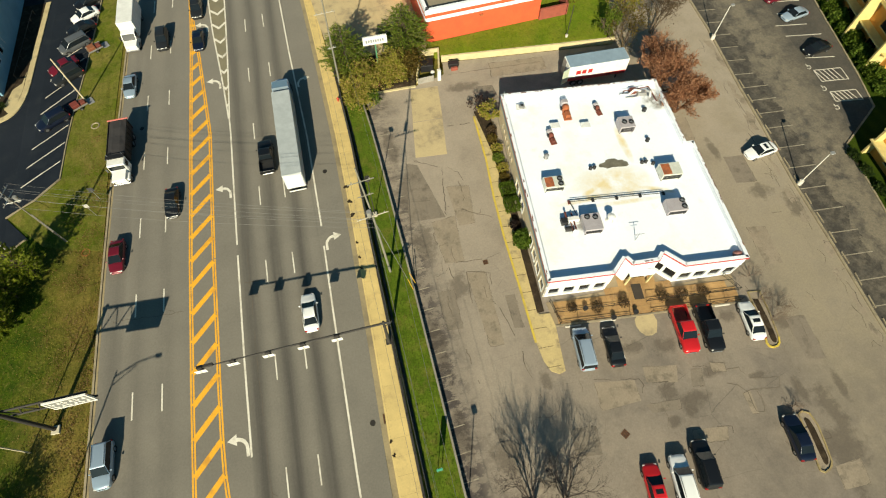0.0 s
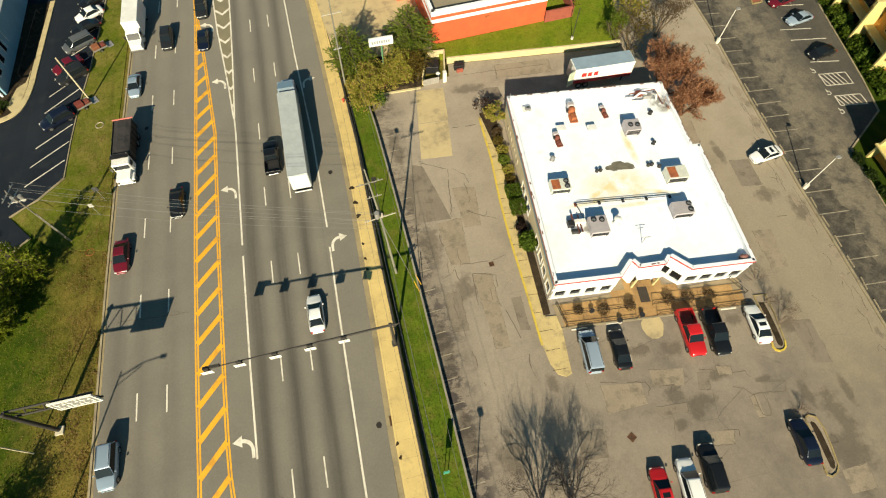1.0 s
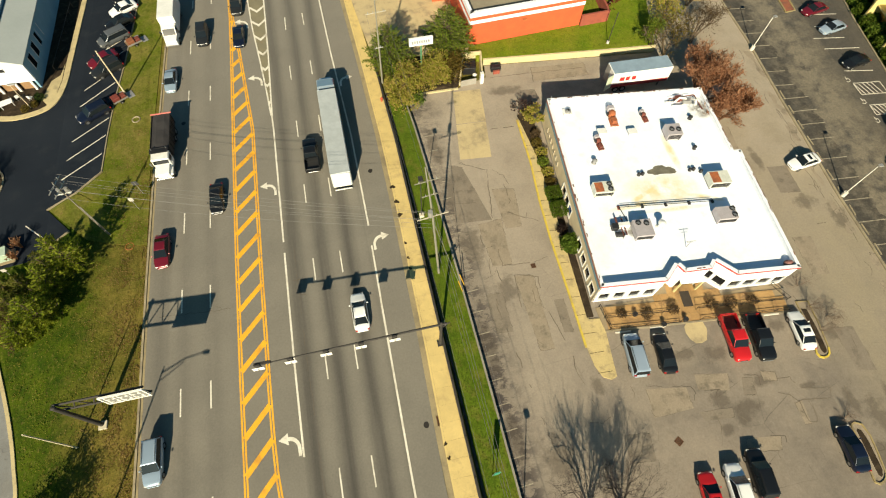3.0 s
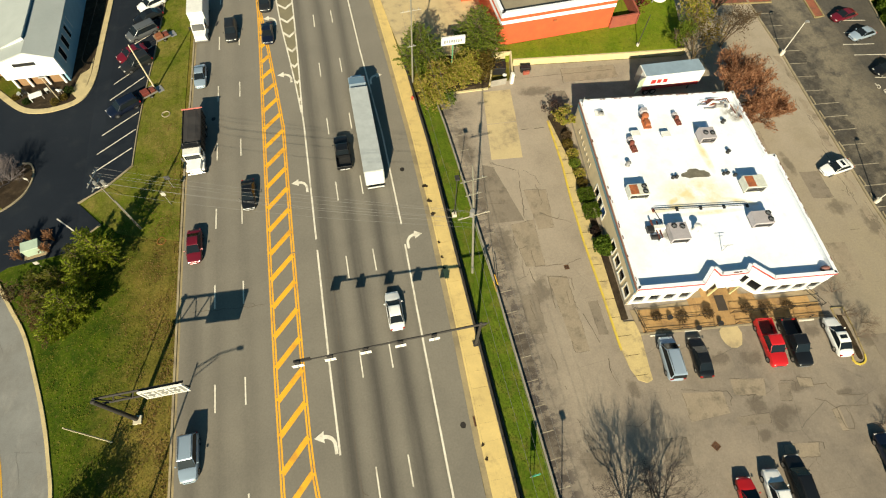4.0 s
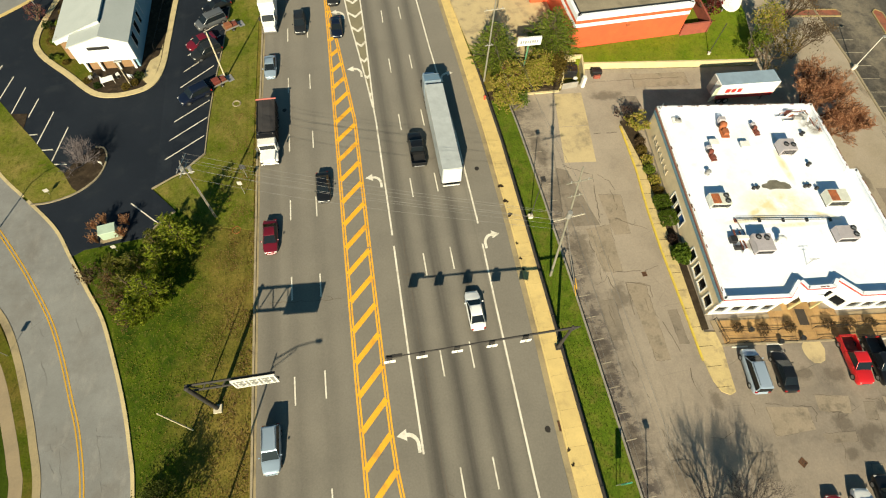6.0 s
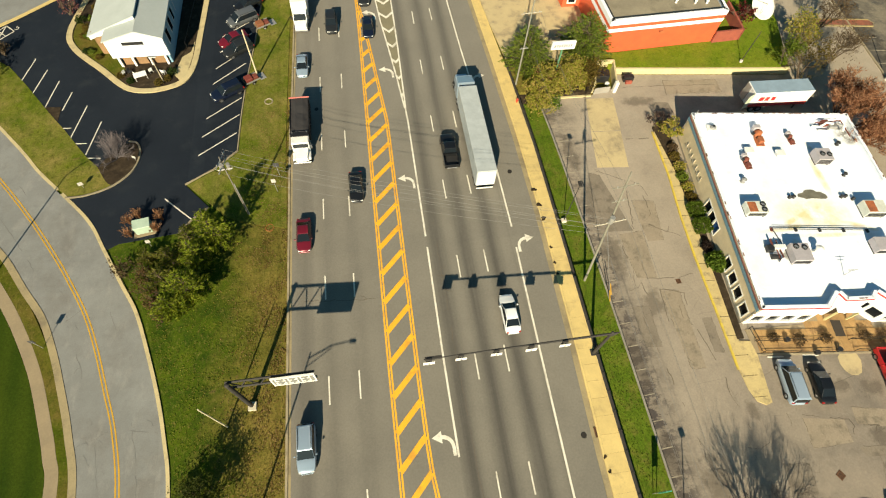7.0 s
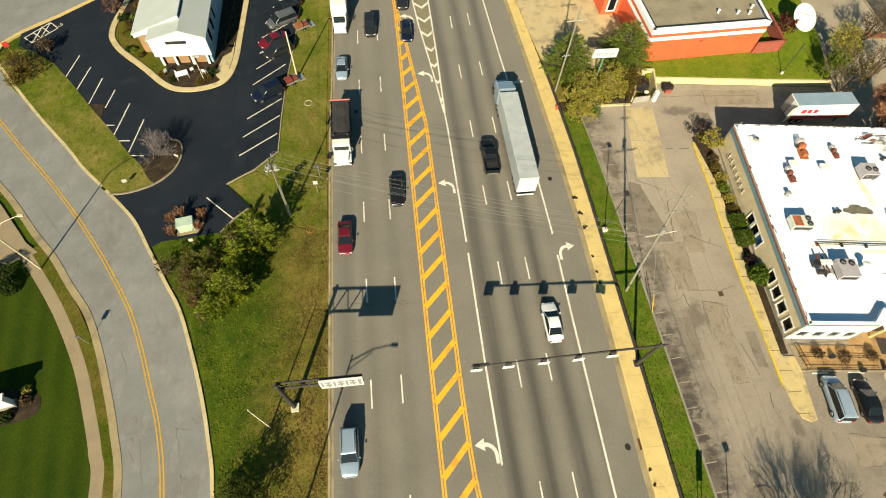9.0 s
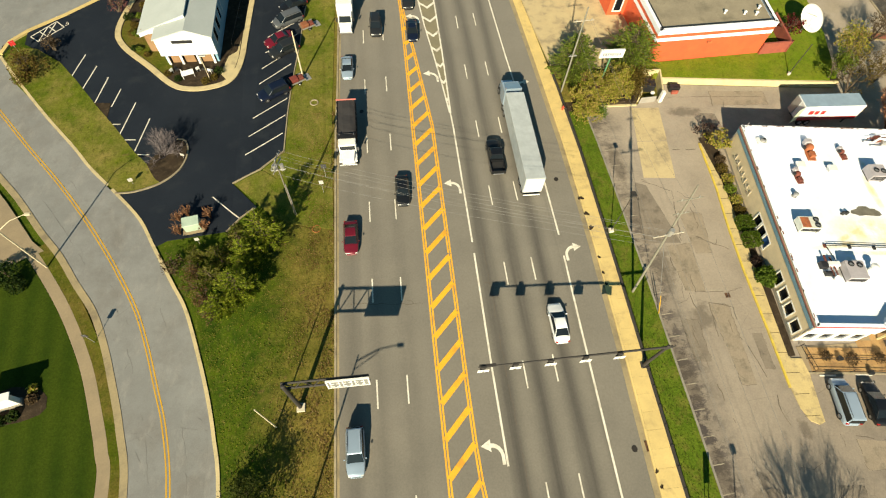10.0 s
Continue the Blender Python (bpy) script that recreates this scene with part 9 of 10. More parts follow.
def leaf_cards(verts, faces, c, size, rnd, up=0.35, slim=1.0, along=None):
    """One small bent leaf clump, two triangles either side of a fold; slim ones may lie along a direction."""
    n = Vector((rnd.gauss(0, 1), rnd.gauss(0, 1), rnd.gauss(0, 1) + up)).normalized()
    a = n.orthogonal().normalized()
    a.rotate(Matrix.Rotation(rnd.uniform(0, 6.28), 3, n))
    if along is not None:
        a = (along + Vector((rnd.gauss(0, 0.45), rnd.gauss(0, 0.45), rnd.gauss(0, 0.45)))).normalized()
        n = a.orthogonal().normalized()
        n.rotate(Matrix.Rotation(rnd.uniform(0, 6.28), 3, a))
    b = n.cross(a)
    s = size * rnd.uniform(0.6, 1.35)
    w = 0.42 * slim
    a = a / slim ** 0.5
    k = len(verts)
    verts += [tuple(c - a * s * 0.5), tuple(c + b * s * w + n * s * 0.12 * slim), tuple(c + a * s * 0.6), tuple(c - b * s * w + n * s * 0.12 * slim)]
    faces += [(k, k + 1, k + 2), (k, k + 2, k + 3)]


def crown_mesh(name, verts, faces, m, parent, label=""):
    me = bpy.data.meshes.new(name)
    me.from_pydata(verts, [], faces)
    me.update()
    me.materials.append(m)
    ob = new(name, me)
    ob.parent = parent
    return tagged(ob, label=label)


def grow(bm, p, d, length, r, depth, rnd, tips, spread, up, kids=3, seg=5, thin=0.6, wander=0.10):
    q = p
    steps = 3
    for i in range(steps):
        d2 = (d + Vector((rnd.gauss(0, wander), rnd.gauss(0, wander), rnd.gauss(0, wander * 0.6) + up * 0.08))).normalized()
        e = q + d2 * length / steps
        ra, rb = r * (1 - 0.4 * i / steps), r * (1 - 0.4 * (i + 1) / steps)
        tube(bm, q, e, ra, rb, seg=max(3, seg), caps=False)
        q, d = e, d2
        if depth > 0 and i > 0:
            for _ in range(kids - 1 if i == 1 else kids):
                s = (d + Vector((rnd.gauss(0, spread), rnd.gauss(0, spread), rnd.gauss(0, spread * 0.5) + up))).normalized()
                grow(bm, q, s, length * rnd.uniform(0.5, 0.75), rb * thin, depth - 1, rnd, tips, spread, up, kids, seg - 1, thin, wander)
    tips.append((q, d))


def tree(name, x, y, z, h, r, label, category, seed, leaf=None, n_leaf=0, size=0.4, bark_m=None, trunk_r=0.16, stems=1, depth=3, spread=0.55, up=0.25, clear=0.25, group="", flat_top=1.0, blobs=9, kids=3, first=0.5, lean_by=0.30, tip_leaf=0, thin=0.6, slim=1.0, wander=0.10):
    """A tapered trunk with limbs and a ragged crown of leaf clumps with gaps."""
    rnd = random.Random(seed)
    t = thing(name, pose(x, y, z), label, category, group)
    bm, tips = bmesh.new(), []
    for s in range(stems):
        lean = Vector((rnd.gauss(0, lean_by if stems > 1 else 0.05), rnd.gauss(0, lean_by if stems > 1 else 0.05), 1)).normalized()
        grow(bm, Vector((rnd.uniform(-0.2, 0.2) * (stems > 1), rnd.uniform(-0.2, 0.2) * (stems > 1), -0.1)), lean, h * (first if depth > 1 else 0.8), trunk_r, depth, rnd, tips, spread, up, kids, 6, thin, wander)
    part("trunk", bm, bark_m or bark, t)
    if leaf:
        verts, faces = [], []
        centres = []
        for k in range(blobs):
            a, rr = rnd.uniform(0, 6.28), r * math.sqrt(rnd.uniform(0.0, 0.75))
            zz = h * rnd.uniform(clear + 0.12, 0.88)
            shrink = 1 - 0.55 * max(0, (zz / h - 0.45)) * flat_top
            centres.append((Vector((rr * shrink * math.cos(a), rr * shrink * math.sin(a), zz)), r * rnd.uniform(0.30, 0.55)))
        centres.append((Vector((0, 0, h * 0.8)), r * 0.45))
        for i in range(n_leaf):
            c, cr = centres[i % len(centres)]
            v = Vector((rnd.gauss(0, 1), rnd.gauss(0, 1), rnd.gauss(0, 0.85))).normalized() * cr * rnd.uniform(0.45, 1.08)
            q = c + v
            if noise.noise(q * 1.1 + Vector((seed, 0, 0))) < -0.12:
                continue
            leaf_cards(verts, faces, q, size, rnd, slim=slim)
        for q, way in tips:
            if rnd.random() < 0.5 and q.z > h * clear:
                leaf_cards(verts, faces, q, size, rnd)
            for _ in range(tip_leaf):
                leaf_cards(verts, faces, q + Vector((rnd.gauss(0, 0.22), rnd.gauss(0, 0.22), rnd.gauss(0, 0.22))) - way * rnd.uniform(0, 0.7), size, rnd, slim=slim, along=way)
        crown_mesh("crown", verts, faces, leaf, t)
    return t


def conifer(x, y, z, h, r, label, seed, leaf, whorls=26, per=11, size=0.26, base=0.06, droop=0.15, round_top=0.55, group="", slim=0.45, dense=0.13):
    """A straight trunk with tiers of needled limbs; each limb carries clumps out to a ragged tip."""
    rnd = random.Random(seed)
    t = thing("tree", pose(x, y, z), label, "tree", group)
    bm = bmesh.new()
    tube(bm, (0, 0, -0.1), (rnd.uniform(-0.15, 0.15), rnd.uniform(-0.15, 0.15), h), 0.16, 0.02, seg=7, caps=False)
    verts, faces = [], []
    for k in range(whorls):
        f = base + (0.98 - base) * k / (whorls - 1)
        reach = r * max(0.12, (1 - f) ** round_top) * min(1.0, 0.55 + f * 3.0)
        for _ in range(max(4, int(per * (1.15 - f)))):
            a = rnd.uniform(0, 6.283)
            ln = reach * rnd.uniform(0.65, 1.12)
            rise = ln * (0.35 - droop) * rnd.uniform(0.4, 1.4)
            p0 = Vector((0, 0, h * f))
            p1 = p0 + Vector((ln * math.cos(a), ln * math.sin(a), rise))
            tube(bm, p0, p1, 0.035, 0.01, seg=3, caps=False)
            for i in range(max(5, int(ln / dense))):
                g = rnd.uniform(0.25, 1.0)
                c = p0.lerp(p1, g)
                s = 0.28 * (1.15 - g)
                c += Vector((rnd.gauss(0, s), rnd.gauss(0, s), rnd.gauss(0, 0.10) + 0.05))
                leaf_cards(verts, faces, c, size, rnd, 0.6, slim, (p1 - p0).normalized())
    part("trunk", bm, bark, t)
    crown_mesh("crown", verts, faces, leaf, t)
    return t


def shrub(x, y, z, rx, ry, h, label, seed, leaf, n=900, size=0.2, square=0.0, group="", category="shrub"):
    """A low bush: several short stems under a dense ragged mass of leaf clumps."""
    rnd = random.Random(seed)
    t = thing("shrub", pose(x, y, z), label, category, group)
    bm = bmesh.new()
    for k in range(5):
        tube(bm, (rnd.uniform(-0.1, 0.1), rnd.uniform(-0.1, 0.1), -0.05), (rnd.uniform(-rx, rx) * 0.5, rnd.uniform(-ry, ry) * 0.5, h * 0.6), 0.03, 0.012, seg=4, caps=False)
    part("stems", bm, bark, t)
    verts, faces = [], []
    for i in range(n):
        if square:
            q = Vector((rnd.uniform(-rx, rx), rnd.uniform(-ry, ry), rnd.uniform(0.1, h)))
            k = rnd.randrange(3)
            if k == 0:
                q.z = h * rnd.uniform(0.93, 1.03)
            elif k == 1:
                q.x = rx * rnd.choice((-1, 1)) * rnd.uniform(0.92, 1.03)
            else:
                q.y = ry * rnd.choice((-1, 1)) * rnd.uniform(0.92, 1.03)
        else:
            a, el = rnd.uniform(0, 6.28), math.asin(rnd.uniform(-0.15, 1))
            f = rnd.uniform(0.6, 1.02) * (1 + 0.22 * noise.noise(Vector((math.cos(a) * 2 + seed, math.sin(a) * 2, el * 2))))
            q = Vector((rx * f * math.cos(a) * math.cos(el), ry * f * math.sin(a) * math.cos(el), h * (0.25 + 0.75 * f * math.sin(el)) if el > 0 else h * 0.2))
        leaf_cards(verts, faces, q, size, rnd)
    crown_mesh("leaves", verts, faces, leaf, t)
    return t


def plume_grass(x, y, z, h, seed):
    """A tuft of arching blades from one root, with feathery tips."""
    rnd = random.Random(seed)
    t = thing("plume_grass", pose(x, y, z), "dry tan-pink plume grass beside the utility cabinet", "grass clump", "plume grasses")
    verts, faces, tips, tip_faces = [], [], [], []
    for i in range(110):
        a, out = rnd.uniform(0, 6.28), rnd.uniform(0.1, 0.75)
        side, d = Vector((-math.sin(a), math.cos(a), 0)) * 0.022, Vector((math.cos(a), math.sin(a), 0))
        up = h * rnd.uniform(0.6, 1.0)
        pts = [d * 0.08, d * out * 0.45 + Vector((0, 0, up * 0.65)), d * out + Vector((0, 0, up))]
        k = len(verts)
        for q, w in zip(pts, (1.0, 0.8, 0.3)):
            verts += [tuple(q - side * w), tuple(q + side * w)]
        faces += [(k, k + 1, k + 3, k + 2), (k + 2, k + 3, k + 5, k + 4)]
        if i % 2:
            leaf_cards(tips, tip_faces, pts[2], 0.26, rnd, slim=0.45, along=(pts[2] - pts[1]).normalized())
    crown_mesh("blades", verts, faces, L_ORANGE, t)
    crown_mesh("plumes", tips, tip_faces, L_ORANGE, t)


# roadside trees north of the grass strip
conifer(15.1, 54.2, 0.0, 8.0, 4.6, "dark green pine between pavement and forecourt", 101, L_PINE, 34, 17, 0.28)
conifer(24.2, 56.0, 0.0, 8.0, 4.9, "dark green pine beside the orange building", 102, L_PINE, 34, 17, 0.28)
for i, (x, y, r, h, lf, n) in enumerate(((16.4, 49.0, 2.9, 4.0, L_YELLOW, 3000), (21.6, 52.3, 2.8, 3.4, L_YELLOW, 2800), (16.6, 52.6, 1.3, 2.4, L_RED, 600), (15.4, 46.6, 2.1, 2.6, L_YELLOW, 2000), (19.2, 50.8, 2.4, 3.0, L_YELLOW, 2200), (24.6, 52.4, 2.3, 3.0, L_OLIVE, 1800), (22.6, 50.6, 1.6, 2.2, L_YELLOW, 1000), (17.2, 47.2, 1.5, 2.0, L_CONI, 600), (20.6, 49.9, 1.5, 1.9, L_YELLOW, 900), (24.0, 50.2, 1.1, 1.6, L_OLIVE, 600), (18.0, 50.4, 1.6, 2.4, L_RED, 500), (22.2, 54.2, 1.7, 2.4, L_YELLOW, 900))):
    tree("tree", x, y, 0.0, h, r, "yellowing ragged roadside shrub tree" if lf is L_YELLOW else ("reddish ragged roadside shrub" if lf is L_RED else "olive roadside shrub tree"), "tree", 110 + i, lf, n * 2, 0.20, trunk_r=0.07, stems=3, depth=2, clear=0.02, blobs=16)
# behind the restaurant
tree("tree", 58.9, 39.6, -0.95, 8.2, 4.4, "rust-brown autumn tree behind the restaurant", "tree", 120, L_RED, 0, 0.30, bark_m=bark_rust, clear=0.1, spread=0.62, up=0.30, depth=3, stems=6, lean_by=0.42, first=0.44, tip_leaf=10, slim=0.32, thin=0.7)
tree("tree", 60.4, 35.0, -0.95, 6.6, 3.6, "rust-brown autumn tree beside the restaurant's back corner", "tree", 127, L_RED, 0, 0.30, bark_m=bark_rust, clear=0.1, spread=0.62, up=0.30, depth=3, stems=5, lean_by=0.36, first=0.44, tip_leaf=10, slim=0.32, thin=0.7)
tree("tree", 58.3, 49.2, -0.9, 6.0, 3.2, "half-bare brown tree beside the trailer", "tree", 121, L_OLIVE, 900, 0.2, spread=0.7, up=0.2, depth=4, stems=2)
tree("tree", 56.4, 51.8, -0.3, 4.6, 2.2, "olive shrub tree at the lawn corner", "tree", 122, L_PINE, 2600, 0.22, clear=0.05, stems=2, depth=2)
tree("tree", 60.2, 55.6, 0.0, 5.6, 3.0, "yellow-green tree on the lawn edge", "tree", 123, L_YELLOW, 3200, 0.24, clear=0.1)
tree("tree", 64.0, 51.5, -0.9, 6.2, 3.2, "bare brown tree at the end of the tan aisle", "tree", 124, L_TWIG, 160, 0.18, spread=0.7, up=0.2, depth=4, stems=3)
tree("tree", 53.4, 61.8, 0.0, 3.6, 1.8, "dark red shrub behind the brick screen", "tree", 125, leaf_mat("dark_red_leaves", (0.08, 0.012, 0.012), (0.13, 0.02, 0.02), (0.17, 0.04, 0.03)), 900, 0.26, clear=0.05, stems=2, depth=2)
tree("tree", 67.5, 60.0, -0.9, 6.0, 3.0, "bare brown tree beyond the lawn", "tree", 126, L_TWIG, 120, 0.18, spread=0.7, up=0.2, depth=4, stems=3)
# bare tree in the south of the lot
tree("tree", 23.6, -9.2, -0.95, 8.6, 3.4, "leafless grey multi-stemmed tree in the lot", "tree", 130, None, 0, bark_m=bark_lot, trunk_r=0.075, stems=9, depth=4, spread=0.60, up=0.20, kids=3, first=0.36, lean_by=0.36, thin=0.70, wander=0.22)
tree("tree", 26.9, -9.4, -0.95, 7.4, 3.0, "leafless grey multi-stemmed tree in the lot", "tree", 131, None, 0, bark_m=bark_lot, trunk_r=0.07, stems=9, depth=4, spread=0.62, up=0.18, kids=3, first=0.35, lean_by=0.42, thin=0.70, wander=0.22)
for i, (x, y, h) in enumerate(((57.0, 2.4, 3.2), (56.9, 5.2, 3.2), (57.4, 8.2, 2.6), (53.9, -7.0, 1.8), (58.6, 4.0, 2.6))):
    tree("tree", x, y, -0.95, h, 1.4, "small leafless shrub beside the restaurant", "shrub", 140 + i, None, 0, bark_m=bark_brown, trunk_r=0.032, stems=6, depth=3, spread=0.75, up=0.12, first=0.42, lean_by=0.6, wander=0.2)
# patio shrubs
for i, (x, y, r) in enumerate(((34.6, 9.5, 0.62), (37.5, 8.8, 0.8), (40.8, 8.6, 0.7), (45.6, 8.2, 0.8), (48.0, 7.9, 0.85), (50.7, 7.6, 0.7))):
    shrub(x, y, -0.9, r, r, 1.0, "round twiggy brown patio shrub", 150 + i, L_TWIG, 420, 0.13, group="patio shrubs")
for x, y in ((36.1, 9.0), (38.9, 7.1), (41.7, 7.1)):
    t = thing("planter", pose(x, y, -0.88), "small dark planter tub on the patio", "planter", "patio planters")
    part("tub", tubes(((0, 0, 0), (0, 0, 0.5), 0.22, 0.3), seg=14), steel_dark, t)
    part("soil", tubes(((0, 0, 0.42), (0, 0, 0.46), 0.26), seg=14), M["soil"], t)
t = thing("door_mat", pose(43.1, 9.6, -0.875, 0, 0, -8), "dark grey mat before the entrance", "mat")
part("mat", boxes((-0.6, -1.0, 0, 0.6, 1.0, 0.02)), flat("dark_mat", (0.06, 0.05, 0.042), 0.95), t)
# bed along the west wall
shrub(31.95, 24.8, -0.8, 0.92, 0.92, 1.2, "clipped square dark green hedge block", 160, L_HEDGE, 1500, 0.16, 1.0, "hedge blocks")
shrub(32.1, 27.3, -0.8, 0.92, 0.88, 1.1, "clipped square dark green hedge block", 161, L_HEDGE, 1400, 0.16, 1.0, "hedge blocks")
shrub(31.75, 19.6, -0.8, 1.25, 1.45, 1.5, "bright green spreading evergreen shrub", 162, L_CONI, 1300, 0.28)
shrub(31.5, 21.9, -0.8, 0.75, 0.8, 0.9, "dark purple-brown low shrub", 163, leaf_mat("purple_brown_leaves", (0.018, 0.012, 0.012), (0.03, 0.02, 0.018), (0.05, 0.03, 0.02)), 500, 0.18)
for i, (x, y, r, lf) in enumerate(((32.4, 29.4, 0.8, L_OLIVE), (32.6, 31.0, 0.9, L_YELLOW), (32.5, 32.8, 0.85, L_PINE), (32.8, 34.5, 0.95, L_YELLOW), (32.7, 36.3, 0.8, L_OLIVE), (33.0, 37.8, 0.8, L_TWIG))):
    shrub(x, y, -0.8, r, r, 0.9, "small olive shrub in the mulch bed", 165 + i, lf, 420, 0.18, group="bed shrubs")
tree("tree", 33.1, 40.4, -0.9, 2.8, 1.8, "yellow-brown shrub at the restaurant corner", "shrub", 172, L_YELLOW, 1900, 0.24, stems=3, depth=2, clear=0.05, trunk_r=0.05)
tree("tree", 32.4, 42.6, -0.95, 2.4, 1.4, "purple-brown half-bare shrub at the lot edge", "shrub", 173, leaf_mat("plum_leaves", (0.04, 0.025, 0.025), (0.07, 0.045, 0.04), (0.10, 0.07, 0.05)), 700, 0.2, stems=3, depth=2, clear=0.05, trunk_r=0.05)
# west bank
for i, (x, y, h, r, lf) in enumerate(((-27.7, 29.4, 7.6, 3.0, L_GREEN), (-29.9, 27.2, 5.4, 2.4, L_GREEN), (-31.2, 30.2, 4.2, 2.1, L_BANK), (-30.6, 23.2, 6.0, 2.9, L_GREEN), (-32.6, 21.6, 4.0, 2.3, L_GREEN), (-34.2, 25.6, 3.4, 2.2, L_BANK), (-33.6, 28.2, 3.0, 2.0, L_BANK), (-36.2, 28.8, 2.2, 1.5, L_BANK))):
    conifer(x, y, z_ground(x), h, r, "airy yellow-green young tree on the grass bank" if lf is L_GREEN else "dull olive scrub on the grass bank", 180 + i * 3, lf, 19 if lf is L_GREEN else 10, 12 if lf is L_GREEN else 8, 0.26, 0.12, -0.10, 0.60, "bank trees", 0.55, 0.075)
tree("tree", -39.0, 27.2, -1.6, 2.2, 1.6, "reddish twiggy shrub at the street edge", "shrub", 183, L_TWIG, 500, 0.2, stems=4, depth=2, clear=0.05, trunk_r=0.05)
for i, (x, y, r) in enumerate(((-36.3, 25.0, 1.3), (-35.0, 23.2, 1.1), (-36.6, 26.9, 1.0), (-33.9, 21.2, 0.9))):
    tree("tree", x, y, z_ground(x), 2.0, r, "russet half-bare brush on the grass bank", "shrub", 480 + i, L_RUSSET, 500, 0.16, stems=6, depth=2, clear=0.02, trunk_r=0.04, spread=0.7, lean_by=0.6)
tree("tree", -27.9, 0.9, -0.95, 3.8, 2.8, "dark green twiggy bush on the grass bank", "tree", 184, leaf_mat("dull_bush_leaves", (0.022, 0.034, 0.005), (0.042, 0.056, 0.008), (0.078, 0.088, 0.016)), 8500, 0.15, stems=5, depth=2, clear=0.02, trunk_r=0.06, blobs=16)
tree("tree", -42.4, 45.3, -1.55, 3.4, 2.6, "leafless pale shrub in the kerbed mulch bed", "tree", 186, None, 0, bark_m=bark_pale, trunk_r=0.07, stems=12, depth=3, spread=0.60, up=0.2, lean_by=0.7, thin=0.75)
tree("tree", -63.9, 62.6, -1.6, 2.7, 3.2, "olive-brown bush at the street corner", "tree", 187, leaf_mat("russet_olive_leaves", (0.085, 0.055, 0.014), (0.125, 0.080, 0.020), (0.120, 0.100, 0.016)), 3200, 0.22, stems=4, depth=2, clear=0.02, blobs=14)
tree("tree", -61.3, 67.0, -1.6, 2.4, 1.3, "half-bare brown bush beside the hatched bay", "tree", 188, L_TWIG, 420, 0.2, stems=5, depth=2, clear=0.02)
tree("tree", -53.6, 75.6, -1.6, 2.8, 1.6, "pinkish twiggy shrub by the island kerb", "shrub", 189, leaf_mat("pink_brown_leaves", (0.15, 0.05, 0.05), (0.20, 0.07, 0.07), (0.22, 0.10, 0.08)), 420, 0.18, stems=4, depth=2, clear=0.05)
for i, (x, y) in enumerate(((-39.2, 34.4), (-38.9, 32.5), (-35.5, 34.6), (-35.9, 33.0), (-38.2, 35.1))):
    plume_grass(x, y, -1.6, 1.5 + 0.2 * (i % 3), 195 + i)
for i, (x, y, r, lf) in enumerate(((-57.6, 28.4, 1.7, L_DARK), (-59.6, 27.2, 1.5, L_DARK), (-56.2, 26.9, 1.2, L_DARK), (-51.2, 13.6, 0.6, L_TWIG), (-51.4, 14.7, 0.55, L_YELLOW), (-52.6, 12.0, 0.6, L_DARK), (-53.8, 11.6, 0.6, L_DARK), (-55.2, 11.3, 0.6, L_DARK))):
    shrub(x, y, -1.6, r, r, r * 1.2, "rounded dark shrub on the mown lawn" if r > 1 else "small shrub round the lawn sign", 205 + i, lf, 600 if r > 1 else 240, 0.22)
part("planting_bed", drape(blob(-53.2, 13.0, 3.4, 2.0, 44, 24, 0.12, 0.2), 0.04, 0.1), M["soil"], label="mulch bed round the lawn sign", kind="structure")
for i, (x, y, r) in enumerate(((-50.4, 69.8, 0.8), (-49.6, 66.4, 0.6), (-38.4, 58.6, 0.7), (-36.7, 60.6, 0.8), (-37.3, 59.4, 0.6), (-42.4, 59.4, 0.6), (-44.0, 60.6, 0.6), (-51.6, 73.6, 0.9))):
    shrub(x, y, -1.55, r, r, r * 1.1, "small clipped shrub on the office island", 215 + i, L_DARK if i % 2 else L_OLIVE, 260, 0.2, group="island shrubs")
for i, (x, y, r) in enumerate(((-49.9, 69.6, 0.7), (-50.4, 71.6, 0.8), (-50.0, 73.8, 0.7), (-49.6, 76.2, 0.9), (-48.9, 66.2, 0.5), (-47.6, 64.9, 0.5))):
    shrub(x, y, -1.55, r, r, r * 1.2, "small olive shrub beside the office wing", 255 + i, L_OLIVE if i % 2 else L_PINE, 300, 0.2, group="island shrubs")
# hedge before the apartments
for i in range(11):
    y = 31.0 + 2.6 * i
    x = lerp_line([(90.4, 29), (91.1, 35.4), (94.2, 51.5), (97, 62)], y) + 1.8
    shrub(x, y, -0.95, 1.6, 1.7, 2.1, "dense green hedge shrub before the apartments", 230 + i, L_CONI if i % 3 == 0 else L_HEDGE, 1500, 0.28, group="apartment hedge")
for i, y in enumerate((12, 15.4, 18.6, 21.4)):
    shrub(80.6, y, -0.95, 0.6, 1.3, 1.2, "low dark hedge below the yellow wall", 245 + i, L_DARK, 380, 0.26, group="apartment hedge")


# ---- grass tufts and fallen leaves on the banks ----
def scatter(name, label, n, area, m, size, seed, zf=z_ground, lift=0.03):
    """Many small ragged clumps over an area; area gives a place or None for a random pair."""
    rnd = random.Random(seed)
    verts, faces = [], []
    while n > 0:
        q = area(rnd)
        if q is None:
            continue
        n -= 1
        leaf_cards(verts, faces, Vector((q[0], q[1], zf(*q) + lift)), size, rnd, 2.5)
    me = bpy.data.meshes.new(name)
    me.from_pydata(verts, [], faces)
    me.update()
    me.materials.append(m)
    return tagged(new(name, me), label, "grass", kind="stuff")


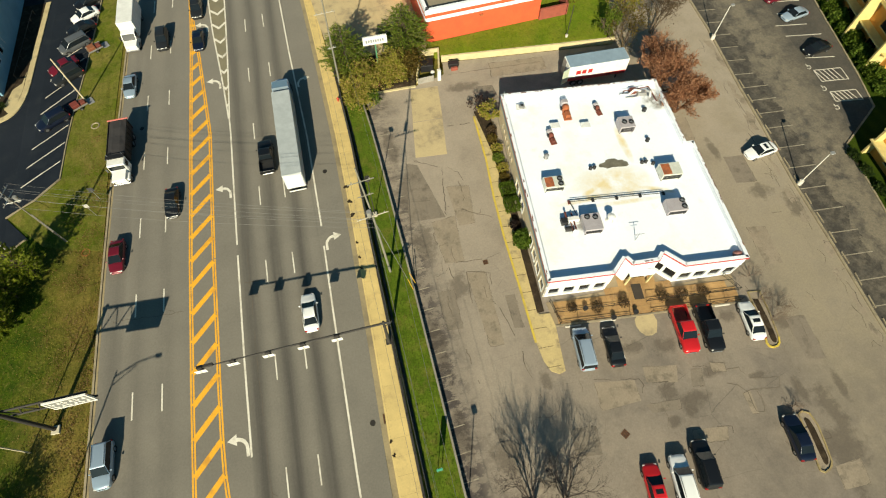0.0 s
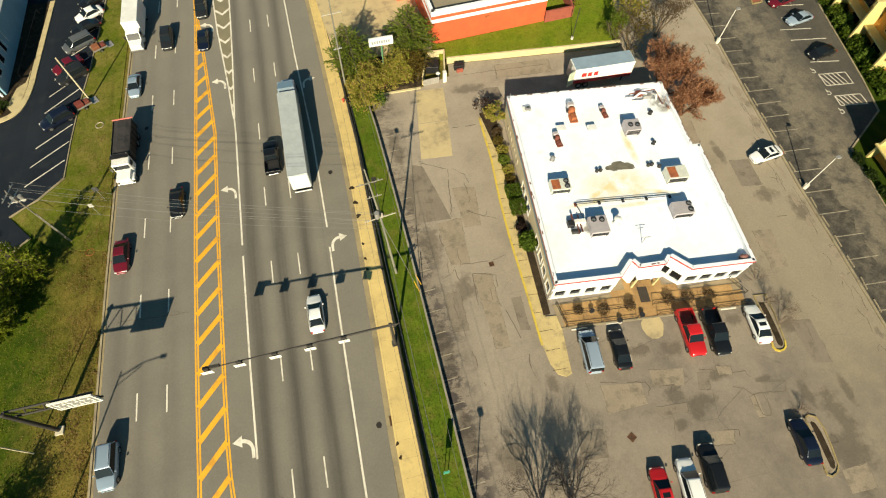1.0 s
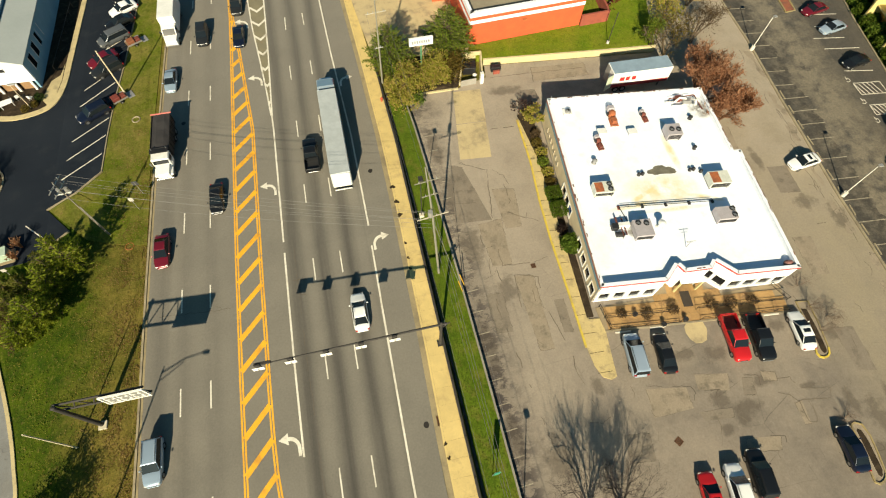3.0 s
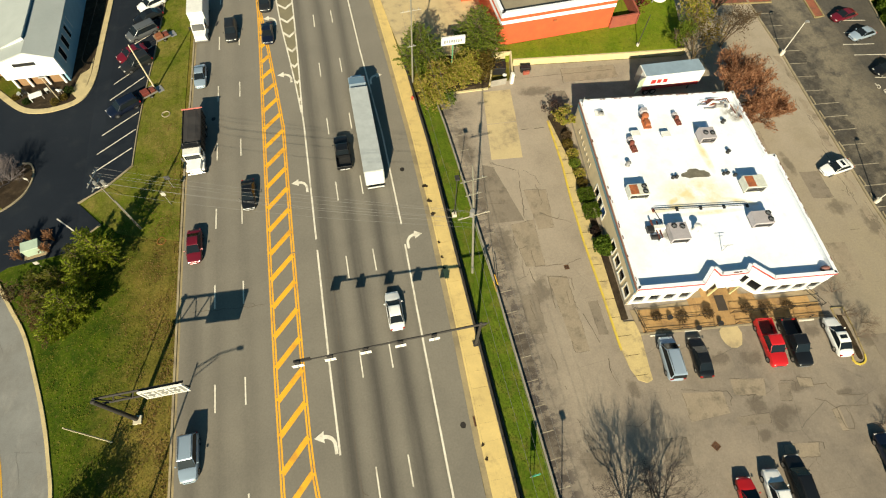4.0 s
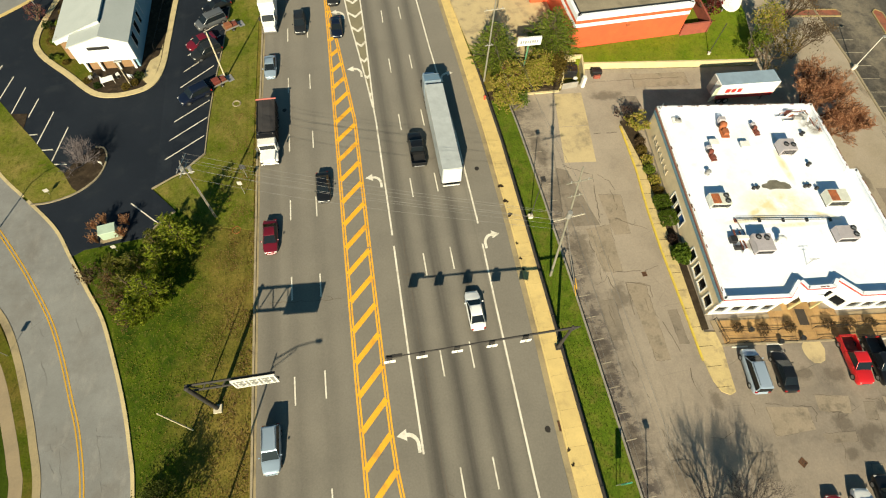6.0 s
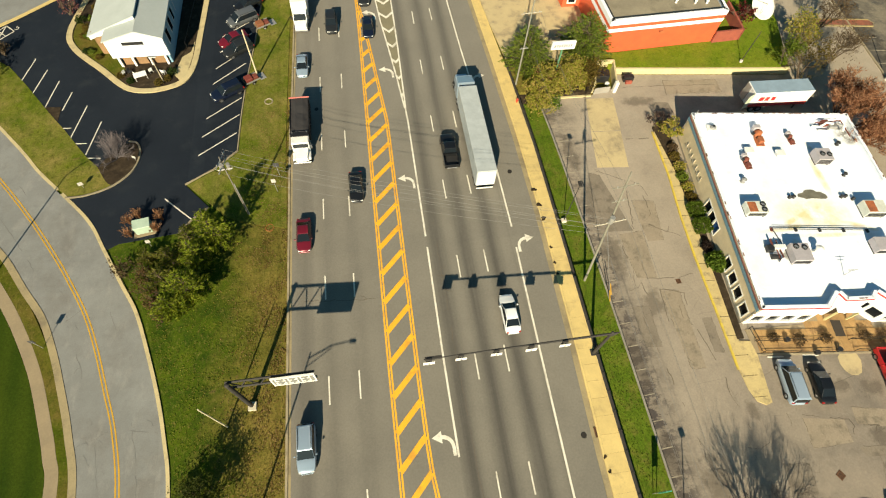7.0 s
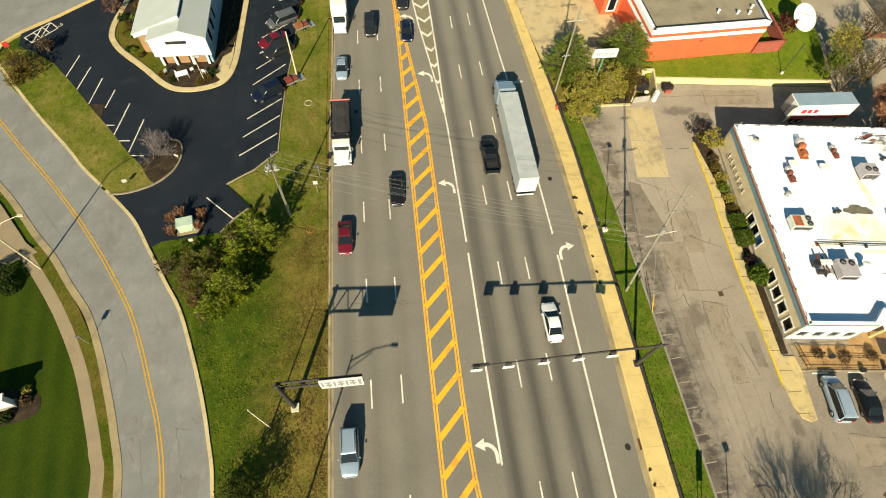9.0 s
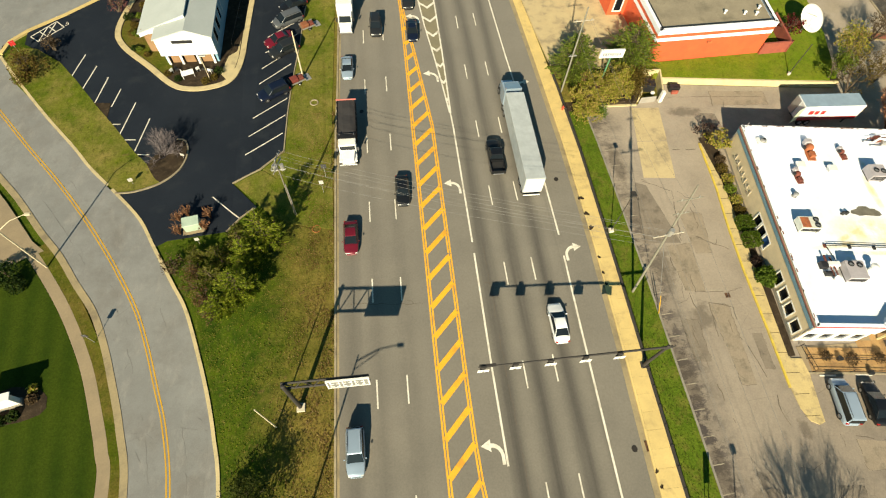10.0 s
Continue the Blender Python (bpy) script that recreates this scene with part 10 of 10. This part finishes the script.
def on_bank(rnd):
    y = rnd.uniform(-8, 62)
    x = rnd.uniform(-40, -20)
    if x > lerp_line(LEFT_KERB, y) - 0.5 or x < lerp_line([(-30.6, -10), (-31.3, 2.8), (-33.2, 12.3), (-36.6, 22.2), (-38.6, 26)], y) + 0.3:
        return None
    if y > 31 and x < lerp_line([(-29.4, 31), (-29.4, 41), (-26.2, 44), (-25.9, 50.3), (-25.3, 56.3), (-24.2, 64.6)], y) + 0.3:
        return None
    if noise.noise(Vector((x * 0.35, y * 0.35, 3))) < rnd.uniform(-0.5, 0.35):
        return None
    return x, y


def on_strip(rnd):
    y = rnd.uniform(-14, 46)
    return rnd.uniform(lerp_line(WALK_OUT, y) + 0.4, lerp_line(STRIP_OUT, y) - 0.3), y


def on_lawn(rnd):
    x, y = rnd.uniform(28, 58), rnd.uniform(52.5, 57)
    return (x, y) if y > 54.0 - (x - 29.5) * 0.09 else None


T_DRY = leaf_mat("straw_tufts", (0.080, 0.092, 0.008), (0.140, 0.132, 0.014), (0.250, 0.200, 0.045))
T_GREEN = leaf_mat("green_tufts", (0.040, 0.066, 0.004), (0.072, 0.096, 0.006), (0.115, 0.112, 0.016))
T_LAWN = leaf_mat("lawn_tufts", (0.110, 0.170, 0.006), (0.160, 0.215, 0.010), (0.210, 0.230, 0.020))
scatter("grass_tufts", "ragged straw and olive grass tufts on the bank", 13000, on_bank, T_DRY, 0.10, 301)
scatter("grass_tufts", "small green grass tufts in the strip", 3500, on_strip, T_GREEN, 0.10, 302, lambda x, y: 0.10)
scatter("grass_tufts", "small green grass tufts on the lawn", 1500, on_lawn, T_LAWN, 0.11, 303, lambda x, y: 0.03)


def on_roadside(rnd):
    y = rnd.uniform(-10, 50)
    edge = lerp_line(LEFT_KERB, y) - 0.3
    x = edge - abs(rnd.gauss(0, 3.0))
    if x < -29 or (y > 38 and x < -25.5):
        return None
    return (x, y) if noise.noise(Vector((x * 0.6, y * 0.35, 9))) > rnd.uniform(-0.4, 0.3) else None


LITTER = leaf_mat("dead_leaf_litter", (0.100, 0.058, 0.018), (0.190, 0.115, 0.038), (0.310, 0.215, 0.095))
scatter("fallen_leaves", "dry brown fallen leaves on the roadside bank", 9000, on_roadside, LITTER, 0.12, 304)

# ---- pavement slabs ----
far = bmesh.new()
for i in range(-40, 66):
    y0, y1 = WALK_Y * i, WALK_Y * (i + 1)
    if -14 <= y0 <= 82:
        part("slab", slab_between(y0, y1), M["concrete"], pave, kind="structure")
    else:
        slab_between(y0, y1, far)
part("slabs", far, M["concrete"], pave, "far pavement slabs", "stuff")
# patio pavers in rows
for i in range(25):
    for j in range(4):
        u0, v0 = 0.3 + 0.93 * i, -3.62 + 0.93 * j
        c = BLD @ Vector((u0 + 0.45, v0 + 0.45, 0))
        if v0 > -0.95:
            continue
        if not (32.4 < c.x < 54.4):
            continue
        bm = bmesh.new()
        box(bm, -0.455, -0.455, -0.1, 0.455, 0.455, 0.012)
        ob = part("paver", bm, paver, patio, kind="structure")
        ob.matrix_world = pose(c.x, c.y, -0.88, 0, 0, -6.3)
for i in range(9):
    for j in range(4):
        u0, v0 = 7.7 + 0.93 * i, -0.83 + 0.93 * j
        if v0 > 1.1 or (v0 > -0.4 and not 9.0 < u0 < 13.6):
            continue
        c = BLD @ Vector((u0 + 0.45, v0 + 0.45, 0))
        bm = bmesh.new()
        box(bm, -0.455, -0.455, -0.1, 0.455, 0.455, 0.012)
        ob = part("paver", bm, paver, patio, kind="structure")
        ob.matrix_world = pose(c.x, c.y, -0.88, 0, 0, -6.3)

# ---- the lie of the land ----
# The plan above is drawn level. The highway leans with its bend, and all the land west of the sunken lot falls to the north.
# Plan point under the mean camera; lie() slides things along its rays.
MEAN_EYE = Vector((1.0, -6.0))
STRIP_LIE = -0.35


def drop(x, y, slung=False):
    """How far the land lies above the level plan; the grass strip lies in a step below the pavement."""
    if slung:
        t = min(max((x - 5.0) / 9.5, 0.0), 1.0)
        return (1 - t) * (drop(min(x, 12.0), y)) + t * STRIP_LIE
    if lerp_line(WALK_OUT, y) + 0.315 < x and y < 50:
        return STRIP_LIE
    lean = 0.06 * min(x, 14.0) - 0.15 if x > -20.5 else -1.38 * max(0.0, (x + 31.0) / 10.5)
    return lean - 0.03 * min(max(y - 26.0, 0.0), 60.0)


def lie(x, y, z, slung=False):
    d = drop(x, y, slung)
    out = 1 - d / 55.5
    return MEAN_EYE.x + (x - MEAN_EYE.x) * out, MEAN_EYE.y + (y - MEAN_EYE.y) * out, z + d


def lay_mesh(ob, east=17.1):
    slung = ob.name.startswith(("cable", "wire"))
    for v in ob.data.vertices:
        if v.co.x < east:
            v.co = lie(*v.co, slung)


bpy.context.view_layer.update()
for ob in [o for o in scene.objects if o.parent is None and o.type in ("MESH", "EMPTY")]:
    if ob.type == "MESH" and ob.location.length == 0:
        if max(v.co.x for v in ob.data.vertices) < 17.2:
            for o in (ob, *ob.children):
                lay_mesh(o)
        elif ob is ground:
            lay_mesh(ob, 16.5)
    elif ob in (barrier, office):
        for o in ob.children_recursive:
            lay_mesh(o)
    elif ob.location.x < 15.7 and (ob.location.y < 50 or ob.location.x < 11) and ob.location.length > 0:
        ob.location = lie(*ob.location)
